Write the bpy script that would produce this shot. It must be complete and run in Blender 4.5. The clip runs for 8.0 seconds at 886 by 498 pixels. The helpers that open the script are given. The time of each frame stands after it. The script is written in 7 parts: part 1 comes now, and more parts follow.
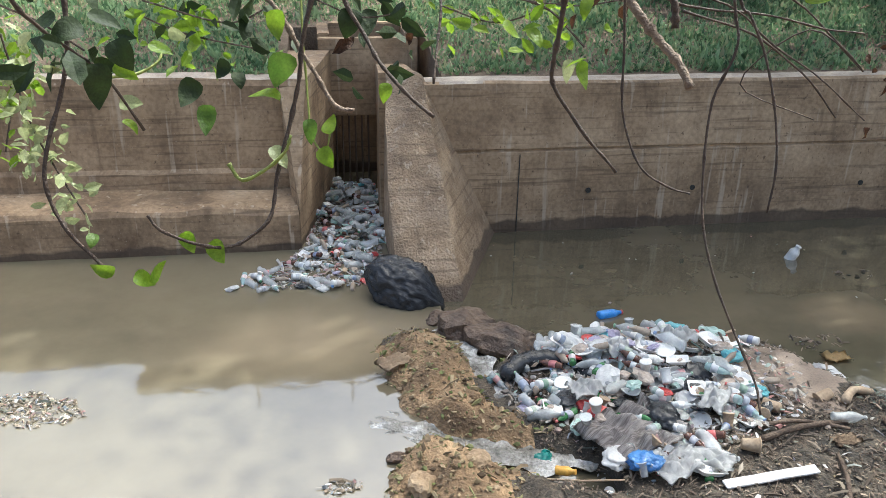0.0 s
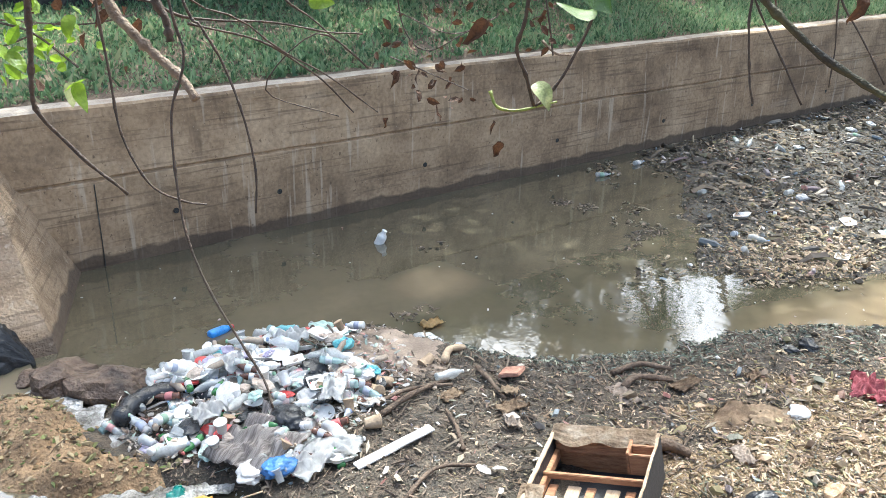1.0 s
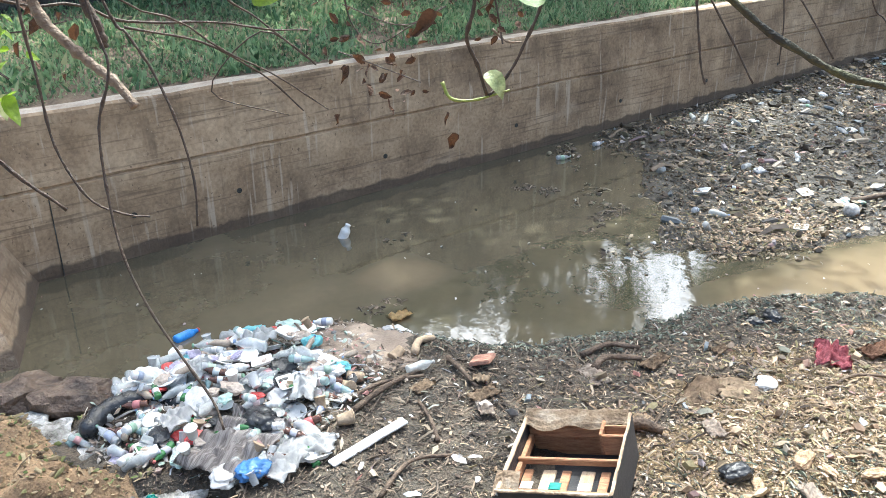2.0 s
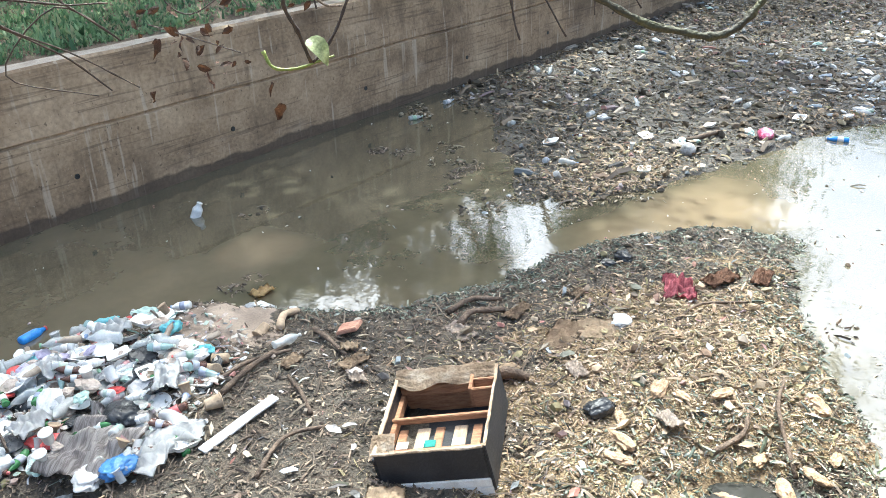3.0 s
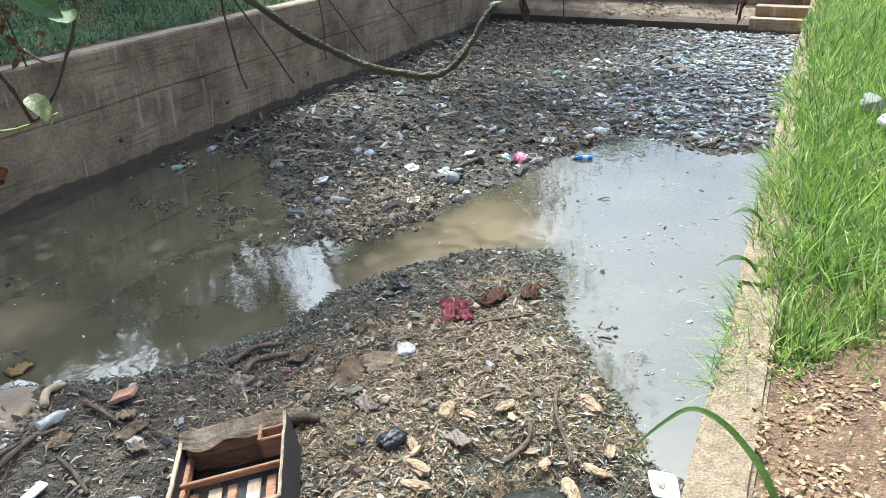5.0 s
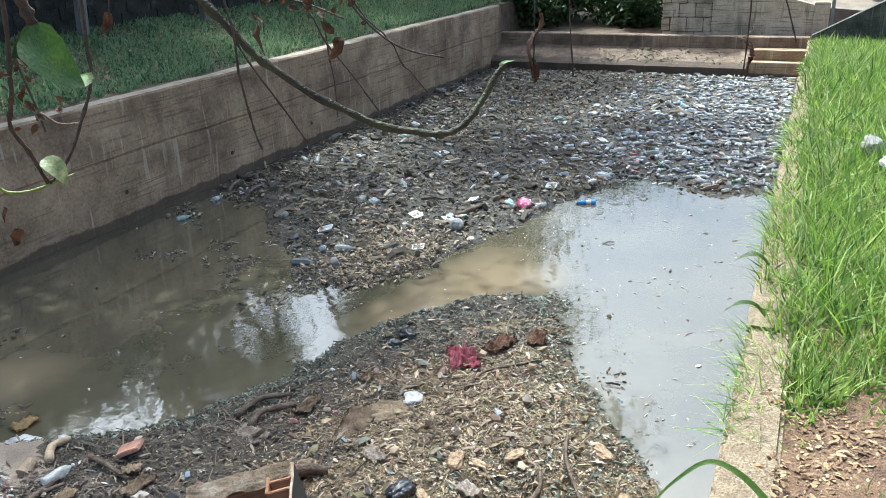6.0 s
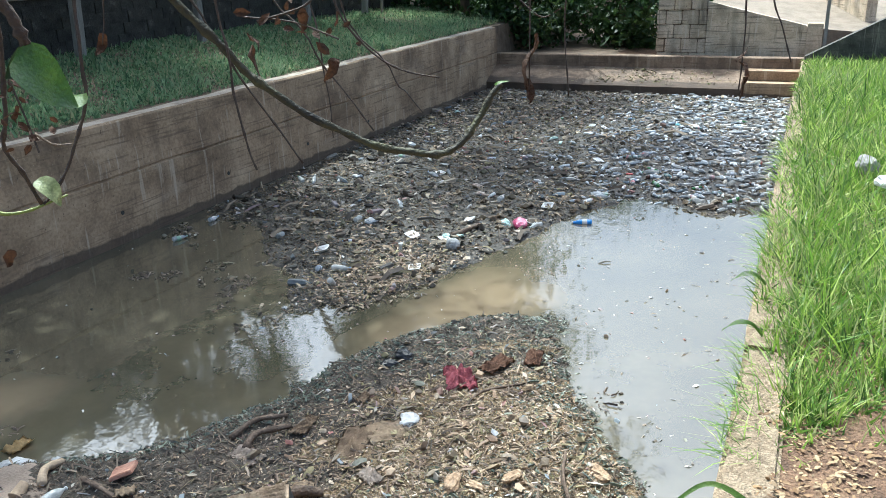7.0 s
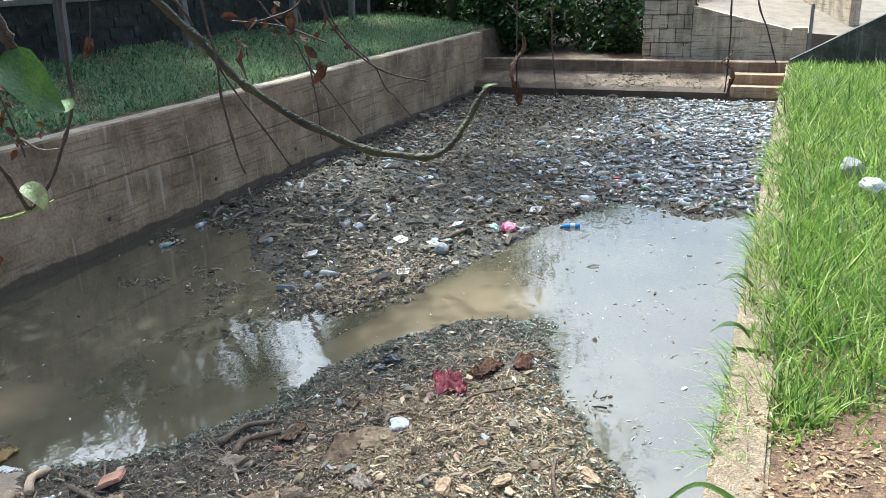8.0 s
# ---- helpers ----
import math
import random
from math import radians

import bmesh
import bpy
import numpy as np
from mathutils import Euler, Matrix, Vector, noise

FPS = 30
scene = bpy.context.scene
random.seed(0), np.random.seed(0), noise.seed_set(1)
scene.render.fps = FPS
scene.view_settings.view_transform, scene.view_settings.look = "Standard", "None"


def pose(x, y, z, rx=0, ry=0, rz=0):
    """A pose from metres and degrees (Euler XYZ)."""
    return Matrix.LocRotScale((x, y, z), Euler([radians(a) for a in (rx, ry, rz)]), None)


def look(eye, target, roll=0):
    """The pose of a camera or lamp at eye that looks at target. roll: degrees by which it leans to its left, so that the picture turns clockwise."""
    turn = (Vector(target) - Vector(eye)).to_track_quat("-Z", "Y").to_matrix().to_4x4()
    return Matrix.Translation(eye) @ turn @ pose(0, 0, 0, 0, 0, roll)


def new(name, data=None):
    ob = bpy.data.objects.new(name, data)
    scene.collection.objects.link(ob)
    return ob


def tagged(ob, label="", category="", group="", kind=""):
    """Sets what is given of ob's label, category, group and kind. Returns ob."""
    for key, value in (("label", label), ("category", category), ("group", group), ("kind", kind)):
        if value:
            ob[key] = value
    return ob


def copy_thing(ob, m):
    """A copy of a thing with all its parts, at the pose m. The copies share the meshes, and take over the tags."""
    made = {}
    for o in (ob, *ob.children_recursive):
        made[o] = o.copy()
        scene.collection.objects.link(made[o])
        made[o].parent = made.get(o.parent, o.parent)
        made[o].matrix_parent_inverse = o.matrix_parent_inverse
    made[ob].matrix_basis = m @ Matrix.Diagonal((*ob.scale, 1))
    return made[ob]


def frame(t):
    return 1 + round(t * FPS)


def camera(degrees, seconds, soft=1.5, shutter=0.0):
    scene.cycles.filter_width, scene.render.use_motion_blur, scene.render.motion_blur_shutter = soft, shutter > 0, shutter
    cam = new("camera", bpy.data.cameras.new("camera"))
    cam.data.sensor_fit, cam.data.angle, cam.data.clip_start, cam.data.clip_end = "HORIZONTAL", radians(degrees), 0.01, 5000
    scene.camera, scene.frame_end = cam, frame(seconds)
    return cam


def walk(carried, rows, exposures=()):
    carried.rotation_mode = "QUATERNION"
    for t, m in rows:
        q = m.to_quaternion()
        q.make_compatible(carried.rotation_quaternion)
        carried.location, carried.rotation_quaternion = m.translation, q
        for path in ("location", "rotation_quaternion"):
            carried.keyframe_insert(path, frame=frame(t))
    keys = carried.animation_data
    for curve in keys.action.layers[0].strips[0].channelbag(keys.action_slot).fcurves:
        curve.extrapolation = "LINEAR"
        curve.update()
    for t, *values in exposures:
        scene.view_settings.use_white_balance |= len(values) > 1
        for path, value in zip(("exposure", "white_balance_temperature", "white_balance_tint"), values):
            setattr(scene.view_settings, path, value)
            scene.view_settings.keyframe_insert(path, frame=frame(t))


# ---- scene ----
cam = camera(56.0, 8.0, soft=0.6)
PATH = [
    (0, (-2.009, 1.024, 3.417), (-1.73, 2.831, 2.606), 1.1),
    (0.5, (-1.954, 0.991, 3.422), (-1.141, 2.644, 2.644), 2.2),
    (1, (-1.912, 0.985, 3.42), (-0.792, 2.453, 2.652), 1.5),
    (2.3, (-1.876, 1.001, 3.423), (-0.681, 2.384, 2.61), -1.1),
    (2.5, (-1.866, 0.994, 3.422), (-0.628, 2.321, 2.581), -1.0),
    (3, (-1.826, 0.976, 3.422), (-0.451, 2.134, 2.545), -1.5),
    (3.5, (-1.824, 0.95, 3.426), (-0.329, 1.943, 2.544), -1.2),
    (4, (-1.818, 0.91, 3.429), (-0.211, 1.727, 2.563), -0.2),
    (4.5, (-1.811, 0.905, 3.429), (-0.159, 1.652, 2.585), -0.6),
    (6, (-1.817, 0.927, 3.458), (-0.107, 1.689, 2.753), -1.7),
    (6.5, (-1.817, 0.936, 3.458), (-0.097, 1.7, 2.781), -1.7),
    (7, (-1.809, 0.929, 3.456), (-0.081, 1.688, 2.796), -1.7),
    (7.5, (-1.808, 0.932, 3.459), (-0.065, 1.667, 2.807), -1.8),
    (8, (-1.812, 0.929, 3.453), (-0.069, 1.664, 2.803), -1.8),
]
walk(cam, [(t, look(eye, target, roll)) for t, eye, target, roll in PATH], exposures=[(0, 1.33, 5800, 2), (0.5, 1.8, 5700, 0), (0.9, 1.93, 5700, 1), (2.5, 1.92, 5650, 0), (3.0, 1.9, 5600, -1), (3.5, 1.64, 5650, 0), (4.0, 1.58, 5450, -1), (4.5, 1.28, 5350, -2), (8, 1.25, 5300, -2)])

# ---- light ----
SUN_TO = Vector((0.35, 0.3, 0.89)).normalized()
world = bpy.data.worlds.new("sky")
scene.world = world
world.use_nodes = True
wn = world.node_tree.nodes
sky = wn.new("ShaderNodeTexSky")
sky.sky_type = "NISHITA"
sky.sun_disc = False
sky.sun_elevation = math.asin(SUN_TO.z)
sky.sun_rotation = math.atan2(SUN_TO.x, SUN_TO.y)
sky.air_density, sky.dust_density = 1.0, 10.0
world.node_tree.links.new(sky.outputs[0], wn["Background"].inputs[0])
wn["Background"].inputs[1].default_value = 0.15
sun = new("sun", bpy.data.lights.new("sun", "SUN"))
sun.data.energy, sun.data.angle, sun.data.color = 2.3, radians(0.8), (1.0, 0.95, 0.87)
sun.matrix_world = look(SUN_TO * 60, (0, 0, 0))


# ---- materials ----
def mat(name, cols, scale=5.0, fine=55.0, rough=0.8, bump=0.35, stretch=(1, 1, 1), island=False, each=False, leafy=0.0,
        alpha=1.0, metal=0.0, spec=0.5, fine_mix=0.35, depth=0.02, wet=None):
    """A surface of several colours: patches at one scale, grain at another, relief from both."""
    m = bpy.data.materials.new(name)
    m.use_nodes = True
    t = m.node_tree
    n, l = t.nodes, t.links
    b = n["Principled BSDF"]
    co = n.new("ShaderNodeTexCoord")
    mp = n.new("ShaderNodeMapping")
    mp.inputs["Scale"].default_value = stretch
    l.new(co.outputs["Object"], mp.inputs[0])
    info = n.new("ShaderNodeObjectInfo")
    off = n.new("ShaderNodeVectorMath")
    off.operation = "SCALE"
    off.inputs[0].default_value = (17.0, 9.0, 5.0)
    l.new(info.outputs["Random"], off.inputs["Scale"])
    l.new(off.outputs[0], mp.inputs["Location"])
    a = n.new("ShaderNodeTexNoise")
    a.inputs["Scale"].default_value, a.inputs["Detail"].default_value, a.inputs["Roughness"].default_value = scale, 6, 0.62
    l.new(mp.outputs[0], a.inputs["Vector"])
    f = n.new("ShaderNodeTexNoise")
    f.inputs["Scale"].default_value, f.inputs["Detail"].default_value = fine, 4
    l.new(mp.outputs[0], f.inputs["Vector"])
    ramp = n.new("ShaderNodeValToRGB")
    lo, hi = (0.0, 1.0) if (island or each) else (0.3, 0.72)
    for i, c in enumerate(cols):
        pos = lo + (hi - lo) * i / max(1, len(cols) - 1)
        e = ramp.color_ramp.elements[i] if i < 2 else ramp.color_ramp.elements.new(pos)
        e.position, e.color = pos, (*c, 1)
    if len(cols) == 1:
        ramp.color_ramp.elements[1].color = (*cols[0], 1)
    if island:
        g = n.new("ShaderNodeNewGeometry")
        l.new(g.outputs["Random Per Island"], ramp.inputs[0])
    elif each:
        l.new(info.outputs["Random"], ramp.inputs[0])
    else:
        l.new(a.outputs["Fac"], ramp.inputs[0])
    mul = n.new("ShaderNodeMix")
    mul.data_type, mul.blend_type = "RGBA", "MULTIPLY"
    mul.inputs[0].default_value = fine_mix
    g2 = n.new("ShaderNodeValToRGB")
    g2.color_ramp.elements[0].position, g2.color_ramp.elements[0].color = 0.3, (0.45, 0.42, 0.4, 1)
    g2.color_ramp.elements[1].position, g2.color_ramp.elements[1].color = 0.62, (1.15, 1.12, 1.1, 1)
    l.new((a if (island or each) else f).outputs["Fac"], g2.inputs[0])
    l.new(ramp.outputs[0], mul.inputs[6])
    l.new(g2.outputs[0], mul.inputs[7])
    l.new(mul.outputs[2], b.inputs["Base Color"])
    b.inputs["Metallic"].default_value, b.inputs["Specular IOR Level"].default_value = metal, spec
    rr = n.new("ShaderNodeMapRange")
    rr.inputs["To Min"].default_value, rr.inputs["To Max"].default_value = max(0.02, rough - 0.15), min(1, rough + 0.12)
    l.new(a.outputs["Fac"], rr.inputs[0])
    l.new(rr.outputs[0], b.inputs["Roughness"])
    if bump:
        sm = n.new("ShaderNodeMath")
        sm.operation = "ADD"
        l.new(a.outputs["Fac"], sm.inputs[0])
        l.new(f.outputs["Fac"], sm.inputs[1])
        bp = n.new("ShaderNodeBump")
        bp.inputs["Strength"].default_value, bp.inputs["Distance"].default_value = bump, depth
        l.new(sm.outputs[0], bp.inputs["Height"])
        l.new(bp.outputs[0], b.inputs["Normal"])
    if alpha < 1:
        b.inputs["Alpha"].default_value = alpha
    if leafy:
        tr = n.new("ShaderNodeBsdfTranslucent")
        l.new(mul.outputs[2], tr.inputs[0])
        mx = n.new("ShaderNodeMixShader")
        mx.inputs[0].default_value = leafy
        l.new(b.outputs[0], mx.inputs[1])
        l.new(tr.outputs[0], mx.inputs[2])
        l.new(mx.outputs[0], n["Material Output"].inputs[0])
    return m


def streaked(m, dark, light, band):
    """Adds run-off streaks, cast board lines and a wet foot to a concrete wall."""
    t = m.node_tree
    n, l = t.nodes, t.links
    b = n["Principled BSDF"]
    src = b.inputs["Base Color"].links[0].from_socket
    co = n.new("ShaderNodeTexCoord")
    for scale, colour, lo, hi, amount in (((1.3, 1.3, 0.5), dark, 0.52, 0.75, 0.45), ((9.0, 9.0, 0.55), light, 0.61, 0.68, 0.62), ((0.8, 0.8, 19.0), dark, 0.56, 0.67, 0.5), ((5.0, 5.0, 0.7), dark, 0.6, 0.7, 0.4), ((0.8, 0.8, 2.5), light, 0.6, 0.8, 0.35), ((16.0, 16.0, 12.0), dark, 0.66, 0.71, 0.65), ((30.0, 30.0, 26.0), light, 0.66, 0.72, 0.5)):
        mp = n.new("ShaderNodeMapping")
        mp.inputs["Scale"].default_value = scale
        l.new(co.outputs["Object"], mp.inputs[0])
        s = n.new("ShaderNodeTexNoise")
        s.inputs["Scale"].default_value, s.inputs["Detail"].default_value = 1.6, 5
        l.new(mp.outputs[0], s.inputs["Vector"])
        r = n.new("ShaderNodeMapRange")
        r.inputs["From Min"].default_value, r.inputs["From Max"].default_value, r.inputs["To Max"].default_value = lo, hi, amount
        l.new(s.outputs["Fac"], r.inputs[0])
        x = n.new("ShaderNodeMix")
        x.data_type = "RGBA"
        x.inputs[7].default_value = (*colour, 1)
        l.new(r.outputs[0], x.inputs[0])
        l.new(src, x.inputs[6])
        src = x.outputs[2]
    # wet, algae-stained foot with an uneven upper edge
    sp = n.new("ShaderNodeSeparateXYZ")
    l.new(co.outputs["Object"], sp.inputs[0])
    ns = n.new("ShaderNodeTexNoise")
    ns.inputs["Scale"].default_value = 3.0
    l.new(co.outputs["Object"], ns.inputs["Vector"])
    ad = n.new("ShaderNodeMath")
    ad.operation = "MULTIPLY_ADD"
    ad.inputs[1].default_value = -0.16
    l.new(ns.outputs["Fac"], ad.inputs[0])
    l.new(sp.outputs["Z"], ad.inputs[2])
    r = n.new("ShaderNodeMapRange")
    r.inputs["From Min"].default_value, r.inputs["From Max"].default_value = band - 0.07, band - 0.04
    r.inputs["To Min"].default_value, r.inputs["To Max"].default_value = 0.75, 0.0
    l.new(ad.outputs[0], r.inputs[0])
    x = n.new("ShaderNodeMix")
    x.data_type = "RGBA"
    x.inputs[7].default_value = (0.05, 0.035, 0.025, 1)
    l.new(r.outputs[0], x.inputs[0])
    l.new(src, x.inputs[6])
    l.new(x.outputs[2], b.inputs["Base Color"])
    return m


CONCRETE = streaked(mat("brown_concrete", [(0.16, 0.104, 0.058), (0.35, 0.245, 0.145), (0.51, 0.375, 0.235)], 1.5, 24, 0.85, 0.22), (0.075, 0.047, 0.028), (0.52, 0.42, 0.305), 0.1)
# Copy of the walls' concrete, its colour set for sunlight on the wing.
WING_SUNLIT = streaked(mat("sunlit_wing_concrete", [(0.2, 0.135, 0.08), (0.34, 0.245, 0.155), (0.44, 0.335, 0.23)], 3.5, 45, 0.85, 0.9, depth=0.03), (0.11, 0.072, 0.045), (0.46, 0.37, 0.27), 0.09)
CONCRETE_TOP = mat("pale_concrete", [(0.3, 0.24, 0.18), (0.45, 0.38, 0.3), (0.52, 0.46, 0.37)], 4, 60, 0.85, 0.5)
KERB = mat("sandy_kerb", [(0.15, 0.105, 0.062), (0.37, 0.29, 0.19), (0.25, 0.185, 0.115), (0.44, 0.355, 0.24)], 7, 90, 0.88, 0.9, depth=0.03, fine_mix=0.6)
# Ramp walls: colour raised to offset the shade on faces turned from the sun.
RAMP = streaked(mat("brightened_concrete", [(0.42, 0.33, 0.22), (0.6, 0.5, 0.36), (0.7, 0.6, 0.45)], 2.5, 30, 0.85, 0.25), (0.2, 0.16, 0.115), (0.6, 0.54, 0.44), 0.0)
RAMP_STAINED = streaked(streaked(mat("stained_brightened_concrete", [(0.42, 0.33, 0.22), (0.6, 0.5, 0.36), (0.7, 0.6, 0.45)], 2.5, 30, 0.85, 0.3), (0.13, 0.105, 0.07), (0.66, 0.58, 0.45), 0.0), (0.1, 0.085, 0.06), (0.6, 0.52, 0.4), 0.0)
WEIR = streaked(mat("dirty_weir_concrete", [(0.11, 0.075, 0.048), (0.25, 0.175, 0.115), (0.38, 0.28, 0.19)], 2.0, 30, 0.85, 0.5), (0.06, 0.042, 0.028), (0.42, 0.33, 0.24), 0.3)
# Same ramp's deck: colour lowered because the sun overexposes it.
DECK = mat("dimmed_deck", [(0.13, 0.1, 0.07), (0.2, 0.162, 0.118), (0.24, 0.2, 0.15)], 2.5, 30, 0.85, 0.3)
DARKWALL = mat("mouldy_block", [(0.016, 0.017, 0.015), (0.042, 0.041, 0.036), (0.06, 0.058, 0.05), (0.15, 0.145, 0.125)], 4.0, 40, 0.9, 0.9, depth=0.03, fine_mix=0.7)
ABUTMENT = streaked(mat("lichened_concrete", [(0.03, 0.03, 0.026), (0.08, 0.077, 0.066), (0.16, 0.15, 0.125)], 3.0, 30, 0.9, 0.5), (0.03, 0.03, 0.026), (0.26, 0.25, 0.21), 0.0)
POSTM = mat("weathered_post", [(0.2, 0.19, 0.17), (0.34, 0.33, 0.3)], 6, 60, 0.85, 0.4, (4, 4, 0.6))
SOIL = mat("brown_soil", [(0.1, 0.07, 0.045), (0.18, 0.13, 0.085), (0.25, 0.19, 0.13)], 4, 45, 0.95, 0.8, depth=0.03)
SOIL_RED = mat("reddish_soil", [(0.085, 0.048, 0.027), (0.17, 0.1, 0.057), (0.25, 0.16, 0.092)], 9, 70, 0.95, 0.9, depth=0.03)
CLAY_PALE = mat("pale_clay", [(0.24, 0.16, 0.09), (0.36, 0.26, 0.155), (0.45, 0.34, 0.22)], 7, 40, 0.9, 0.8, depth=0.02)
MUD = mat("dark_mud", [(0.03, 0.027, 0.022), (0.085, 0.07, 0.05), (0.17, 0.13, 0.09)], 6, 70, 0.6, 0.9, depth=0.03, fine_mix=0.8)
MAT_BASE = mat("black_sludge", [(0.024, 0.022, 0.018), (0.06, 0.052, 0.04), (0.12, 0.098, 0.07)], 5, 50, 0.45, 0.9, depth=0.03, fine_mix=0.6)
# Chaff in a paler tone that paints the bank's sunny stretch.
CHAFF = mat("rotting_sunlit_chaff", [(0.12, 0.085, 0.05), (0.24, 0.175, 0.095), (0.36, 0.265, 0.15), (0.21, 0.2, 0.09)], 9, 75, 0.85, 1.0, depth=0.03, fine_mix=0.8)
CLAY = mat("yellow_clay", [(0.085, 0.055, 0.03), (0.28, 0.185, 0.1), (0.46, 0.32, 0.18)], 3.5, 40, 0.9, 1.0, depth=0.03)
SAND = mat("wet_silt", [(0.2, 0.15, 0.11), (0.3, 0.235, 0.18)], 5, 70, 0.7, 0.4)
ROCK = mat("wet_rock", [(0.04, 0.027, 0.019), (0.12, 0.08, 0.053), (0.24, 0.172, 0.115)], 5, 30, 0.55, 0.9, depth=0.03)


def water(name, cols, ripple):
    m = mat(name, cols, 0.55, 8, 0.06, 0, fine_mix=0.06)
    n, l = m.node_tree.nodes, m.node_tree.links
    b = n["Principled BSDF"]
    for k in list(b.inputs["Roughness"].links):
        l.remove(k)
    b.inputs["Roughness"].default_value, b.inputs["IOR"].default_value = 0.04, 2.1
    co = n.new("ShaderNodeTexCoord")
    w = n.new("ShaderNodeTexNoise")
    w.inputs["Scale"].default_value, w.inputs["Detail"].default_value = 5.0, 3
    l.new(co.outputs["Object"], w.inputs["Vector"])
    bp = n.new("ShaderNodeBump")
    bp.inputs["Strength"].default_value, bp.inputs["Distance"].default_value = ripple, 0.02
    l.new(w.outputs["Fac"], bp.inputs["Height"])
    l.new(bp.outputs[0], b.inputs["Normal"])
    return m


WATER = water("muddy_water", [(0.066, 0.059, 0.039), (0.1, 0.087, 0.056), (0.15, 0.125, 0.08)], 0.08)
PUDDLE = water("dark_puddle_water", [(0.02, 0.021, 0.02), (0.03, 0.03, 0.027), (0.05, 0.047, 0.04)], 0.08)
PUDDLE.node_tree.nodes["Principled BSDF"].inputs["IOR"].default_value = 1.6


def sun_patches(m, places, colour):
    """Sunlit, silty stretches painted pale into the water's colour, with ragged soft edges."""
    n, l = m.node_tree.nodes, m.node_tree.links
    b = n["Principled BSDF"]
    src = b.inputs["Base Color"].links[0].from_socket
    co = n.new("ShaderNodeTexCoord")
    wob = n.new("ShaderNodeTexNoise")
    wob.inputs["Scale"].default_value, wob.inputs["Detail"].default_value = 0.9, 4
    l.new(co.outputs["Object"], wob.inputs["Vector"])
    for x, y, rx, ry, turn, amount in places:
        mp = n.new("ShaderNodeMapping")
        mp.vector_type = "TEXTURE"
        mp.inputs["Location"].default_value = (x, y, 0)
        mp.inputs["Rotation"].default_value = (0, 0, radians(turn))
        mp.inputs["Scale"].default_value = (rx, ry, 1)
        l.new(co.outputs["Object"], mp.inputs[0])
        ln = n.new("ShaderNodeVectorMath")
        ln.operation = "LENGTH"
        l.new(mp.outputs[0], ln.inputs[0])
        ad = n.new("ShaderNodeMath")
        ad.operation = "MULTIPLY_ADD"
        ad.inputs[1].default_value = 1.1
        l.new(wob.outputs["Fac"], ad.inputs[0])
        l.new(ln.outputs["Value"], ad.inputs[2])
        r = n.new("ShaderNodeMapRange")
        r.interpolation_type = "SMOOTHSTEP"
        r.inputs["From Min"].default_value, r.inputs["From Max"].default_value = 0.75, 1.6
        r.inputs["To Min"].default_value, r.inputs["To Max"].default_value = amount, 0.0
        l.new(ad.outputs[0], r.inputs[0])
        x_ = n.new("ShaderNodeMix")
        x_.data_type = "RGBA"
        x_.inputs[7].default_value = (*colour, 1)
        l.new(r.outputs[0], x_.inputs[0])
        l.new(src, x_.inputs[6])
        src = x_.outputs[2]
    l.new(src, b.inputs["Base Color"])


# Two sunlit stretches of the canal, put into its colour as pale tan.
sun_patches(WATER, [(5.3, 3.95, 2.1, 0.95, -12, 0.8), (2.55, 6.9, 0.6, 0.5, 0, 0.5)], (0.27, 0.205, 0.125))
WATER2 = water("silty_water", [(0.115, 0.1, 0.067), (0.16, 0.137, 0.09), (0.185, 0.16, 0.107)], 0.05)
# Sunlight on the pond beside the dam, painted as a paler tan.
sun_patches(WATER2, [(-2.2, 6.9, 1.5, 0.75, 0, 0.8)], (0.28, 0.225, 0.145))
FOAM = mat("rushing_water", [(0.12, 0.11, 0.09), (0.32, 0.31, 0.28), (0.72, 0.72, 0.7)], 7, 40, 0.15, 1.0, depth=0.03)
GRASS = mat("sunlit_grass", [(0.03, 0.075, 0.013), (0.17, 0.31, 0.04), (0.33, 0.46, 0.07), (0.56, 0.63, 0.22), (0.04, 0.09, 0.018), (0.25, 0.38, 0.05), (0.1, 0.2, 0.045), (0.4, 0.4, 0.17)], island=True, rough=0.5, bump=0, leafy=0.45, fine_mix=0.1)
WEED = mat("low_weeds", [(0.06, 0.12, 0.06), (0.16, 0.27, 0.12), (0.25, 0.37, 0.19), (0.34, 0.45, 0.24), (0.4, 0.37, 0.22)], island=True, rough=0.6, bump=0, leafy=0.35, fine_mix=0.1)
FOLIAGE = mat("tree_leaves", [(0.02, 0.05, 0.012), (0.04, 0.085, 0.02), (0.07, 0.12, 0.03)], island=True, rough=0.5, bump=0, leafy=0.3, fine_mix=0.1)
BARK = mat("bark", [(0.07, 0.05, 0.035), (0.16, 0.12, 0.085)], 8, 60, 0.9, 0.8, (1, 1, 0.3))
VINE_BROWN = mat("brown_stem", [(0.035, 0.022, 0.015), (0.09, 0.06, 0.04)], 40, 200, 0.7, 0.4)
BARK_PALE = mat("pale_stem", [(0.13, 0.09, 0.06), (0.3, 0.23, 0.17)], 40, 200, 0.8, 0.5)
VINE_GREEN = mat("green_stem", [(0.16, 0.2, 0.03), (0.3, 0.34, 0.08)], 30, 200, 0.5, 0.2)
VINE_GREEN_BROWN = mat("mossy_stem", [(0.02, 0.016, 0.009), (0.05, 0.045, 0.018), (0.09, 0.095, 0.03)], 12, 150, 0.6, 0.4)
LEAF_LIME = mat("lime_leaf", [(0.13, 0.24, 0.015), (0.24, 0.36, 0.03)], 25, 200, 0.4, 0.2, leafy=0.6)
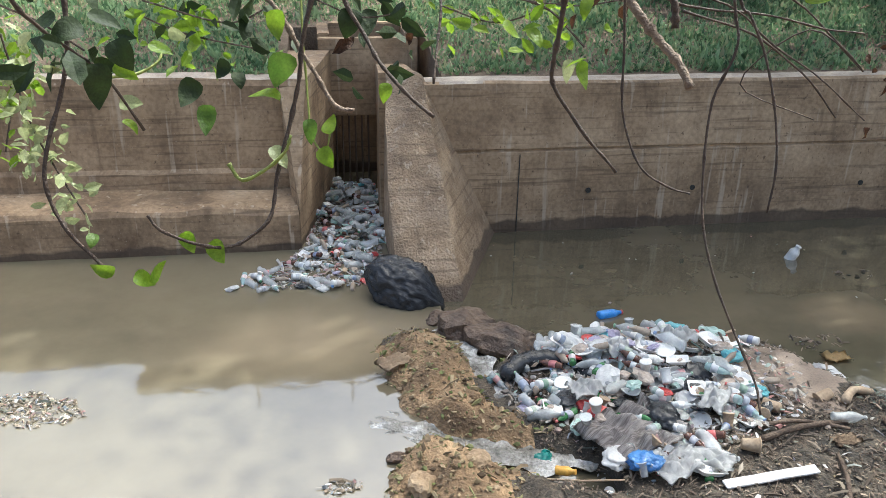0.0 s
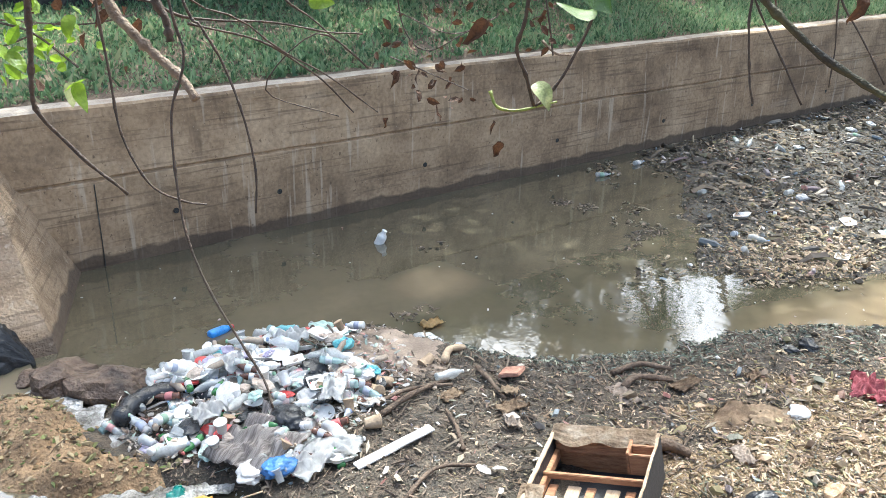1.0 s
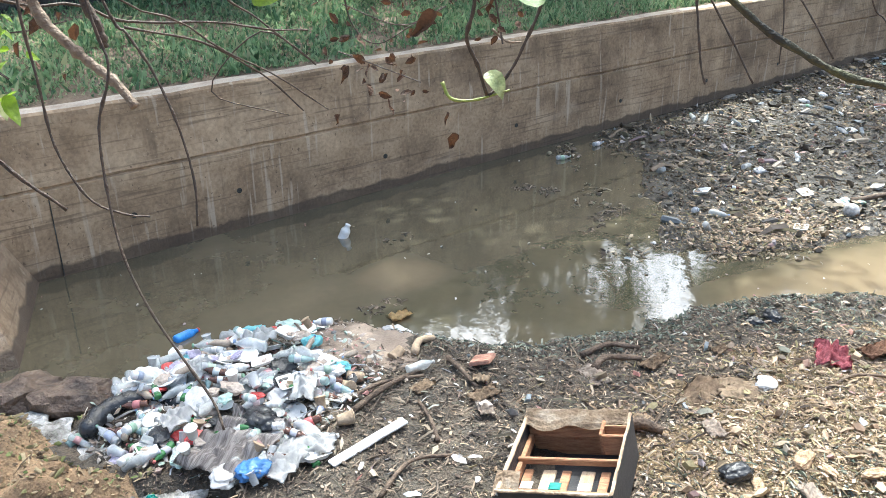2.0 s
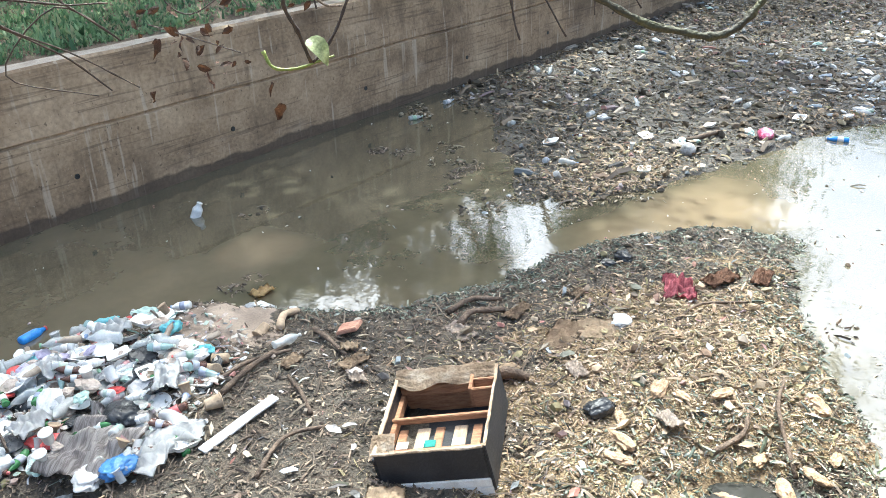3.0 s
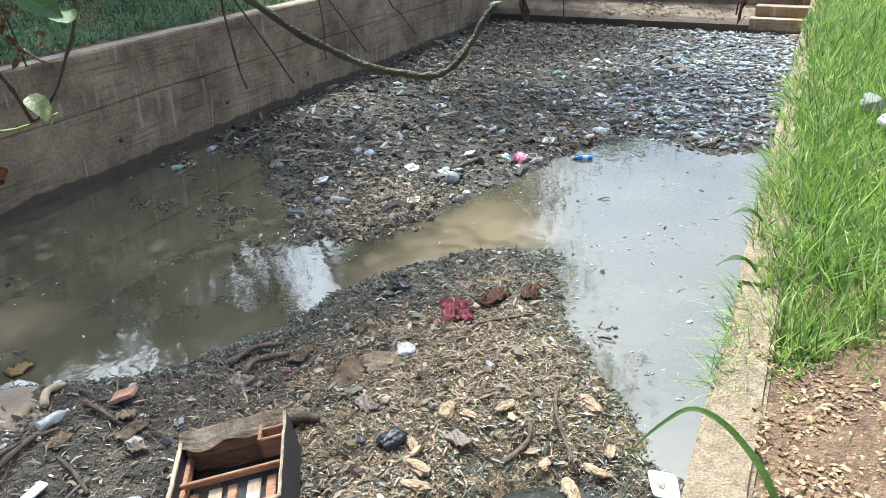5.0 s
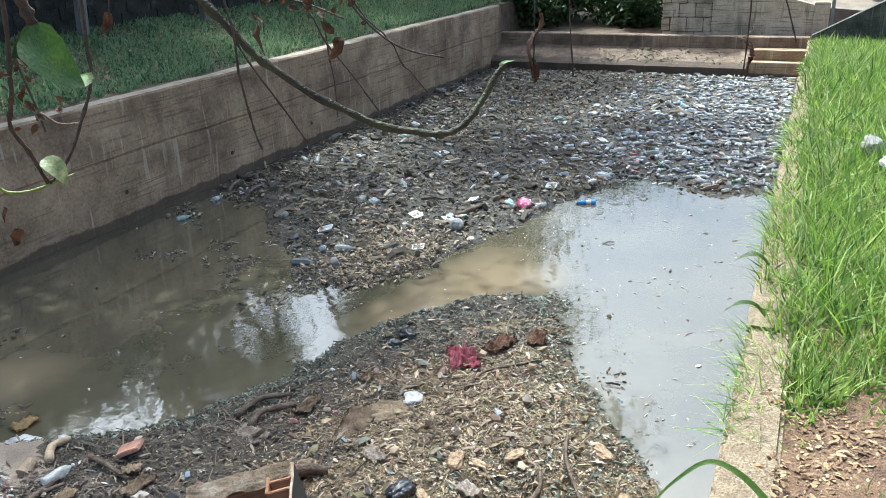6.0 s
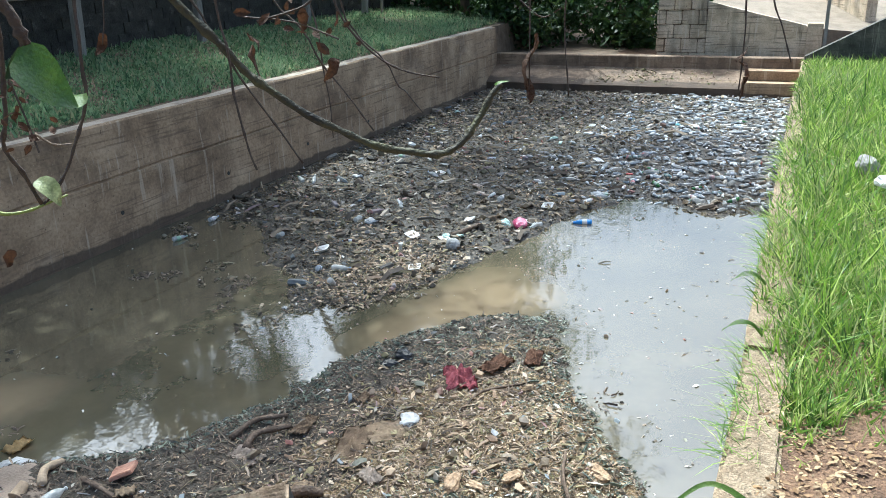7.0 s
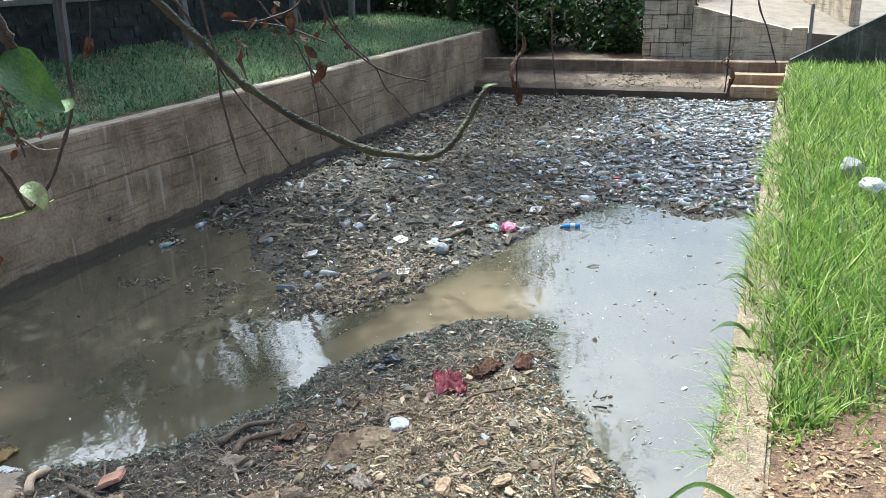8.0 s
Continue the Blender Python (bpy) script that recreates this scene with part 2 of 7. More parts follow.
LEAF_GREEN = mat("green_leaf", [(0.07, 0.15, 0.02), (0.13, 0.22, 0.035)], 25, 200, 0.4, 0.2, leafy=0.5)
LEAF_GLOSSY = mat("glossy_leaf", [(0.045, 0.11, 0.012), (0.09, 0.17, 0.022)], 25, 200, 0.3, 0.2, leafy=0.35)
LEAF_DARK = mat("dark_leaf", [(0.014, 0.03, 0.008), (0.035, 0.06, 0.014)], 25, 200, 0.7, 0.2, leafy=0.25)
LEAF_PALE = mat("pale_leaf", [(0.26, 0.32, 0.13), (0.44, 0.47, 0.25)], 25, 200, 0.4, 0.2, leafy=0.4)
LEAF_DRY = mat("dry_leaf", [(0.035, 0.018, 0.01), (0.1, 0.045, 0.02)], 25, 200, 0.8, 0.5, leafy=0.3)


# ---- building helpers ----
def part(name, bm, material, parent=None, label="", smooth=False):
    me = bpy.data.meshes.new(name)
    bm.normal_update()
    bm.to_mesh(me)
    bm.free()
    for m in (material if isinstance(material, (list, tuple)) else [material]):
        me.materials.append(m)
    if smooth:
        me.polygons.foreach_set("use_smooth", [True] * len(me.polygons))
    ob = new(name, me)
    ob.parent = parent
    if label:
        tagged(ob, label)
    return ob


def holder(name, m=None):
    ob = new(name)
    ob.empty_display_size = 0.1
    if m is not None:
        ob.matrix_basis = m
    return ob


def box(bm, lo, hi, bevel=0.0, rot=None):
    r = bmesh.ops.create_cube(bm, size=1)
    c = [(a + b) / 2 for a, b in zip(lo, hi)]
    d = [b - a for a, b in zip(lo, hi)]
    for v in r["verts"]:
        v.co = Vector((v.co.x * d[0], v.co.y * d[1], v.co.z * d[2]))
        if rot is not None:
            v.co = rot @ v.co
        v.co += Vector(c)
    if bevel:
        es = list({e for v in r["verts"] for e in v.link_edges})
        bmesh.ops.bevel(bm, geom=es, offset=bevel, segments=2, affect="EDGES")
    return bm


def rough_up(bm, amount, scale, seed=0, longest=0.0):
    """Splits long edges and pushes the surface in and out a little."""
    if longest:
        for _ in range(6):
            es = [e for e in bm.edges if e.calc_length() > longest]
            if not es:
                break
            bmesh.ops.subdivide_edges(bm, edges=es, cuts=1)
        bmesh.ops.triangulate(bm, faces=[f for f in bm.faces if len(f.verts) > 4])
    for v in bm.verts:
        p = v.co * scale + Vector((seed * 7.3, seed * 3.1, seed))
        v.co += noise.noise_vector(p) * amount + noise.noise_vector(p * 4.1) * amount * 0.35
    return bm


def tube(bm, pts, radii, seg=7):
    """A tapered, closed tube along the points."""
    pts = [Vector(p) for p in pts]
    rings = []
    for i, p in enumerate(pts):
        d = (pts[min(i + 1, len(pts) - 1)] - pts[max(i - 1, 0)]).normalized()
        u = d.orthogonal().normalized() if not rings else (u - d * u.dot(d)).normalized()
        v = d.cross(u)
        rings.append([bm.verts.new(p + (u * math.cos(2 * math.pi * k / seg) + v * math.sin(2 * math.pi * k / seg)) * radii[i]) for k in range(seg)])
    for a, b in zip(rings, rings[1:]):
        for k in range(seg):
            bm.faces.new((a[k], a[(k + 1) % seg], b[(k + 1) % seg], b[k]))
    bm.faces.new(rings[0][::-1])
    bm.faces.new(rings[-1])
    return bm


def spline(pts, steps=4):
    """Catmull-Rom through the points."""
    P = [Vector(p) for p in pts]
    P = [P[0] * 2 - P[1]] + P + [P[-1] * 2 - P[-2]]
    out = []
    for i in range(1, len(P) - 2):
        for k in range(steps):
            t = k / steps
            a, b, c, d = P[i - 1:i + 3]
            out.append(0.5 * (2 * b + (c - a) * t + (2 * a - 5 * b + 4 * c - d) * t * t + (3 * b - a - 3 * c + d) * t ** 3))
    return out + [P[-2]]


def lathe(bm, prof, seg=12):
    rings = [[bm.verts.new((r * math.cos(2 * math.pi * k / seg), r * math.sin(2 * math.pi * k / seg), z)) for k in range(seg)] for r, z in prof]
    for a, b in zip(rings, rings[1:]):
        for k in range(seg):
            bm.faces.new((a[k], a[(k + 1) % seg], b[(k + 1) % seg], b[k]))
    bm.faces.new(rings[0][::-1])
    bm.faces.new(rings[-1])
    return bm


def eulers(a):
    """Rotation matrices for an array of XYZ angles."""
    cx, cy, cz = np.cos(a).T
    sx, sy, sz = np.sin(a).T
    return np.stack([np.stack([cy * cz, sx * sy * cz - cx * sz, cx * sy * cz + sx * sz], -1),
                     np.stack([cy * sz, sx * sy * sz + cx * cz, cx * sy * sz - sx * cz], -1),
                     np.stack([-sy, sx * cy, cx * cy], -1)], 1)


def scatter(name, shapes, pick, place, angle, size, material, label="", category="", parent=None):
    """One mesh of many small pieces: shapes (verts, faces), one picked for each place."""
    V, F, base = [], [], 0
    R = eulers(angle)
    for s, (sv, sf) in enumerate(shapes):
        k = np.where(pick == s)[0]
        if not len(k):
            continue
        sv = np.array(sv, float)
        pts = np.einsum("nij,nvj->nvi", R[k], sv[None] * size[k][:, None, :]) + place[k][:, None, :]
        V.append(pts.reshape(-1, 3))
        for f in sf:
            idx = base + np.arange(len(k))[:, None] * len(sv) + np.array(f)[None]
            F.extend(idx.tolist())
        base += len(k) * len(sv)
    me = bpy.data.meshes.new(name)
    me.from_pydata(np.concatenate(V).tolist(), [], F)
    me.materials.append(material)
    ob = new(name, me)
    ob.parent = parent
    return tagged(ob, label, category, kind="stuff")


def prism(n, squash=0.4):
    v = [(x, math.cos(2 * math.pi * k / n) * 0.5, math.sin(2 * math.pi * k / n) * 0.5 * squash) for x in (-0.5, 0.5) for k in range(n)]
    f = [(k, (k + 1) % n, n + (k + 1) % n, n + k) for k in range(n)] + [tuple(range(n))[::-1], tuple(range(n, 2 * n))]
    return v, f


CHIP = ([(-0.5, -0.12, 0), (-0.2, -0.42, 0.1), (0.25, -0.28, 0.16), (0.5, -0.02, 0.02), (0.3, 0.38, 0.1), (-0.15, 0.26, 0.2), (-0.45, 0.18, 0.03)], [(0, 1, 5, 6), (1, 2, 4, 5), (2, 3, 4)])
OVAL = ([(-0.5, 0, 0), (-0.28, -0.19, 0.06), (0.1, -0.22, 0.07), (0.5, 0, -0.08), (0.1, 0.22, 0.07), (-0.28, 0.19, 0.06), (-0.22, 0, -0.02), (0.12, 0, -0.01)], [(0, 1, 6), (1, 2, 7, 6), (2, 3, 7), (3, 4, 7), (4, 5, 6, 7), (5, 0, 6)])
LEAFLET = ([(-0.5, 0, 0), (0, -0.28, 0.09), (0.5, 0, -0.03), (0, 0.28, 0.09)], [(0, 1, 2), (0, 2, 3)])
STICK = ([(-0.5, -0.5, 0), (-0.5, 0.5, 0), (-0.5, 0, 0.8), (0.05, -0.4, 0.9), (0.05, 0.6, 0.9), (0.05, 0.1, 1.6), (0.5, -0.3, 0.2), (0.5, 0.3, 0.2), (0.5, 0, 0.7)],
         [(0, 1, 4, 3), (1, 2, 5, 4), (2, 0, 3, 5), (3, 4, 7, 6), (4, 5, 8, 7), (5, 3, 6, 8), (0, 2, 1), (6, 7, 8)])
LUMP = ([(0.5, 0, 0.1), (-0.45, 0.1, 0), (0.05, 0.5, 0), (0, -0.45, 0.05), (0.1, 0.05, 0.5), (0, 0, -0.4), (0.33, 0.3, 0.26), (-0.3, -0.25, 0.3)],
        [(0, 6, 4), (6, 2, 4), (2, 1, 4), (1, 7, 4), (7, 3, 4), (3, 0, 4), (0, 2, 6), (1, 3, 7), (2, 0, 5), (1, 2, 5), (3, 1, 5), (0, 3, 5)])
FLASK = ([(x, math.cos(math.pi * k / 3) * r, math.sin(math.pi * k / 3) * r) for x, r in ((-0.5, 0.4), (-0.42, 0.5), (0.15, 0.5), (0.36, 0.2), (0.5, 0.18)) for k in range(6)],
         [(i * 6 + k, i * 6 + (k + 1) % 6, i * 6 + 6 + (k + 1) % 6, i * 6 + 6 + k) for i in range(4) for k in range(6)] + [tuple(range(6))[::-1], tuple(range(24, 30))])
BLADE = ([(-0.5, 0, 0), (0.5, 0, 0), (-0.36, 0.1, 0.45), (0.36, 0.1, 0.45), (0, 0.42, 1)], [(0, 1, 3, 2), (2, 3, 4)])
rng = np.random.default_rng(7)


# ---- ground, banks and canal ----
def fbm(x, y, s):
    """Cheap smooth bumps."""
    return (np.sin(x * s + 1.3) * np.cos(y * s * 1.1 + 0.4) + 0.5 * np.sin(x * s * 2.3 - y * s * 1.7) + 0.3 * np.cos(y * s * 4.1 + x * s * 3.7 + 2)) / 1.8


def near_top(x):
    """Top of the near bank: level, then falling towards the weir."""
    u = np.clip((x - 10.5) / 7.5, 0, 1)
    return 1.5 - 0.62 * u * u * (3 - 2 * u)


def bank_z(x, y):
    """Height of the dry ground beside the canal."""
    far = 1.56 + np.clip(y - 9.4, 0, 4) * 0.1 + np.clip(y - 13.4, 0, 60) * 0.03 + 0.03 * fbm(x, y, 2.1) * (y > 9.6)
    near = near_top(x) - 0.03 + 0.03 * fbm(x, y, 3.0) * (y < 0.8) + np.clip(0.5 - y, 0, 6) * 0.02
    return np.where(y > 5, far, near)


def ground_z(x, y):
    z = bank_z(x, y)
    canal = (y > 0.95) & (y < 9.3)
    z = np.where(canal, np.where(x < 21.0, -0.7, 0.72), z)
    pit = (x > -2.32) & (x < -0.78) & (y > 9) & (y < 11.4)
    return np.where(pit, -0.6, z)


gx = np.concatenate([[-600, -200, -80, -30, -15], np.arange(-10, -2.5, 0.5), [-2.33, -2.3, -1.9, -1.4, -0.8, -0.75], np.arange(-0.5, 20.9, 0.5), [20.95, 21.05], np.arange(21.5, 30, 1), [40, 80, 200, 600]])
gy = np.concatenate([[-600, -200, -60, -20, -10, -6], np.arange(-4, 0.8, 0.25), [0.92, 0.98, 3, 6, 9.0, 9.28, 9.34], np.arange(9.5, 11.3, 0.2), [11.38, 11.42], np.arange(11.75, 16, 0.5), [20, 40, 100, 300, 600]])
GX, GY = np.meshgrid(gx, gy, indexing="ij")
GZ = ground_z(GX, GY)
me = bpy.data.meshes.new("ground")
ny = len(gy)
me.from_pydata(np.stack([GX, GY, GZ], -1).reshape(-1, 3).tolist(), [], [(i * ny + j, (i + 1) * ny + j, (i + 1) * ny + j + 1, i * ny + j + 1) for i in range(len(gx) - 1) for j in range(ny - 1)])
me.materials.append(SOIL)
me.materials.append(SOIL_RED)
for p in me.polygons:
    p.material_index = 1 if p.center.y < 5 else 0
tagged(new("ground", me), "brown bare soil of the two canal banks", "ground", kind="structure")


def sheet(name, x0, x1, y0, y1, z, material, label):
    bm = bmesh.new()
    for c in ((x0, y0), (x1, y0), (x1, y1), (x0, y1)):
        bm.verts.new((*c, z))
    bm.faces.new(bm.verts)
    return tagged(part(name, bm, material), label, "water", kind="structure")


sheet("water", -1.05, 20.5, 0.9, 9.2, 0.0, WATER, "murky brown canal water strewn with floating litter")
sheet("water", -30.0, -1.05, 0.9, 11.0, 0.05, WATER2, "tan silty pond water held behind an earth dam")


def wall_profile(name, x0, x1, prof, label, step=0.22, amount=0.014, material=CONCRETE, seed=0):
    """A long wall of the given (y, z) section."""
    bm = bmesh.new()
    n = max(2, int((x1 - x0) / step))
    rows = [[bm.verts.new((x0 + (x1 - x0) * i / n, y, z)) for y, z in prof] for i in range(n + 1)]
    m = len(prof)
    for a, b in zip(rows, rows[1:]):
        for k in range(m):
            f = bm.faces.new((a[k], a[(k + 1) % m], b[(k + 1) % m], b[k]))
    bm.faces.new(rows[0])
    bm.faces.new(rows[-1][::-1])
    for v in bm.verts:
        v.co += noise.noise_vector(v.co * 1.7 + Vector((seed, 0, 0))) * amount + noise.noise_vector(v.co * 7) * amount * 0.5
    bmesh.ops.recalc_face_normals(bm, faces=bm.faces)
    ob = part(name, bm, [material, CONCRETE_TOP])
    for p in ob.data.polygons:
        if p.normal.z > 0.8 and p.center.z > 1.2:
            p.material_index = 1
    return tagged(ob, label, "wall", kind="structure")


far_prof = [(9.0, -0.7), (9.0, 0.0), (9.0, 0.3), (9.0, 0.6), (9.0, 0.872), (9.028, 0.885), (9.028, 0.903), (9.004, 0.917), (9.015, 1.1), (9.035, 1.3), (9.035, 1.5), (9.04, 1.575), (9.07, 1.6), (9.2, 1.605), (9.33, 1.59), (9.36, 1.5), (9.36, -0.7)]
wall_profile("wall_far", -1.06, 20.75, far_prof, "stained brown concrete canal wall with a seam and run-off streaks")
wall_ob = bpy.data.objects["wall_far"]
for hx in (0.76, 1.92, 3.89, 6.14, 8.4, 10.7, 13.0):
    bm = tube(bmesh.new(), [(hx, 8.992, 0.45 - hx * 0.006), (hx, 9.05, 0.45 - hx * 0.006)], [0.03, 0.03], 10)
    part("weep_hole", bm, DARKWALL, wall_ob)
part("joint", box(bmesh.new(), (-0.005, 8.99, -0.3), (0.005, 9.03, 0.86)), DARKWALL, wall_ob)
def lean_back(ob):
    """The pond wall rises slightly away from the culvert."""
    for v in ob.data.vertices:
        u = max(0.0, min(4.0, -2.2 - v.co.x))
        if v.co.z > 0.2:
            v.co.z += 0.014 * u


left_prof = [(9.22, -0.7), (9.22, 0.5), (9.22, 0.66), (9.26, 0.7), (9.26, 1.2), (9.27, 1.54), (9.3, 1.6), (9.5, 1.61), (9.56, 1.55), (9.56, -0.7)]
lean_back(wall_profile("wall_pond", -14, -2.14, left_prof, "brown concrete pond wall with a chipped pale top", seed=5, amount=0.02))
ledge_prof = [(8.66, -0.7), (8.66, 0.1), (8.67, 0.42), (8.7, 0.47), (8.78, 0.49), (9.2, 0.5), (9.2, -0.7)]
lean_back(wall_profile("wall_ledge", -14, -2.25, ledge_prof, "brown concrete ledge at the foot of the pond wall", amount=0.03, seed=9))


def hull(name, pts, amount, longest, label, seed=0, material=CONCRETE, scale=1.6):
    bm = bmesh.new()
    for p in pts:
        bm.verts.new(p)
    r = bmesh.ops.convex_hull(bm, input=bm.verts)
    bmesh.ops.delete(bm, geom=[v for v in bm.verts if not v.link_faces], context="VERTS")
    rough_up(bm, amount, scale, seed, longest)
    bmesh.ops.recalc_face_normals(bm, faces=bm.faces)
    return tagged(part(name, bm, material), label, "wall", kind="structure")


hull("wall_wing", [(-1.34, 9.3, 1.66), (-1.0, 9.1, 1.67), (-1.05, 9.3, 1.67), (-1.4, 9.3, -0.5), (-1.4, 8.0, -0.5), (-1.42, 8.3, 0.84), (-1.39, 7.85, 0.3), (-1.2, 7.38, -0.15), (-0.8, 7.34, -0.15), (-0.12, 9.1, -0.15), (-0.12, 9.1, -0.5)],
     0.014, 0.16, "sloping sandy brown concrete wing wall beside the culvert, coloured as sunlit", 3, WING_SUNLIT)
hull("wall_channel_left", [(-2.24, 8.68, -0.5), (-2.13, 9.27, 1.6), (-2.2, 9.24, 0.5), (-2.24, 8.7, 0.47), (-1.86, 10.5, 1.66), (-1.86, 10.5, -0.5), (-2.4, 10.5, 1.66), (-2.4, 10.5, -0.5), (-2.4, 9.3, 1.6)],
     0.01, 0.2, "splayed brown concrete side of the culvert channel", 4)
hull("wall_channel_right", [(-1.42, 9.25, -0.5), (-1.42, 9.25, 1.66), (-1.05, 9.25, 1.66), (-1.05, 9.25, -0.5), (-1.36, 10.5, 1.5), (-1.05, 10.5, 1.5), (-1.36, 10.5, -0.5), (-1.05, 10.5, -0.5)],
     0.01, 0.2, "brown concrete side of the culvert channel", 6)

# culvert chamber: open-topped box over a barred mouth
chamber = holder("culvert_chamber", pose(-1.4, 10.5, 0))
tagged(chamber, "open-topped brown concrete chamber over a barred culvert mouth", "chamber", kind="structure")


def slab(name, lo, hi, material, parent, bevel=0.012, amount=0.006, seed=0, longest=0.25, label=""):
    bm = bmesh.new()
    box(bm, lo, hi, bevel)
    if amount:
        rough_up(bm, amount, 2.3, seed, longest)
    return part(name, bm, material, parent, label)


for nm, lo, hi in (("front_wall", (-0.6, 0, 0.9), (0.52, 0.13, 1.78)), ("side_wall", (-0.6, 0.13, 0.2), (-0.47, 0.85, 1.82)), ("side_wall", (0.39, 0.13, 0.2), (0.52, 0.85, 1.82)), ("back_wall", (-0.47, 0.72, -0.5), (0.39, 0.85, 1.84))):
    slab(nm, lo, hi, CONCRETE, chamber, seed=len(nm))
for i in range(7):
    bm = tube(bmesh.new(), [(-0.5 + 0.075 * i, 0.07, -0.3), (-0.5 + 0.075 * i, 0.07, 0.95)], [0.012, 0.012], 6)
    part("bar", bm, BARK, chamber)

# weir across the far end
weir = holder("weir", pose(20.7, 5, 0))
tagged(weir, "low brown concrete weir with a sloping apron and side steps", "weir", kind="structure")
for nm, pr in (("base", [(-0.82, -0.7), (-0.82, 0.21), (-0.75, 0.25), (0.02, 0.58), (0.02, -0.7)]), ("crest", [(0.024, -0.7), (0.024, 0.86), (0.05, 0.885), (0.28, 0.885), (0.3, 0.85), (0.3, -0.7)])):
    bm = bmesh.new()
    rows = [[bm.verts.new((x, -3.95 + 7.98 * i / 24, z)) for x, z in pr] for i in range(25)]
    m = len(pr)
    for a, b in zip(rows, rows[1:]):
        for k in range(m):
            bm.faces.new((a[k], b[k], b[(k + 1) % m], a[(k + 1) % m]))
    bm.faces.new(rows[0][::-1]), bm.faces.new(rows[-1])
    bmesh.ops.recalc_face_normals(bm, faces=bm.faces)
    rough_up(bm, 0.01, 2.0, 2)
    part(nm, bm, WEIR, weir)
for i, (z0, z1, x0, y1) in enumerate(((-0.5, 0.38, -0.9, -2.62), (0.38, 0.62, -0.5, -2.7))):
    slab("step", (x0, -3.94, z0), (0.01, y1, z1), CONCRETE, weir, seed=i)

# ramp beyond the weir
ramp = holder("ramp", pose(21.4, 2, 0))
tagged(ramp, "pale concrete ramp with block side walls beyond the weir", "ramp", kind="structure")


def ramp_part(name, pts, material, label="", amount=0.01):
    bm = bmesh.new()
    for p in pts:
        bm.verts.new(p)
    bmesh.ops.convex_hull(bm, input=bm.verts)
    rough_up(bm, amount, 1.3, len(name), 0.6)
    bmesh.ops.recalc_face_normals(bm, faces=bm.faces)
    return part(name, bm, material, ramp, label)


ramp_part("deck", [(0.3, 1.4, 0.5), (0.3, -3.0, 0.5), (0.3, 1.4, 1.75), (0.3, -3.0, 1.35), (11, 2.4, 0.5), (11, -4, 0.5), (11, 2.4, 2.75), (11, -4, 2.6)], DECK)
ramp_part("parapet", [(0, 1.46, 0.5), (0.25, 1.46, 0.5), (0, -0.95, 0.5), (0.25, -0.95, 0.5), (0, 1.46, 2.2), (0.25, 1.46, 2.2), (0, -0.95, 1.6), (0.25, -0.95, 1.6)], RAMP_STAINED, "streaked concrete parapet")
ramp_part("far_wall", [(1.6, -2.3, 1.2), (1.7, -2.55, 1.2), (6.6, -0.4, 1.6), (6.7, -0.65, 1.6), (1.6, -2.3, 2.6), (1.7, -2.55, 2.6), (6.6, -0.4, 3.6), (6.7, -0.65, 3.6)], RAMP_STAINED, "stained concrete wall along the ramp")
slab("pier", (-0.06, -1.32, 0.4), (0.3, -0.955, 1.66), RAMP, ramp, seed=3)
for r in range(7):
    for k in range(4):
        w = 0.42
        y0 = 1.47 + k * w - (0.21 if r % 2 else 0)
        lo_b, hi_b = (0.02 + 0.012 * ((r * 5 + k) % 3), max(1.47, y0), 0.55 + r * 0.36), (0.4, min(2.74, max(1.6, y0 + w - 0.014)), 0.55 + r * 0.36 + 0.346)
        if y0 < 2.65:
            part("block", rough_up(box(bmesh.new(), lo_b, hi_b, 0.015), 0.012, 3.0, r * 5 + k), RAMP_STAINED, ramp)
slab("mortar_core", (0.06, 1.465, 0.5), (0.38, 2.72, 3.1), SOIL, ramp, amount=0)
slab("post", (-0.55, -1.42, 0.9), (-0.47, -1.34, 2.25), POSTM, ramp)
wedge = hull("wall_abutment", [(20.3, 1.02, 0.4), (20.62, 1.02, 0.4), (20.3, 1.02, 0.98), (20.62, 1.02, 0.98), (20.3, -0.95, 2.05), (20.62, -0.95, 2.05), (20.3, -4, 2.4), (20.62, -4, 2.4), (20.3, -4, 0.4), (20.62, -4, 0.4)],
             0.01, 0.4, "dark mouldy concrete abutment rising from the grass", 8, ABUTMENT)

# near kerb
kerb = holder("kerb", pose(0, 0, 0))
tagged(kerb, "sunlit sandy concrete coping along the near bank", "kerb", kind="structure")
x, i = -8.4, 0
while x < 20.2:
    w = 3.6
    c = slab("coping_slab", (x, 0.86, 1.2), (min(20.25, x + w - 0.003), 1.085, 1.5 + 0.002 * (i % 3)), KERB, kerb, 0.02, 0.012, i, 0.2)
    for v in c.data.vertices:
        v.co.z += float(near_top(v.co.x)) - 1.5
    x, i = x + w, i + 1
near_prof = [(0.88, -0.7), (0.88, 1.19), (1.05, 1.19), (1.05, -0.7)]
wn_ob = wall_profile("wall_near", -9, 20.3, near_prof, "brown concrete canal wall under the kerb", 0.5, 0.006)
for v in wn_ob.data.vertices:
    if v.co.z > 0:
        v.co.z += float(near_top(v.co.x)) - 1.5


# ---- rubbish bank and floating mats ----
def shore(x):
    """Where the bank's far edge lies."""
    return np.interp(x, [-1.3, -0.9, -0.4, 0.8, 1.5, 1.75, 2.2, 3.2, 4.5, 5.2, 5.7], [7.0, 6.45, 6.62, 6.72, 6.5, 5.95, 5.25, 4.72, 4.42, 3.95, 3.2])


def inner(x):
    """Where its near edge lies."""
    return np.interp(x, [2.3, 2.7, 3.2, 3.7, 4.6, 5.5], [0.9, 1.5, 1.75, 2.15, 2.62, 2.95])


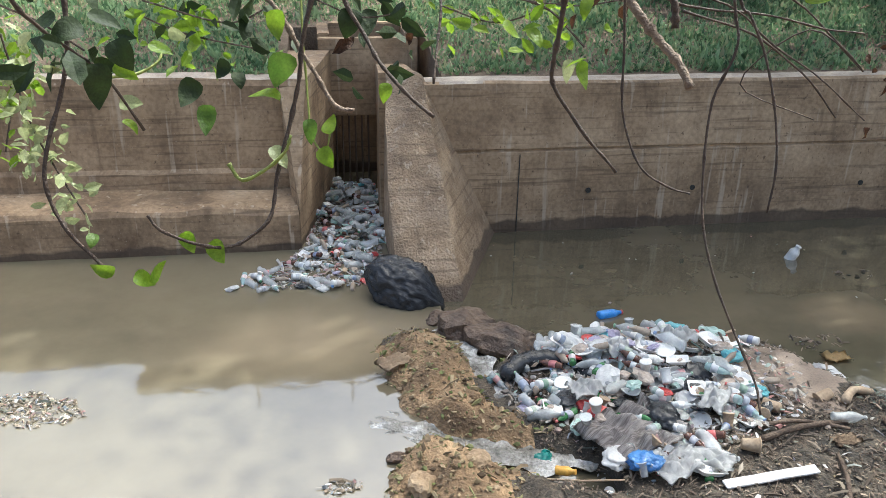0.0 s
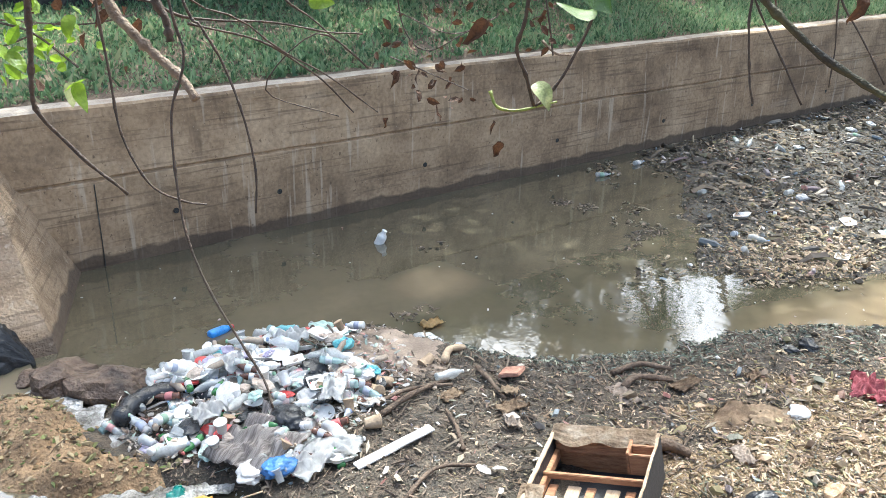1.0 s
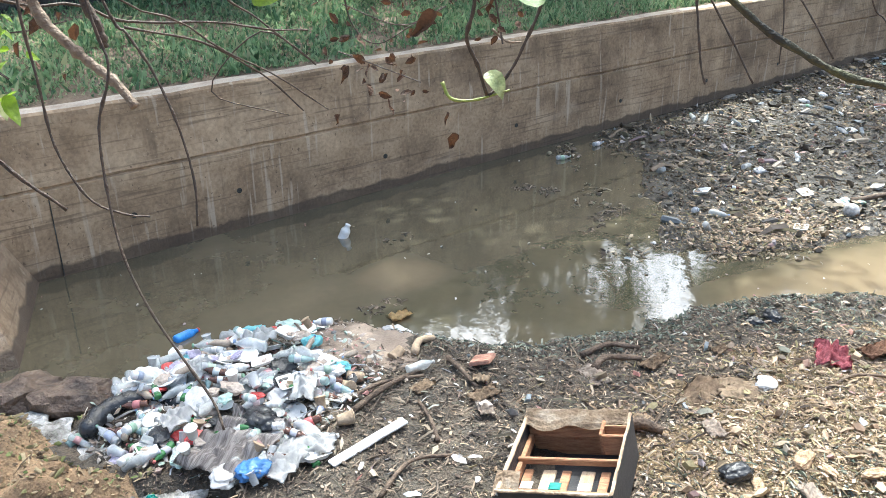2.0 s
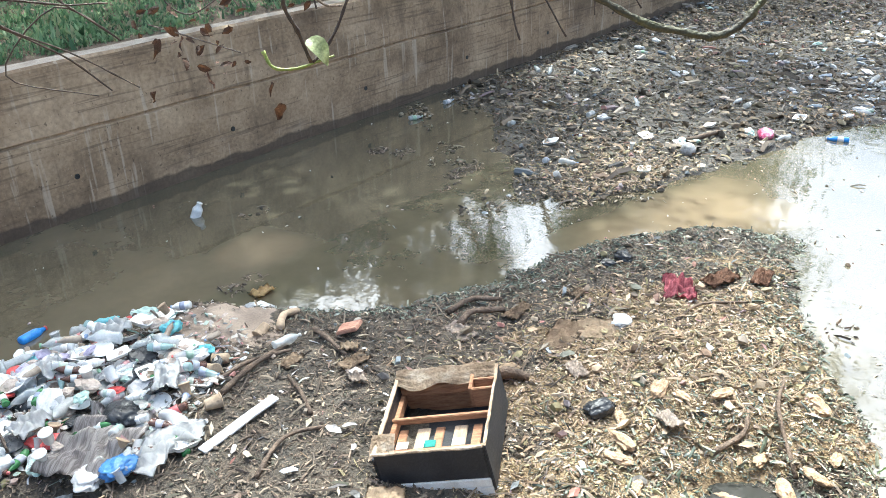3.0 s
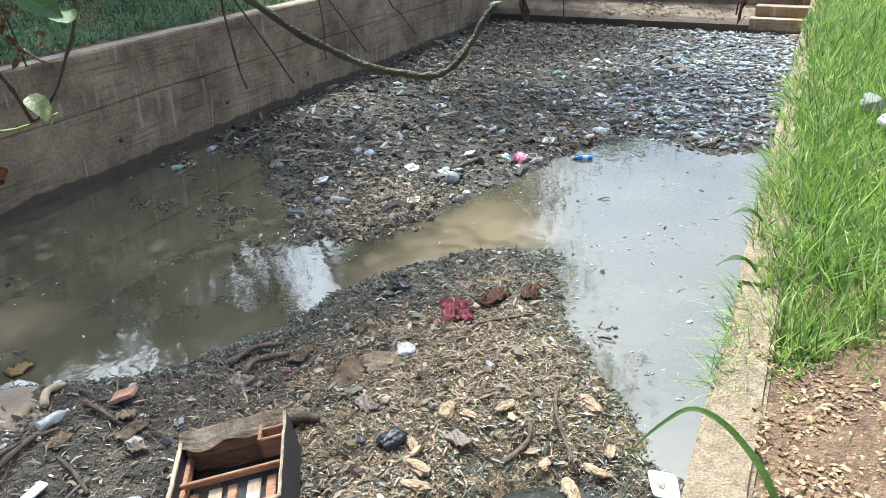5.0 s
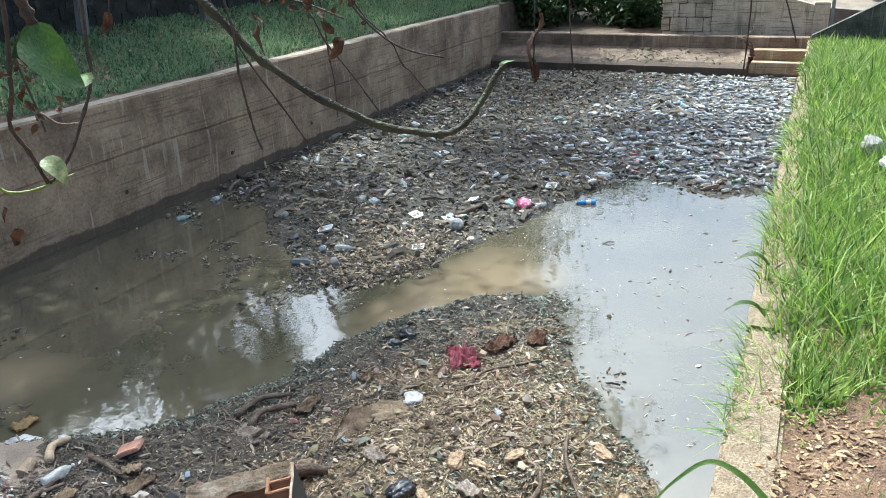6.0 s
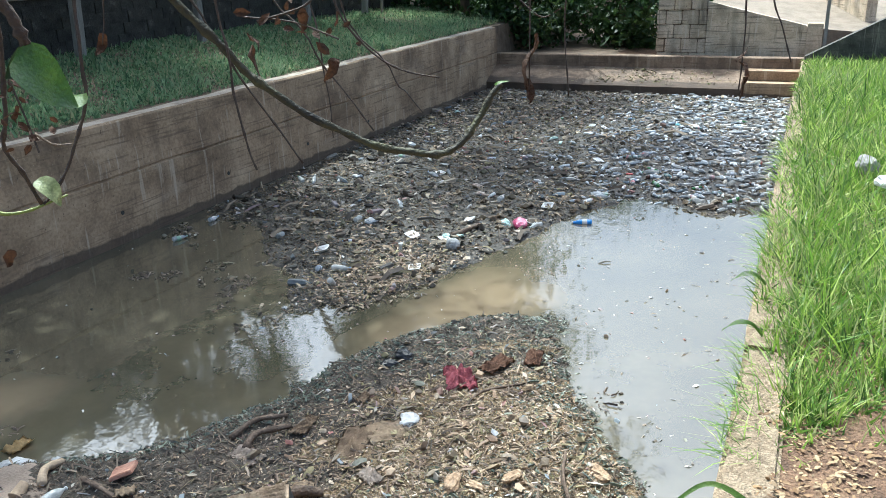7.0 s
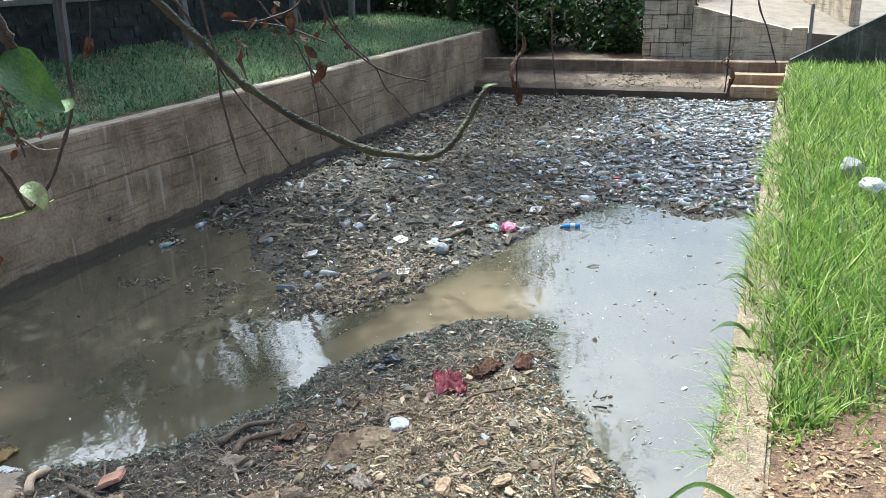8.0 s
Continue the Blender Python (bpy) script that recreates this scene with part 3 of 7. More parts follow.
def bank_in(x, y):
    """How far inside the rubbish bank, in metres; negative outside."""
    d = np.minimum(shore(x) - y, np.where(x > 2.3, y - inner(x), 9))
    d = np.minimum(d, (5.6 - x) * 0.8)
    d = np.minimum(d, x + 1.62 + 0.12 * np.sin(y * 4))
    notch = np.hypot((x - 4.75) * 0.6, y - 3.8) + 0.2
    hole = np.hypot((x - 1.92) * 0.9, (y - 1.85) * 0.75) - 0.33
    return np.minimum(np.minimum(d, notch), hole) + 0.07 * fbm(x, y, 5.0) + 0.05 * fbm(x, y, 11.0)


def bank_h(x, y):
    d = bank_in(x, y)
    z = np.clip(d * 0.35, -0.3, 0.13) + 0.02 * fbm(x, y, 7) * (d > 0) + 0.012 * fbm(x, y, 19) + 0.01 * fbm(x + 5, y, 33)
    z = z + 0.1 * np.exp(-((x - 2.3) ** 2 + (y - 3.0) ** 2) / 0.9) + 0.07 * np.exp(-((x - 0.6) ** 2 + (y - 4.2) ** 2) / 0.8)
    dam = np.exp(-((x + 1.3) / 0.26) ** 2) * np.clip((6.9 - y) * 3, 0, 1)
    z = z + 0.17 * dam * (0.75 + 0.4 * fbm(x, y, 6)) + 0.022 * fbm(x + 3, y, 15) * (x < -0.6) * (d > 0) - 0.05 * np.exp(-((x - 1.25) ** 2 + (y - 3.7) ** 2) / 0.08)
    chute = np.exp(-((y - 5.45 + (x + 1.3) * 0.5) / 0.16) ** 2) * (x < -0.3)
    z = z - 0.24 * chute * (x > -1.9)
    return z - 0.09 * np.exp(-((x + 0.75) ** 2 / 0.08 + (y - 5.95) ** 2 / 0.1))


def mat_edge(y):
    """The near edge of the floating mat, along the canal."""
    return np.interp(y, [1.1, 2.2, 3.0, 3.6, 4.1, 4.7, 5.0, 5.7, 6.1, 6.6, 7.1, 7.7, 8.7, 9.0], [10.0, 9.9, 10.4, 9.5, 7.7, 5.9, 5.2, 5.0, 5.8, 5.9, 6.5, 7.5, 7.3, 7.6])


def heightfield(name, x0, x1, y0, y1, step, fn, material, label, category):
    xs, ys = np.arange(x0, x1, step), np.arange(y0, y1, step)
    X, Y = np.meshgrid(xs, ys, indexing="ij")
    Z = fn(X, Y)
    m = len(ys)
    keep = Z > -0.12
    faces = [(i * m + j, (i + 1) * m + j, (i + 1) * m + j + 1, i * m + j + 1) for i in range(len(xs) - 1) for j in range(m - 1) if keep[i, j] or keep[i + 1, j + 1]]
    me = bpy.data.meshes.new(name)
    me.from_pydata(np.stack([X, Y, Z], -1).reshape(-1, 3).tolist(), [], faces)
    for mm in (material if isinstance(material, list) else [material]):
        me.materials.append(mm)
    me.polygons.foreach_set("use_smooth", [True] * len(me.polygons))
    ob = new(name, me)
    return tagged(ob, label, category, kind="structure")


bank = heightfield("rubbish_bank", -1.95, 5.9, 1.06, 7.2, 0.04, bank_h, [MUD, CLAY, SAND, CHAFF], "dark muddy bank of silt and rotting rubbish", "ground")
for p in bank.data.polygons:
    cx, cy = p.center.x, p.center.y
    if cx < -0.85 + 0.15 * math.sin(cy * 5) and cy < 6.7:
        p.material_index = 1
    elif math.hypot((cx - 1.32) / 0.44, (cy - 5.88) / 0.5) < 1 + 0.2 * math.sin(cx * 9 + cy * 5):
        p.material_index = 2
    elif math.hypot((cx - 2.8) / 1.7, (cy - 2.7) / 1.05) < 1 + 0.25 * math.sin(cx * 7 + cy * 4):
        p.material_index = 3


bm = bmesh.new()
for k in range(28):
    a = 2 * math.pi * k / 28
    bm.verts.new((1.92 + 0.5 * math.cos(a) * (1 + 0.1 * math.sin(3 * a)), 1.85 + 0.56 * math.sin(a), 0.012))
bm.faces.new(bm.verts)
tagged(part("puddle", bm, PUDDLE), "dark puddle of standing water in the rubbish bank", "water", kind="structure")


def mat_h(x, y):
    return np.clip((x - mat_edge(y) - 0.3 * fbm(x, y, 2.9) - 0.16 * fbm(x, y, 7.7)) * 0.12, -0.2, 0.03) + 0.014 * fbm(x, y, 6) + 0.012 * fbm(x, y, 17) - 0.1 * np.clip((y - 8.3), 0, 1) * (x < 12) * 0.3


heightfield("floating_mat", 4.6, 19.9, 1.14, 8.98, 0.1, mat_h, MAT_BASE, "dark floating mat of silt and compacted litter", "ground")

LITTER = mat("rotting_litter", [(0.035, 0.028, 0.021), (0.105, 0.078, 0.054), (0.16, 0.12, 0.084), (0.27, 0.2, 0.145), (0.075, 0.074, 0.048), (0.37, 0.29, 0.21), (0.05, 0.039, 0.03), (0.18, 0.135, 0.1)], island=True, rough=0.75, bump=0, fine_mix=0.5, scale=30)
STRAW = mat("dry_husks", [(0.2, 0.14, 0.085), (0.38, 0.275, 0.175), (0.52, 0.4, 0.27), (0.3, 0.27, 0.135), (0.13, 0.09, 0.058), (0.62, 0.515, 0.385), (0.33, 0.225, 0.145), (0.24, 0.22, 0.12)], island=True, rough=0.75, bump=0, fine_mix=0.5, scale=30)
PALE_LITTER = mat("faded_litter", [(0.3, 0.27, 0.23), (0.5, 0.47, 0.43), (0.14, 0.1, 0.07), (0.62, 0.6, 0.57), (0.36, 0.27, 0.18), (0.25, 0.3, 0.33), (0.45, 0.2, 0.17), (0.2, 0.3, 0.26), (0.55, 0.5, 0.42)], island=True, rough=0.5, bump=0, fine_mix=0.5, scale=30)
PLASTIC_MIX = mat("weathered_bottles", [(0.3, 0.33, 0.35), (0.52, 0.55, 0.57), (0.13, 0.14, 0.14), (0.74, 0.76, 0.77), (0.22, 0.28, 0.32), (0.36, 0.3, 0.22), (0.45, 0.48, 0.5), (0.06, 0.06, 0.055), (0.55, 0.49, 0.4), (0.66, 0.69, 0.71), (0.1, 0.1, 0.1)], island=True, rough=0.3, bump=0, fine_mix=0.3, scale=20)
SLIME = mat("green_slime", [(0.04, 0.048, 0.038), (0.09, 0.11, 0.078), (0.17, 0.19, 0.13), (0.03, 0.038, 0.035), (0.31, 0.32, 0.24), (0.07, 0.098, 0.075), (0.13, 0.12, 0.08)], island=True, rough=0.4, bump=0, fine_mix=0.4, scale=30)
MAT_LITTER = mat("dark_mat_litter", [(0.024, 0.02, 0.014), (0.07, 0.052, 0.032), (0.13, 0.094, 0.057), (0.23, 0.172, 0.105), (0.08, 0.08, 0.043), (0.36, 0.29, 0.19), (0.035, 0.03, 0.022), (0.16, 0.118, 0.077)], island=True, rough=0.6, bump=0, fine_mix=0.5, scale=30)
CLODS = mat("clay_clods", [(0.09, 0.062, 0.036), (0.19, 0.14, 0.08), (0.3, 0.22, 0.13), (0.11, 0.15, 0.04), (0.42, 0.32, 0.2), (0.16, 0.2, 0.06)], island=True, rough=0.9, bump=0, fine_mix=0.5, scale=30)
MAT_PALE = mat("mat_packaging", [(0.34, 0.29, 0.21), (0.18, 0.135, 0.085), (0.46, 0.41, 0.33), (0.08, 0.07, 0.055), (0.68, 0.67, 0.65), (0.27, 0.2, 0.13), (0.05, 0.045, 0.04), (0.24, 0.28, 0.3), (0.3, 0.13, 0.1), (0.13, 0.15, 0.11), (0.36, 0.29, 0.2), (0.1, 0.085, 0.06), (0.52, 0.44, 0.32)], island=True, rough=0.55, bump=0, fine_mix=0.5, scale=30)
CHIPS = mat("wood_chips", [(0.15, 0.085, 0.045), (0.26, 0.165, 0.085), (0.36, 0.25, 0.13), (0.46, 0.35, 0.2), (0.1, 0.06, 0.035), (0.3, 0.19, 0.09)], island=True, rough=0.9, bump=0, fine_mix=0.5, scale=30)
SHAPES = [CHIP, LEAFLET, STICK, LUMP, FLASK]


def strew(name, n, x0, x1, y0, y1, keep, height, weights, lo, hi, material, label, lift=0.006, tip=0.5, stick=(2.6, 0.06)):
    """Strews loose bits over a stretch of ground where keep(x, y) holds."""
    x, y = rng.uniform(x0, x1, n), rng.uniform(y0, y1, n)
    k = keep(x, y)
    x, y = x[k], y[k]
    n = len(x)
    pick = rng.choice(5, n, p=np.array(weights) / sum(weights))
    s = lo * (hi / lo) ** rng.random(n)
    size = np.stack([s, s * rng.uniform(0.2, 0.75, n), s * rng.uniform(0.3, 0.9, n)], 1)
    st = pick == 2
    thick = s[st] * stick[1] * (1 + 3.2 * rng.random(st.sum()) ** 2)
    size[st] = np.stack([s[st] * stick[0] * rng.uniform(0.5, 1.1, st.sum()), thick * 2.0, thick * 1.6], 1)
    fl = pick == 4
    size[fl] = np.stack([s[fl] * 2.2, s[fl] * 0.7, s[fl] * 0.7], 1)
    ang = np.stack([rng.normal(0, tip, n), rng.normal(0, tip * 0.6, n), rng.uniform(0, 6.283, n)], 1)
    z = height(x, y) + lift + size[:, 2] * 0.12
    return scatter(name, SHAPES, pick, np.stack([x, y, z], 1), ang, size, material, label, "litter")


silt = lambda x, y: np.hypot((x - 1.32) / 0.4, (y - 5.88) / 0.44) + 0.25 * fbm(x, y, 6) < 0.9
in_box = lambda x, y: np.hypot(x - 1.28, y - 3.68) < 0.3
inb = lambda m: (lambda x, y: (bank_in(x, y) > m) & ~in_box(x, y) & ~(silt(x, y) & (rng.random(len(x)) < 0.95)))
# Husks thicken here so their pale colour carries the sunlight on the bank.
sunny_stretch = lambda x, y: (bank_in(x, y) > 0.05) & (shore(x) - y > 0.25 + 0.6 * rng.random(len(x))) & ~in_box(x, y) & (rng.random(len(x)) < np.exp(-((x - 2.8) ** 2 / 2.6 + (y - 2.7) ** 2 / 1.4)))
strew("bank_litter", 88000, -0.7, 5.6, 1.1, 6.8, inb(-0.03), bank_h, (7, 7, 7, 4, 0), 0.008, 0.044, LITTER, "dark rotting leaves, twigs and scraps")
strew("slime_scraps", 38000, 0.9, 5.7, 1.1, 6.0, lambda x, y: inb(-0.1)(x, y) & (bank_in(x, y) < 0.25 + 0.55 * rng.random(len(x)) + 0.2 * fbm(x, y, 3)), bank_h, (6, 5, 4, 4, 0), 0.01, 0.05, SLIME, "green slimy scraps on the wet edge", 0.014)
strew("husk_litter", 62000, 0.6, 5.0, 1.1, 4.8, sunny_stretch, bank_h, (7, 9, 6, 3, 0), 0.01, 0.048, STRAW, "dry sunlit husks, leaves and stalks", 0.01, 0.32)
strew("pale_scraps", 1700, -0.4, 5.5, 1.1, 6.7, inb(0.02), bank_h, (6, 2, 2, 3, 0), 0.015, 0.06, PALE_LITTER, "faded plastic and paper scraps")
strew("stalks", 380, -0.2, 4.5, 1.1, 5.4, inb(0.1), bank_h, (0, 0, 1, 0, 0), 0.03, 0.07, LITTER, "long dead twigs and stalks", 0.02, 0.15, (5, 0.04))
on_mat = lambda m: (lambda x, y: (x > mat_edge(y) + m + 0.3 * fbm(x, y, 2.9) + 0.16 * fbm(x, y, 7.7) + 0.25 * (rng.random(len(x)) - 0.5)) & (y < 8.9))
off_raft = lambda x, y: (rng.random(len(x)) > 0.8 * np.clip(1.25 - (y - 1.1) / 3.4, 0, 1) * np.clip((x - 9.3) / 1.5, 0, 1))
strew("mat_litter", 62000, 4.8, 19.8, 1.16, 8.95, lambda x, y: on_mat(-0.1)(x, y) & off_raft(x, y), mat_h, (6, 6, 3, 6, 0), 0.016, 0.075, MAT_LITTER, "dark compacted litter on the floating mat", 0.004, 0.35)
strew("mat_debris", 4200, 4.8, 19.8, 1.16, 8.95, lambda x, y: on_mat(0.1)(x, y) & off_raft(x, y), mat_h, (6, 3, 3, 5, 0), 0.06, 0.19, MAT_LITTER, "larger sodden debris on the floating mat", 0.012, 0.3)
strew("mat_scraps", 21000, 4.8, 19.8, 1.16, 8.95, lambda x, y: on_mat(0.0)(x, y) & off_raft(x, y) & (fbm(x, y, 1.1) + 0.7 * fbm(x + 4, y, 2.9) > 2.3 * rng.random(len(x)) - 0.75), mat_h, (7, 4, 1, 6, 1), 0.02, 0.13, MAT_PALE, "faded scraps of packaging on the floating mat", 0.014, 0.25)
on_dam = lambda x, y: (bank_in(x, y) > -0.02) & (x < -0.75 + 0.2 * np.sin(y * 5))
strew("dam_clods", 3600, -1.75, -0.4, 4.3, 7.0, on_dam, bank_h, (3, 1, 1, 7, 0), 0.008, 0.07, CLODS, "clay clods, gravel and grass bits on the earth dam", 0.002, 0.6)
# Sun patches on the mat, made with paler husks rather than by the sun.
sunlit_spots = lambda x, y: (x > mat_edge(y)) & (rng.random(len(x)) < np.exp(-((x - 6.2) ** 2 / 0.8 + (y - 5.3) ** 2 / 0.5)) + 0.7 * np.exp(-((x - 16) ** 2 / 6 + (y - 7) ** 2 / 1.5)) + 0.6 * np.clip(3.5 * fbm(x, y, 1.3) - 0.75, 0, 1) * (y > 3.4))
strew("mat_husks", 24000, 4.9, 19, 1.5, 8.6, sunlit_spots, mat_h, (7, 4, 2, 4, 0), 0.025, 0.11, STRAW, "tan husks strewn as sunlit patches on the floating mat", 0.024, 0.3)
# More pale husks brighten the sunlit tip of the mat.
strew("mat_chaff", 16000, 4.9, 7.6, 4.0, 6.4, lambda x, y: on_mat(-0.05)(x, y) & (rng.random(len(x)) < 1.1 * np.exp(-((x - 5.9) ** 2 / 0.7 + (y - 5.05) ** 2 / 0.3))), mat_h, (6, 6, 3, 4, 0), 0.014, 0.06, STRAW, "pale dry husks laid as a sunlit patch at the mat's edge", 0.03, 0.35)
raft = lambda x, y: (x > mat_edge(y) - 0.2) & (rng.random(len(x)) < np.clip(1.25 - (y - 1.1) / 3.4 + 0.12 * fbm(x, y, 2), 0.02, 1) * np.clip((x - 9.3) / 1.5, 0, 1))
strew("bottle_raft", 7600, 9, 19.8, 1.2, 8.5, raft, mat_h, (4, 0, 0, 3, 7), 0.04, 0.095, PLASTIC_MIX, "jammed raft of weathered plastic bottles", 0.018, 0.14)
strew("bank_scraps", 600, -0.3, 5.3, 1.2, 6.2, inb(0.02), bank_h, (5, 6, 0, 3, 0), 0.04, 0.13, MAT_PALE, "larger torn scraps of film, husk and paper", 0.02, 0.35)
strew("bank_leaves", 700, 0.6, 5.0, 1.2, 4.8, sunny_stretch, bank_h, (2, 6, 0, 4, 0), 0.05, 0.13, STRAW, "curled dead leaves and husks", 0.02, 0.5)
fringe = lambda x, y: (x > mat_edge(y) - 1.3) & (x < mat_edge(y) + 0.3) & (fbm(x, y, 2.3) + 0.6 * fbm(x + 7, y, 6) > 0.5) & (y > 4.5)
strew("mat_fringe", 7000, 4, 9, 4.5, 8.9, fringe, lambda x, y: 0 * x, (6, 3, 2, 4, 0), 0.02, 0.11, MAT_LITTER, "dark clumps drifting off the floating mat", 0.0, 0.25)
strew("fringe_scraps", 1500, 4, 9, 4.5, 8.9, fringe, lambda x, y: 0 * x, (6, 3, 1, 3, 0), 0.02, 0.09, MAT_PALE, "pale scraps drifting off the floating mat", 0.012, 0.25)
flotsam = lambda x, y: (bank_in(x, y) < -0.1) & (x < mat_edge(y) - 0.2)
strew("flotsam", 260, -1, 10, 1.2, 8.9, flotsam, lambda x, y: 0 * x, (4, 3, 1, 3, 0), 0.012, 0.05, PALE_LITTER, "small floating scraps on the water", 0.0, 0.1)
scum = lambda x, y: (x < mat_edge(y) + 0.1) & (x > 2.6 + 0.3 * y) & (bank_in(x, y) < -0.05) & (y < 3.2) & (fbm(x, y, 3.5) + 0.5 * fbm(x, y, 9) > 0.15)
strew("scum_flecks", 1700, 2, 10, 1.2, 3.3, scum, lambda x, y: 0 * x, (4, 3, 0, 1, 0), 0.008, 0.055, MAT_PALE, "pale scum flecks on the water", -0.004, 0.05)

strew("drifting_scraps", 520, 2.4, 9.8, 1.2, 4.4, lambda x, y: (bank_in(x, y) < -0.08) & (x < mat_edge(y)) & (fbm(x, y, 2.2) + 0.7 * fbm(x, y, 7) > 0.9 * rng.random(len(x)) - 0.25), lambda x, y: 0 * x, (5, 4, 1, 3, 0), 0.018, 0.075, MAT_PALE, "torn scraps of film and leaf drifting on the water", -0.002, 0.12)
strew("drifting_bits", 180, -0.5, 7.0, 4.2, 8.8, lambda x, y: (bank_in(x, y) < -0.08) & (x < mat_edge(y)) & (fbm(x, y, 1.6) + 0.7 * fbm(x, y, 5) > 1.3 * rng.random(len(x)) - 0.1), lambda x, y: 0 * x, (5, 4, 2, 3, 0), 0.012, 0.05, MAT_LITTER, "dark leaf bits drifting on the water", -0.002, 0.12)

# ---- vegetation on the banks ----
n = 6500
x, y = rng.uniform(8, 21, n), 9.45 + 1.6 * rng.random(n) ** 1.6
k = fbm(x, y, 2.4) + 0.6 * fbm(x, y, 6.5) > 1.2 * rng.random(n) - 0.4
x, y = x[k], y[k]
n = len(x)
h = rng.uniform(0.1, 0.36, n)
scatter("bank_grass", [BLADE], np.zeros(n, int), np.stack([x, y, bank_z(x, y) - 0.01], 1), np.stack([rng.normal(0, 0.4, n), rng.normal(0, 0.4, n), rng.uniform(0, 6.28, n)], 1),
        np.stack([rng.uniform(0.01, 0.02, n), h, h], 1), WEED, "tufts of taller grass along the canal wall's top", "grass")
n = 175000
x, y = rng.uniform(-9, 24, n), 9.5 + 4.4 * rng.random(n) ** 1.1
k = ~((x > -2.45) & (x < -0.75) & (y < 11.5)) & (rng.random(n) < 0.55 + 0.45 * fbm(x, y, 1.4))
x, y = x[k], y[k]
n = len(x)
h = rng.uniform(0.05, 0.17, n) * (1 + 0.5 * fbm(x, y, 2.2))
weed_shape = ([(-0.5, 0, 0.3), (0, -0.3, 0.62), (0.5, 0, 0.5), (0, 0.3, 0.7), (-0.04, 0, 0), (0.04, 0, 0), (0, 0, 0.6)], [(0, 1, 2), (0, 2, 3), (4, 5, 6)])
scatter("bank_weeds", [weed_shape, BLADE], rng.choice(2, n, p=(0.72, 0.28)), np.stack([x, y, bank_z(x, y) - 0.01], 1), np.stack([rng.normal(0, 0.35, n), rng.normal(0, 0.35, n), rng.uniform(0, 6.28, n)], 1),
        np.stack([h * rng.uniform(0.2, 0.46, n), h * rng.uniform(0.2, 0.42, n), h], 1), WEED, "low green weeds and grass on the far bank", "grass")
n = 120000
x, y = 1.5 + 19 * rng.random(n) ** 1.5, 1.05 - 3.6 * rng.random(n) ** 1.25
k = (fbm(x, y, 9) + 0.6 * fbm(x + 2, y, 23) > 1.7 * rng.random(n) - 1.25) & (x > 1.75 + 0.25 * np.sin(y * 5) + 0.35 * (rng.random(n) - 0.3)) & (y < 0.9 + 0.19 * np.clip(x - 2.0, 0, 1) * rng.random(n) ** 0.5)
x, y = x[k], y[k]
n = len(x)
h = 0.09 * (4.2 ** rng.random(n)) * (0.85 + 0.5 * fbm(x, y, 7)) * np.clip(0.45 + (x - 1.6) * 0.5, 0.45, 1) * np.clip(0.6 + (1.0 - y) * 1.6, 0.6, 1) * np.clip(1 - (x - 9) / 45, 0.75, 1)
w = rng.uniform(0.005, 0.014, n) * (1 + x * 0.08)
scatter("tall_grass", [BLADE], np.zeros(n, int), np.stack([x, y, bank_z(x, y) - 0.01], 1), np.stack([rng.normal(0.0, 0.55, n) + 0.25 * fbm(x, y, 4), rng.normal(0, 0.55, n) + 0.25 * fbm(x + 9, y, 4), rng.uniform(0, 6.28, n)], 1),
        np.stack([w, h * rng.uniform(0.6, 1.9, n), h], 1), GRASS, "lush sunlit green grass on the near bank", "grass")
n = 30000
x, y = rng.uniform(-0.6, 2.4, n), 1.0 - 2.4 * rng.random(n)
k = (fbm(x, y, 3.1) + 0.6 * fbm(x, y, 8.3) > 1.5 * rng.random(n) - 0.9) & (y < 0.86 + 0.12 * fbm(x, y, 9) + 0.05 * rng.random(n))
x, y = x[k], y[k]
n = len(x)
s = 0.006 * (8 ** rng.random(n))
scatter("soil_chips", [CHIP, LUMP, LEAFLET], rng.choice(3, n, p=(0.42, 0.2, 0.38)), np.stack([x, y, np.where(y > 0.84, near_top(x) + 0.006, bank_z(x, y) + 0.003)], 1), np.stack([rng.normal(0, 0.22, n), rng.normal(0, 0.22, n), rng.uniform(0, 6.28, n)], 1),
        np.stack([s, s * 0.6, s * 0.5], 1), CHIPS, "wood chips and clods on bare soil", "litter")


n = 900
x, y = 0.6 + 1.5 * rng.random(n) ** 0.6, rng.uniform(-1.3, 1.0, n)
k = fbm(x, y, 4.7) + 0.7 * fbm(x, y, 11) > 0.15
x, y = x[k], y[k]
n = len(x)
h = rng.uniform(0.03, 0.11, n)
scatter("soil_sprigs", [BLADE, LEAFLET], rng.choice(2, n, p=(0.7, 0.3)), np.stack([x, y, bank_z(x, y) + 0.0], 1), np.stack([rng.normal(0, 0.6, n), rng.normal(0, 0.6, n), rng.uniform(0, 6.28, n)], 1),
        np.stack([rng.uniform(0.004, 0.012, n), h * 0.9, h], 1), GRASS, "small green sprigs sprouting from the bare soil", "grass")
n = 1500
x, y = rng.uniform(1.3, 9, n), rng.uniform(0.93, 1.1, n)
x = x[(fbm(x, y, 2.3) > -0.1)]
n = len(x)
y, h = rng.uniform(0.93, 1.1, n), rng.uniform(0.06, 0.26, n)
scatter("kerb_grass", [BLADE], np.zeros(n, int), np.stack([x, y, near_top(x) - 0.01], 1), np.stack([-rng.uniform(0.2, 1.3, n), rng.normal(0, 0.4, n), rng.normal(0, 0.9, n)], 1),
        np.stack([rng.uniform(0.004, 0.008, n), h * 1.2, h], 1), GRASS, "thin grass blades sprawling over the coping", "grass")


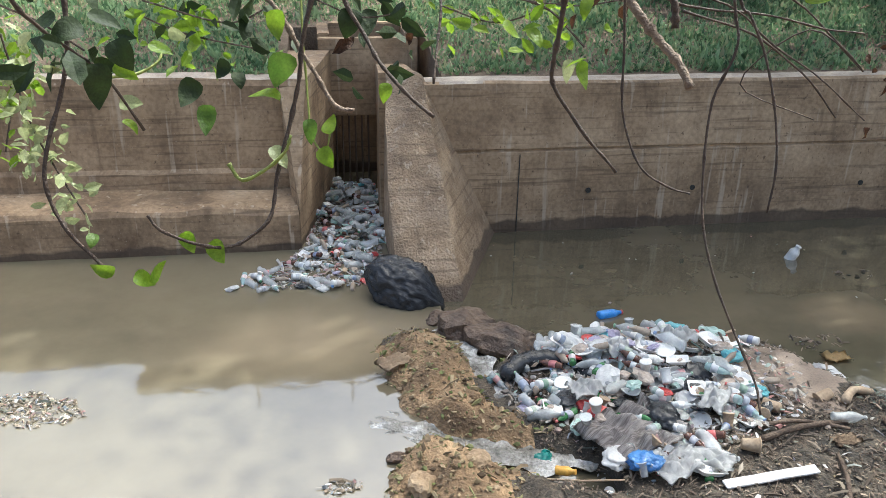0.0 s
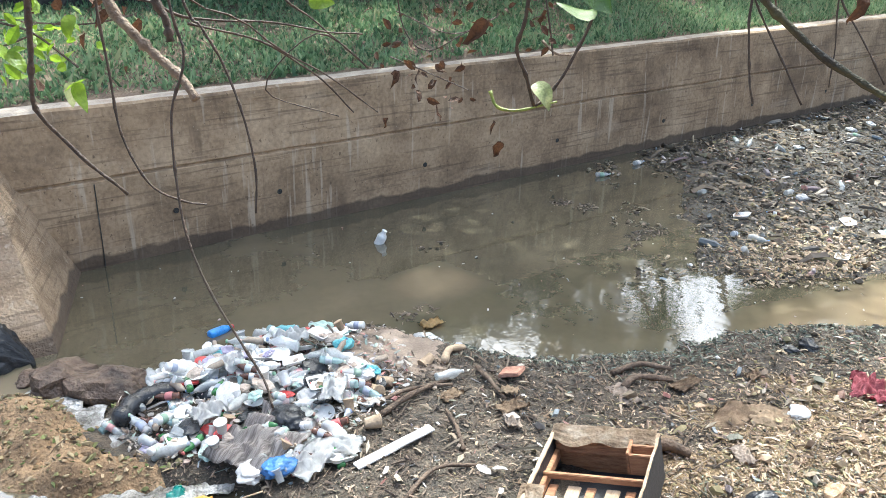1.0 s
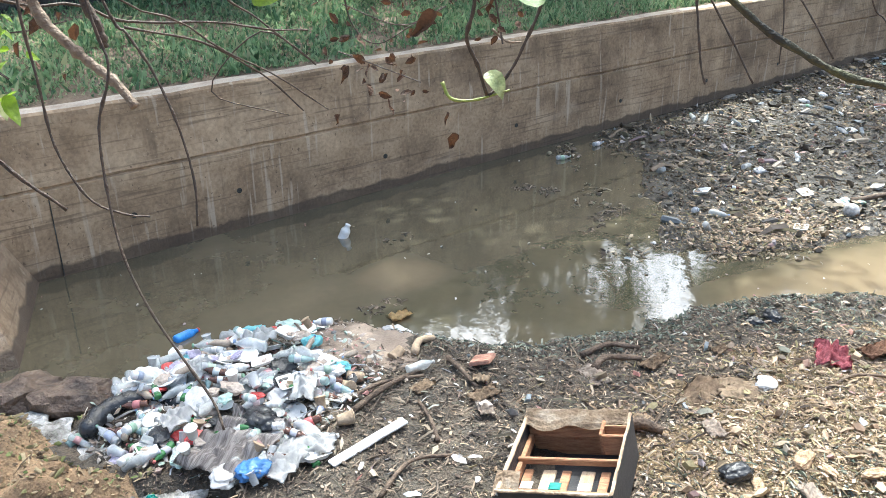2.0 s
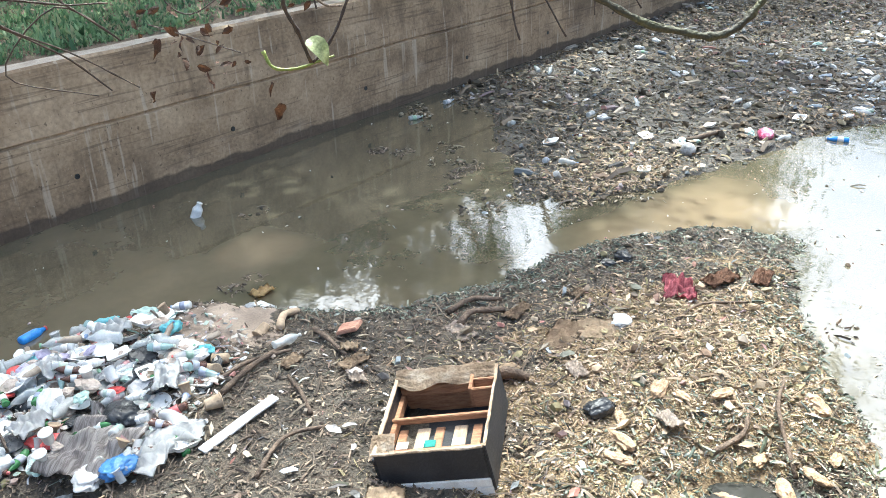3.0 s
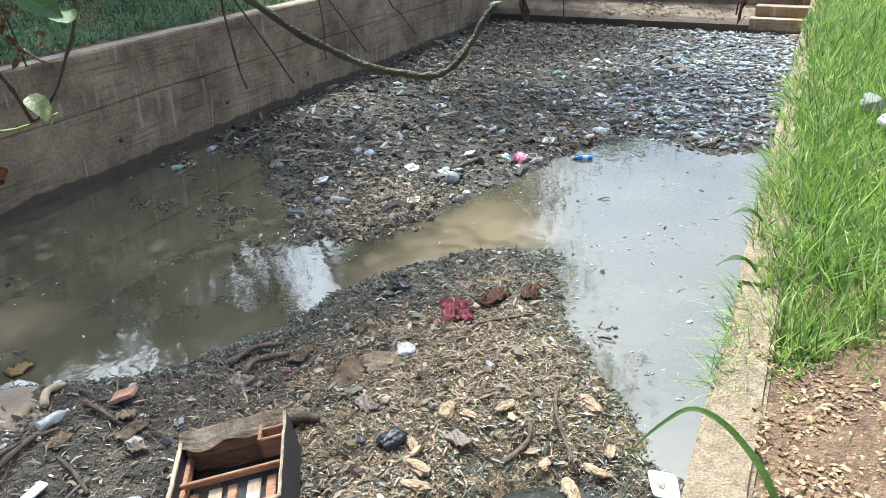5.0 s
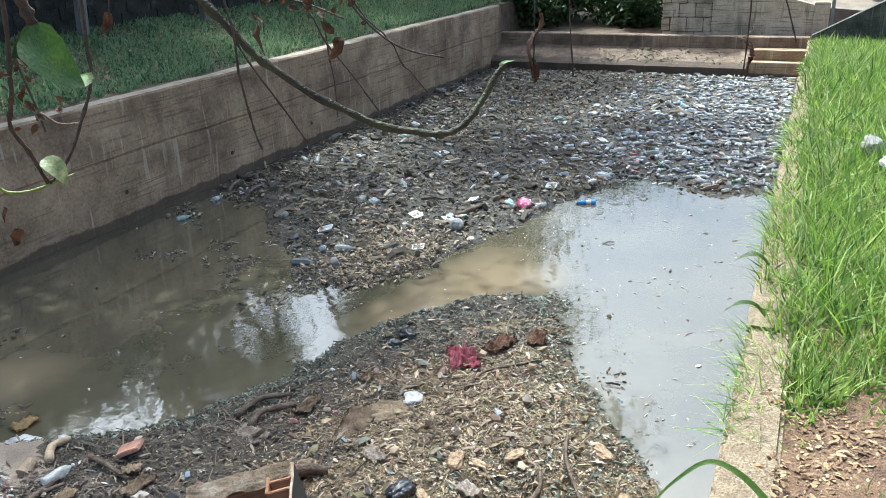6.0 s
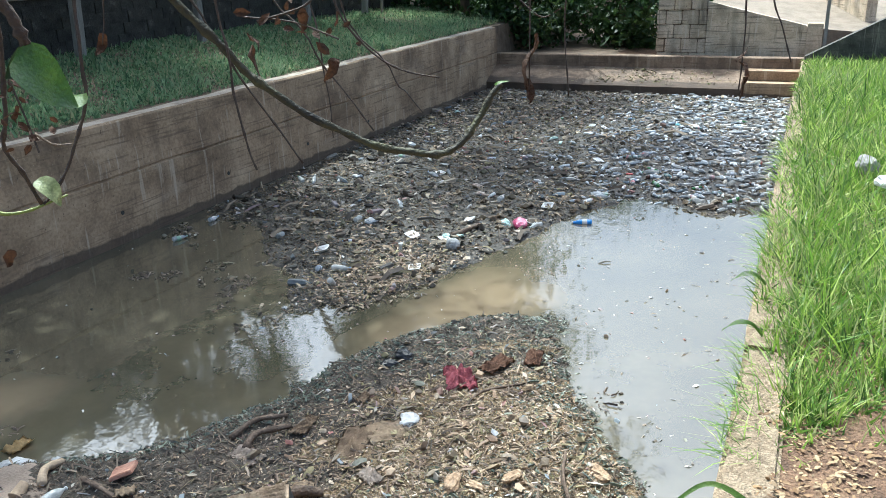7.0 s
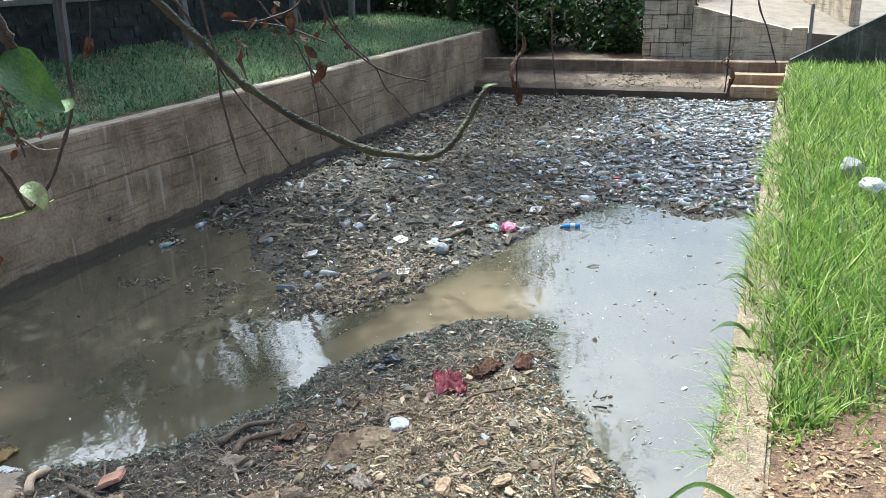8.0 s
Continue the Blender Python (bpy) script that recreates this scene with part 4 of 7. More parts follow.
def tree(name, base, top, crown, radius, leaves, size, seed, label, r0=0.16, squash=0.75, holes=0.0):
    """A leaning tapered trunk, limbs to clumps, and a ragged crown of small leaves round the limb ends."""
    r = np.random.default_rng(seed)
    t = holder(name, Matrix.Translation(base))
    tagged(t, label, "tree")
    b = Vector(base)
    top, crown = Vector(top) - b, Vector(crown) - b
    bm = bmesh.new()
    mid = top * 0.5 + Vector((r.normal(0, 0.25), r.normal(0, 0.25), 0))
    tube(bm, spline([(0, 0, -0.3), mid * 0.4, mid, top]), list(np.linspace(r0, r0 * 0.55, 13)), 9)
    part("trunk", bm, BARK, t)
    ends = []
    for i in range(16):
        d = r.normal(0, 1, 3)
        d /= np.linalg.norm(d)
        e = crown + Vector(d * radius * r.uniform(0.45, 1.0) * np.array((1, 1, squash)))
        m = top.lerp(e, 0.5) + Vector(r.normal(0, 0.25, 3))
        bm = tube(bmesh.new(), spline([top, m, e], 3), list(np.linspace(r0 * 0.42, 0.015, 7)), 6)
        part("limb", bm, BARK, t)
        ends.append(e)
    E = np.array([tuple(e) for e in ends])
    c = E[r.integers(0, len(E), leaves)] + r.normal(0, radius * 0.23, (leaves, 3)) * np.array((1, 1, 0.7))
    s = size * r.uniform(0.6, 1.4, leaves)
    scatter("crown", [LEAFLET], np.zeros(leaves, int), c, r.uniform(-1.2, 1.2, (leaves, 3)) + np.stack([0 * s, 0 * s, r.uniform(0, 6.28, leaves)], 1), np.stack([s, s, s], 1), FOLIAGE, "ragged green crown", "", t)
    return t


# Added trees out of view; crowns sit where their shade or mirror image is wanted.
tree("tree", (7.4, 14.6, 2), (6.9, 12.5, 6.2), (5.9, 9.6, 9.0), 3.9, 24000, 0.17, 1, "great unseen tree added to shade the canal", 0.26)
tree("tree", (11.2, 14.8, 2), (10.9, 13.0, 6.0), (10.4, 10.8, 9.0), 2.6, 13000, 0.17, 12, "unseen tree added to shade the canal by the far wall")
tree("tree", (16.5, 14.9, 2), (16.3, 12.0, 7.0), (15.9, 7.2, 10.0), 2.9, 15000, 0.17, 2, "tall unseen tree added to shade the floating mat")
tree("tree", (12.8, 15.6, 2), (12.8, 15.0, 5.5), (12.7, 15.5, 13.0), 2.6, 10000, 0.17, 3, "unseen tree with a ragged crown, added behind the far bank")
tree("tree", (15.6, 16.2, 2), (15.8, 15.6, 5.5), (16.0, 15.0, 8.0), 2.2, 4600, 0.17, 5, "unseen tree with a ragged crown, added behind the far bank")
tree("tree", (-0.4, 15.2, 2), (-0.2, 13.8, 6.5), (0.2, 12.2, 9.2), 2.25, 14000, 0.17, 4, "unseen tree added to shade the pond wall")
tree("tree", (17.6, 16.5, 2), (18.0, 15.6, 8.0), (17.8, 15.9, 14.0), 2.6, 10000, 0.17, 15, "tall unseen tree with a high crown, added to shade the far bank")
tree("tree", (23.5, 11.0, 1.8), (22.2, 10.6, 5.5), (20.9, 10.1, 7.4), 3.2, 16000, 0.18, 9, "tall tree leaning over the weir")
tree("tree", (22.6, 14.8, 1.9), (22.0, 14.2, 6.0), (21.2, 13.3, 8.6), 1.5, 9000, 0.17, 17, "tree with a small dense crown beyond the wall")
tree("tree", (-3.5, -2.5, 1.5), (-2.9, -0.6, 5.6), (-2.3, 0.6, 7.6), 2.2, 9000, 0.16, 6, "overhanging tree whose twigs trail over the canal", 0.2)
for i, (bx, by, bz) in enumerate(((4.0, 15.0, 4.9), (7.5, 15.3, 5.0), (10.6, 15.2, 5.0), (13.8, 15.4, 4.6), (17.0, 15.4, 5.0))):
    tree("tree", (bx, by, 2), (bx + 0.2, by, 3.4), (bx, by - 0.3, bz), 2.0, 9000, 0.17, 40 + i, "low spreading tree behind the block wall", 0.1)
for i, (bx, by, bz, br) in enumerate(((24.5, 6.0, 2.0, 1.6), (25.5, 8.3, 2.4, 1.9), (23.8, 9.6, 2.2, 1.5), (27.5, 5.6, 3.0, 2.2), (28, 10.5, 4.0, 2.6), (24.0, 11.4, 2.6, 1.6), (31, 7.5, 5, 3.0), (27, 13.6, 3.6, 2.2), (31, 13.0, 4.6, 2.8), (24.8, 14.2, 3.4, 1.8))):
    tree("bush", (bx, by, 0.7 if by < 9.3 else 1.8), (bx, by, bz * 0.6), (bx, by, bz), br, 4200, 0.2, 20 + i, "dense dark green bush beyond the weir", 0.06, 1.0)

# ---- house behind the far bank, seen mirrored in the pond ----
house = tagged(holder("house", pose(-2.5, 17.5, 1.9)), "tan plastered flat-roofed house behind the far bank", "house")
HOUSE = mat("tan_plaster", [(0.3, 0.23, 0.15), (0.42, 0.34, 0.24)], 2, 30, 0.9, 0.3)
slab("wall", (-3.4, 0, -0.3), (3.6, 5, 5.0), HOUSE, house, 0.02, 0)
slab("roof", (-3.7, -0.35, 5.004), (3.9, 5.3, 5.2), RAMP, house, 0.02, 0)
for wx in (-2.4, 0.0, 2.2):
    for wz in (0.6, 3.1):
        win = slab("window", (wx, -0.04, wz), (wx + 0.9, -0.004, wz + 1.1), POSTM, house, 0.01, 0)
        part("pane", box(bmesh.new(), (wx + 0.07, -0.052, wz + 0.07), (wx + 0.83, -0.044, wz + 1.03)), DARKWALL, win)
for wx in (-1.2, 1.0, 3.0):
    part("pole", tube(bmesh.new(), [(wx, 0.3, 5.2), (wx, 0.3, 6.1)], [0.03, 0.02], 6), BARK, house)

# ---- block wall and posts on the far bank ----
bw = holder("block_wall", pose(0, 13.5, 1.9))
tagged(bw, "blackened old block wall behind the far bank", "wall", kind="structure")
slab("core", (-6, 0.03, -0.5), (24, 0.22, 1.12), DARKWALL, bw, 0, 0)
for r in range(5):
    for k in range(58):
        x0 = 4.5 + k * 0.335 + (0.165 if r % 2 else 0)
        bm = None
        ob = new("block", bpy.data.meshes["wall_block"]) if "wall_block" in bpy.data.meshes else None
        if ob is None:
            bm = rough_up(box(bmesh.new(), (-0.1665, -0.02, -0.1065), (0.1665, 0.05, 0.1065), 0.005), 0.008, 5.0, 2)
            ob = part("block", bm, DARKWALL)
            ob.data.name = "wall_block"
        ob.parent = bw
        ob.location = (x0, 0.012 * math.sin(k * 3.7 + r), -0.02 + r * 0.215)
slab("coping", (-6, -0.04, 1.06), (24, 0.26, 1.15), POSTM, bw, 0.01, 0.008)
for px, lean in ((9.6, 3), (13.0, -4), (17.2, 2), (20.3, 5)):
    p = slab("post", (-0.09, -0.07, -0.5), (0.09, 0.07, 1.7), POSTM, None, 0.012, 0.008, int(px))
    p.matrix_basis = pose(px, 12.9, 1.75, 0, lean, 0)
    tagged(p, "weathered grey concrete fence post standing before the block wall", "post", "fence posts")
    p.name = "fence_post"
p = slab("leaning_plank", (-0.07, -0.02, 0), (0.07, 0.02, 1.0), POSTM, None, 0.006, 0.004)
p.matrix_basis = pose(21.4, 12.9, 1.85, 15, -28, 0)
tagged(p, "grey weathered plank leaning on the block wall", "plank")


# ---- rubbish, thing by thing ----
PET = mat("clear_plastic", [(0.62, 0.66, 0.67), (0.75, 0.78, 0.78), (0.56, 0.58, 0.56)], 9, 60, 0.22, 0.3, alpha=0.42, depth=0.006, fine_mix=0.2)
PET_GREY = mat("clouded_plastic", [(0.5, 0.52, 0.5), (0.66, 0.68, 0.66)], 9, 60, 0.3, 0.3, alpha=0.55, depth=0.006, fine_mix=0.3)
PET_AQUA = mat("aqua_plastic", [(0.35, 0.55, 0.55), (0.5, 0.68, 0.66)], 9, 60, 0.22, 0.3, alpha=0.5, depth=0.006, fine_mix=0.2)
PET_GREEN = mat("green_plastic", [(0.04, 0.16, 0.05), (0.1, 0.28, 0.1)], 9, 60, 0.2, 0.3, alpha=0.85, depth=0.006, fine_mix=0.2)
PET_BROWN = mat("dirty_brown_plastic", [(0.07, 0.03, 0.02), (0.17, 0.08, 0.055)], 9, 60, 0.25, 0.3, alpha=0.9, depth=0.006, fine_mix=0.3)
PET_TAN = mat("silt_coated_plastic", [(0.28, 0.22, 0.16), (0.42, 0.35, 0.27)], 9, 60, 0.5, 0.3, depth=0.006)
WHITE = mat("white_plastic", [(0.62, 0.61, 0.57), (0.8, 0.8, 0.78)], 10, 70, 0.4, 0.2, depth=0.005, fine_mix=0.18)
FOAMED = mat("dirty_polystyrene", [(0.6, 0.58, 0.53), (0.8, 0.79, 0.76), (0.83, 0.82, 0.8)], 8, 120, 0.7, 0.3, depth=0.004, fine_mix=0.2)
BLACKP = mat("black_plastic", [(0.012, 0.013, 0.015), (0.04, 0.042, 0.045)], 12, 60, 0.3, 0.5, depth=0.01)
BAG_WHITE = mat("white_film", [(0.62, 0.62, 0.61), (0.8, 0.8, 0.79)], 14, 60, 0.35, 0.2, leafy=0.3, depth=0.006, fine_mix=0.2)
BAG_BLUE = mat("blue_film", [(0.03, 0.12, 0.36), (0.1, 0.26, 0.52)], 14, 60, 0.35, 0.6, depth=0.01, fine_mix=0.2)
BAG_TEAL = mat("turquoise_film", [(0.1, 0.45, 0.5), (0.3, 0.62, 0.65)], 14, 60, 0.35, 0.6, leafy=0.2, depth=0.01, fine_mix=0.2)
BAG_MINT = mat("mint_film", [(0.42, 0.6, 0.52), (0.6, 0.74, 0.68)], 14, 60, 0.35, 0.6, leafy=0.2, depth=0.01, fine_mix=0.2)
BAG_LILAC = mat("lilac_film", [(0.4, 0.36, 0.52), (0.6, 0.55, 0.66)], 14, 60, 0.4, 0.6, leafy=0.2, depth=0.01, fine_mix=0.2)
BAG_TAN = mat("mud_stained_sheet", [(0.26, 0.2, 0.15), (0.46, 0.38, 0.31), (0.58, 0.51, 0.44)], 8, 60, 0.7, 0.6, depth=0.01)
SACKING = mat("muddy_sacking", [(0.12, 0.08, 0.05), (0.26, 0.185, 0.12), (0.4, 0.3, 0.2)], 8, 90, 0.9, 0.7, depth=0.01)
RED = mat("red_plastic", [(0.4, 0.03, 0.03), (0.6, 0.08, 0.07)], 12, 60, 0.4, 0.2, depth=0.005)
BLUE = mat("blue_plastic", [(0.03, 0.2, 0.6), (0.06, 0.3, 0.72)], 12, 60, 0.3, 0.1, depth=0.005)
YELLOW = mat("orange_plastic", [(0.6, 0.3, 0.04), (0.7, 0.42, 0.08)], 12, 60, 0.4, 0.2, depth=0.005)
TEAL = mat("teal_plastic", [(0.01, 0.14, 0.12), (0.03, 0.24, 0.2)], 12, 60, 0.3, 0.2, depth=0.005)
LABELM = mat("wrapper_labels", [(0.42, 0.08, 0.08), (0.72, 0.72, 0.7), (0.55, 0.58, 0.6), (0.22, 0.27, 0.42), (0.7, 0.66, 0.6), (0.2, 0.36, 0.24), (0.65, 0.66, 0.66), (0.48, 0.14, 0.15)], 30, 60, 0.4, 0, each=True, fine_mix=0.4)
CAPM = mat("screw_caps", [(0.5, 0.07, 0.06), (0.72, 0.72, 0.7), (0.1, 0.22, 0.45), (0.65, 0.65, 0.63), (0.12, 0.33, 0.16), (0.7, 0.7, 0.68)], 30, 60, 0.4, 0, each=True, fine_mix=0.2)
PINKCLOTH = mat("crimson_cloth", [(0.34, 0.07, 0.09), (0.5, 0.17, 0.2)], 18, 120, 0.9, 0.5)
RUSTCLOTH = mat("rust_cloth", [(0.12, 0.06, 0.035), (0.24, 0.13, 0.08)], 18, 120, 0.9, 0.5)
STRIPED = mat("striped_cloth", [(0.16, 0.14, 0.14), (0.55, 0.51, 0.48), (0.24, 0.21, 0.2), (0.64, 0.6, 0.57)], 5, 80, 0.85, 0.4, (1.0, 9.0, 1.0), fine_mix=0.25)
BLACKWOOD = mat("black_vinyl", [(0.012, 0.013, 0.016), (0.035, 0.037, 0.042)], 5, 60, 0.55, 0.25)
WOOD = mat("reddish_wood", [(0.2, 0.085, 0.04), (0.36, 0.18, 0.09), (0.44, 0.25, 0.13)], 9, 50, 0.65, 0.3, (1, 6, 6))
PINE = mat("pale_wood", [(0.42, 0.3, 0.19), (0.58, 0.45, 0.31)], 9, 50, 0.7, 0.3, (6, 1, 6))
PAPER = mat("torn_paper_lining", [(0.2, 0.135, 0.08), (0.38, 0.29, 0.2), (0.56, 0.49, 0.4)], 9, 60, 0.85, 0.5)
BRICK = mat("red_brick", [(0.3, 0.15, 0.1), (0.42, 0.23, 0.16), (0.36, 0.27, 0.2)], 10, 60, 0.9, 0.5)
COB = mat("pale_husk", [(0.2, 0.13, 0.07), (0.4, 0.28, 0.17), (0.52, 0.4, 0.27)], 20, 90, 0.8, 0.5)
TAN = mat("tan_carton", [(0.34, 0.25, 0.16), (0.48, 0.37, 0.25)], 12, 60, 0.8, 0.3)
DEADWOOD = mat("sodden_wood", [(0.05, 0.035, 0.025), (0.13, 0.09, 0.06), (0.2, 0.15, 0.11)], 10, 60, 0.8, 0.7, (1, 1, 1))


def bottle(length, r, body, dent, seed, neck=0.32, labelled=True, name="plastic_bottle", text="", cap=CAPM, ribs=True):
    """A drinks bottle lying along its own z: ribbed body, screw cap, wrapper."""
    h = holder(name)
    L = length
    prof = [(r * 0.75, 0), (r * 0.98, 0.03 * L)]
    for i in range(6):
        z = (0.06 + 0.085 * i) * L
        prof += [(r, z), (r * (0.93 if ribs else 1.0), z + 0.042 * L)]
    prof += [(r, 0.58 * L), (r * 0.86, 0.68 * L), (r * 0.55, 0.8 * L), (r * neck, 0.88 * L), (r * neck, 0.935 * L)]
    bm = lathe(bmesh.new(), prof, 12)
    crush = lambda v: v + noise.noise_vector(v * (9.0 / max(r * 20, 0.5)) + Vector((seed * 3.7, 0, seed))) * dent * r
    for v in bm.verts:
        v.co = crush(v.co)
    part("body", bm, body, h, smooth=True)
    bm = lathe(bmesh.new(), [(r * neck * 1.22, 0.93 * L), (r * neck * 1.25, 0.985 * L), (r * neck * 1.0, L)], 10)
    for v in bm.verts:
        v.co += noise.noise_vector(Vector((seed * 3.7, 0, seed)) + Vector((0, 0, L)) * 3) * dent * r * 0.3
    part("cap", bm, cap, h)
    if labelled:
        bm = lathe(bmesh.new(), [(r * 1.03, 0.24 * L), (r * 1.035, 0.3 * L), (r * 1.02, 0.4 * L), (r * 1.03, 0.5 * L)], 12)
        for v in bm.verts:
            v.co = crush(v.co)
        part("wrapper", bm, LABELM, h, smooth=True)
    return tagged(h, text, "bottle")


def tray(w, d, hgt, seed, text="white polystyrene food tray", m=FOAMED):
    """A shallow foam tray with a flared rim and a dished floor."""
    h = holder("food_tray")
    bm = bmesh.new()
    rings = []
    for s, z in ((0.78, 0.0), (0.8, 0.004), (0.97, hgt), (1.06, hgt), (1.06, hgt + 0.004), (0.95, hgt + 0.005), (0.77, 0.009), (0.7, 0.008)):
        ring = []
        for k in range(20):
            a = 2 * math.pi * (k + 0.5) / 20
            p = 0.32
            cx, sy = math.copysign(abs(math.cos(a)) ** p, math.cos(a)), math.copysign(abs(math.sin(a)) ** p, math.sin(a))
            ring.append(bm.verts.new((cx * w / 2 * s, sy * d / 2 * s, z)))
        rings.append(ring)
    for a, b in zip(rings, rings[1:]):
        for k in range(20):
            bm.faces.new((a[k], a[(k + 1) % 20], b[(k + 1) % 20], b[k]))
    bm.faces.new(rings[0][::-1]), bm.faces.new(rings[-1])
    for v in bm.verts:
        v.co += noise.noise_vector(v.co * 9 + Vector((seed, 0, 0))) * 0.008
    part("shell", bm, m, h, smooth=True)
    bm = lathe(bmesh.new(), [(0.02, 0.0), (0.03, 0.008), (0.015, 0.016)], 7)
    for v in bm.verts:
        v.co += Vector((w * 0.1, d * 0.05, 0.008)) + noise.noise_vector(v.co * 40) * 0.01
    part("food_scrap", bm, BAG_TAN, h)
    return tagged(h, text, "tray")


def cup(r, hgt, m, seed, text, name="plastic_cup"):
    """An open tapered cup with a rolled rim and a wall of real thickness."""
    bm = lathe(bmesh.new(), [(r * 0.7, 0), (r * 0.72, 0.004), (r * 0.95, hgt * 0.94), (r * 1.05, hgt * 0.96), (r * 1.05, hgt), (r * 0.94, hgt), (r * 0.68, 0.008)], 14)
    for v in bm.verts:
        v.co += noise.noise_vector(v.co * 14 + Vector((seed, 0, 0))) * r * 0.12
    h = holder(name)
    part("wall", bm, m, h, smooth=True)
    bm = lathe(bmesh.new(), [(r * 1.04, hgt * 0.93), (r * 1.1, hgt * 0.95), (r * 1.1, hgt * 0.99), (r * 1.0, hgt * 1.005)], 14)
    for v in bm.verts:
        v.co += noise.noise_vector(v.co * 14 + Vector((seed, 0, 0))) * r * 0.12
    part("rim", bm, m, h, smooth=True)
    return tagged(h, text, "cup")


def dish(r, m, seed, text, name="plastic_plate"):
    bm = lathe(bmesh.new(), [(r * 0.75, 0), (r * 0.8, 0.004), (r, 0.014), (r, 0.018), (r * 0.78, 0.009), (r * 0.3, 0.009)], 18)
    for v in bm.verts:
        v.co += noise.noise_vector(v.co * 10 + Vector((seed, 0, 0))) * r * 0.08
    ob = part(name, bm, m, smooth=True)
    return tagged(ob, text, "plate")


def crumple(name, size, m, seed, text, category="bag", folds=5.0, sub=3, sag=0.55):
    """A crumpled bag or sack: a lump with sharp folds and a flattened foot."""
    bm = bmesh.new()
    bmesh.ops.create_icosphere(bm, subdivisions=sub, radius=0.5)
    for v in bm.verts:
        d = v.co.normalized()
        q = d * 1.5 + Vector((seed * 5.1, seed * 1.7, 0))
        k = 1 + 0.35 * noise.noise(q) + 0.26 * abs(noise.noise(q * folds * 0.45)) - 0.2 * abs(noise.noise(q * folds)) - 0.12 * abs(noise.noise(Vector((q.x * 9, q.y * 2, q.z * 2))))
        v.co = Vector((d.x * size[0], d.y * size[1], max(-sag, d.z) * size[2])) * 0.5 * k
    ob = part(name, bm, m, smooth=sub > 3)
    return tagged(ob, text, category)


def cloth(name, w, d, m, seed, text, height=0.08, n=18, category="cloth"):
    """A dropped rag with folds and a thin hem."""
    bm = bmesh.new()
    g = [[None] * (n + 1) for _ in range(n + 1)]
    for i in range(n + 1):
        for j in range(n + 1):
            u, v = i / n - 0.5, j / n - 0.5
            p = Vector((u * 3 + seed, v * 3, seed * 2.0))
            e = noise.noise_vector(p * 0.8) * 0.1 + noise.noise_vector(p * 2.6) * 0.1
            edge = 1 - max(abs(u), abs(v)) * 1.2
            z = height * (0.25 + edge * 0.8) * (0.5 + abs(noise.noise(p * 1.3)) * 1.6) + 0.14 * height * math.sin(u * 22 + 4 * e.x + v * 9)
            g[i][j] = bm.verts.new(((u + e.x * 0.5) * w, (v + e.y * 0.5) * d, z))
    for i in range(n):
        for j in range(n):
            bm.faces.new((g[i][j], g[i + 1][j], g[i + 1][j + 1], g[i][j + 1]))
    r = bmesh.ops.solidify(bm, geom=list(bm.faces), thickness=0.004)
    ob = part(name, bm, m, smooth=True)
    return tagged(ob, text, category)


def stone(name, size, m, seed, text, category="rock", sub=3, jag=0.4):
    bm = bmesh.new()
    bmesh.ops.create_icosphere(bm, subdivisions=sub, radius=0.5)
    for v in bm.verts:
        d = v.co.normalized()
        q = d * 1.1 + Vector((seed * 4.3, seed, 0))
        k = 1 + jag * noise.noise(q) + jag * 0.5 * noise.noise(q * 2.7) + jag * 0.25 * noise.noise(q * 7)
        v.co = Vector((d.x * size[0], d.y * size[1], d.z * size[2])) * 0.5 * k
    ob = part(name, bm, m)
    return tagged(ob, text, category)


def log(name, pts, r, m, text, category="branch"):
    bm = bmesh.new()
    s = spline(pts, 4)
    tube(bm, s, [r * (1 - 0.35 * i / len(s)) * (1 + 0.12 * math.sin(i * 2.3)) for i in range(len(s))], 8)
    for v in bm.verts:
        v.co += noise.noise_vector(v.co * 20) * r * 0.25
    ob = part(name, bm, m, smooth=True)
    return tagged(ob, text, category)


def put(ob, x, y, z, rx=0, ry=0, rz=0):
    ob.matrix_basis = pose(x, y, z, rx, ry, rz)
    return ob


R = random.Random(11)


def pile_z(x, y):
    return float(bank_h(np.array([x]), np.array([y]))[0])


protos = [
    (bottle(0.25, 0.036, PET, 0.25, 1, text="clear plastic drinks bottle lying in the litter heap"), 9, 0.036),
    (bottle(0.28, 0.044, PET_GREY, 0.35, 2, text="clouded large plastic bottle, dented", labelled=False), 8, 0.044),
    (bottle(0.22, 0.033, PET_AQUA, 0.3, 3, text="pale aqua plastic water bottle"), 6, 0.033),
    (bottle(0.24, 0.034, PET_BROWN, 0.35, 4, text="brown-stained plastic soft drink bottle with wrapper"), 4, 0.034),
    (bottle(0.25, 0.034, PET_GREEN, 0.3, 5, text="green plastic soft drink bottle in the litter"), 3, 0.034),
    (bottle(0.2, 0.032, PET_TAN, 0.3, 6, text="silt-coated plastic bottle in the litter", labelled=False), 5, 0.032),
    (bottle(0.19, 0.04, WHITE, 0.1, 7, 0.4, True, text="white plastic milk bottle in the litter", ribs=False), 5, 0.04),
    (bottle(0.3, 0.048, PET, 0.6, 8, text="crushed clear plastic bottle in the litter", labelled=False), 6, 0.03),
]
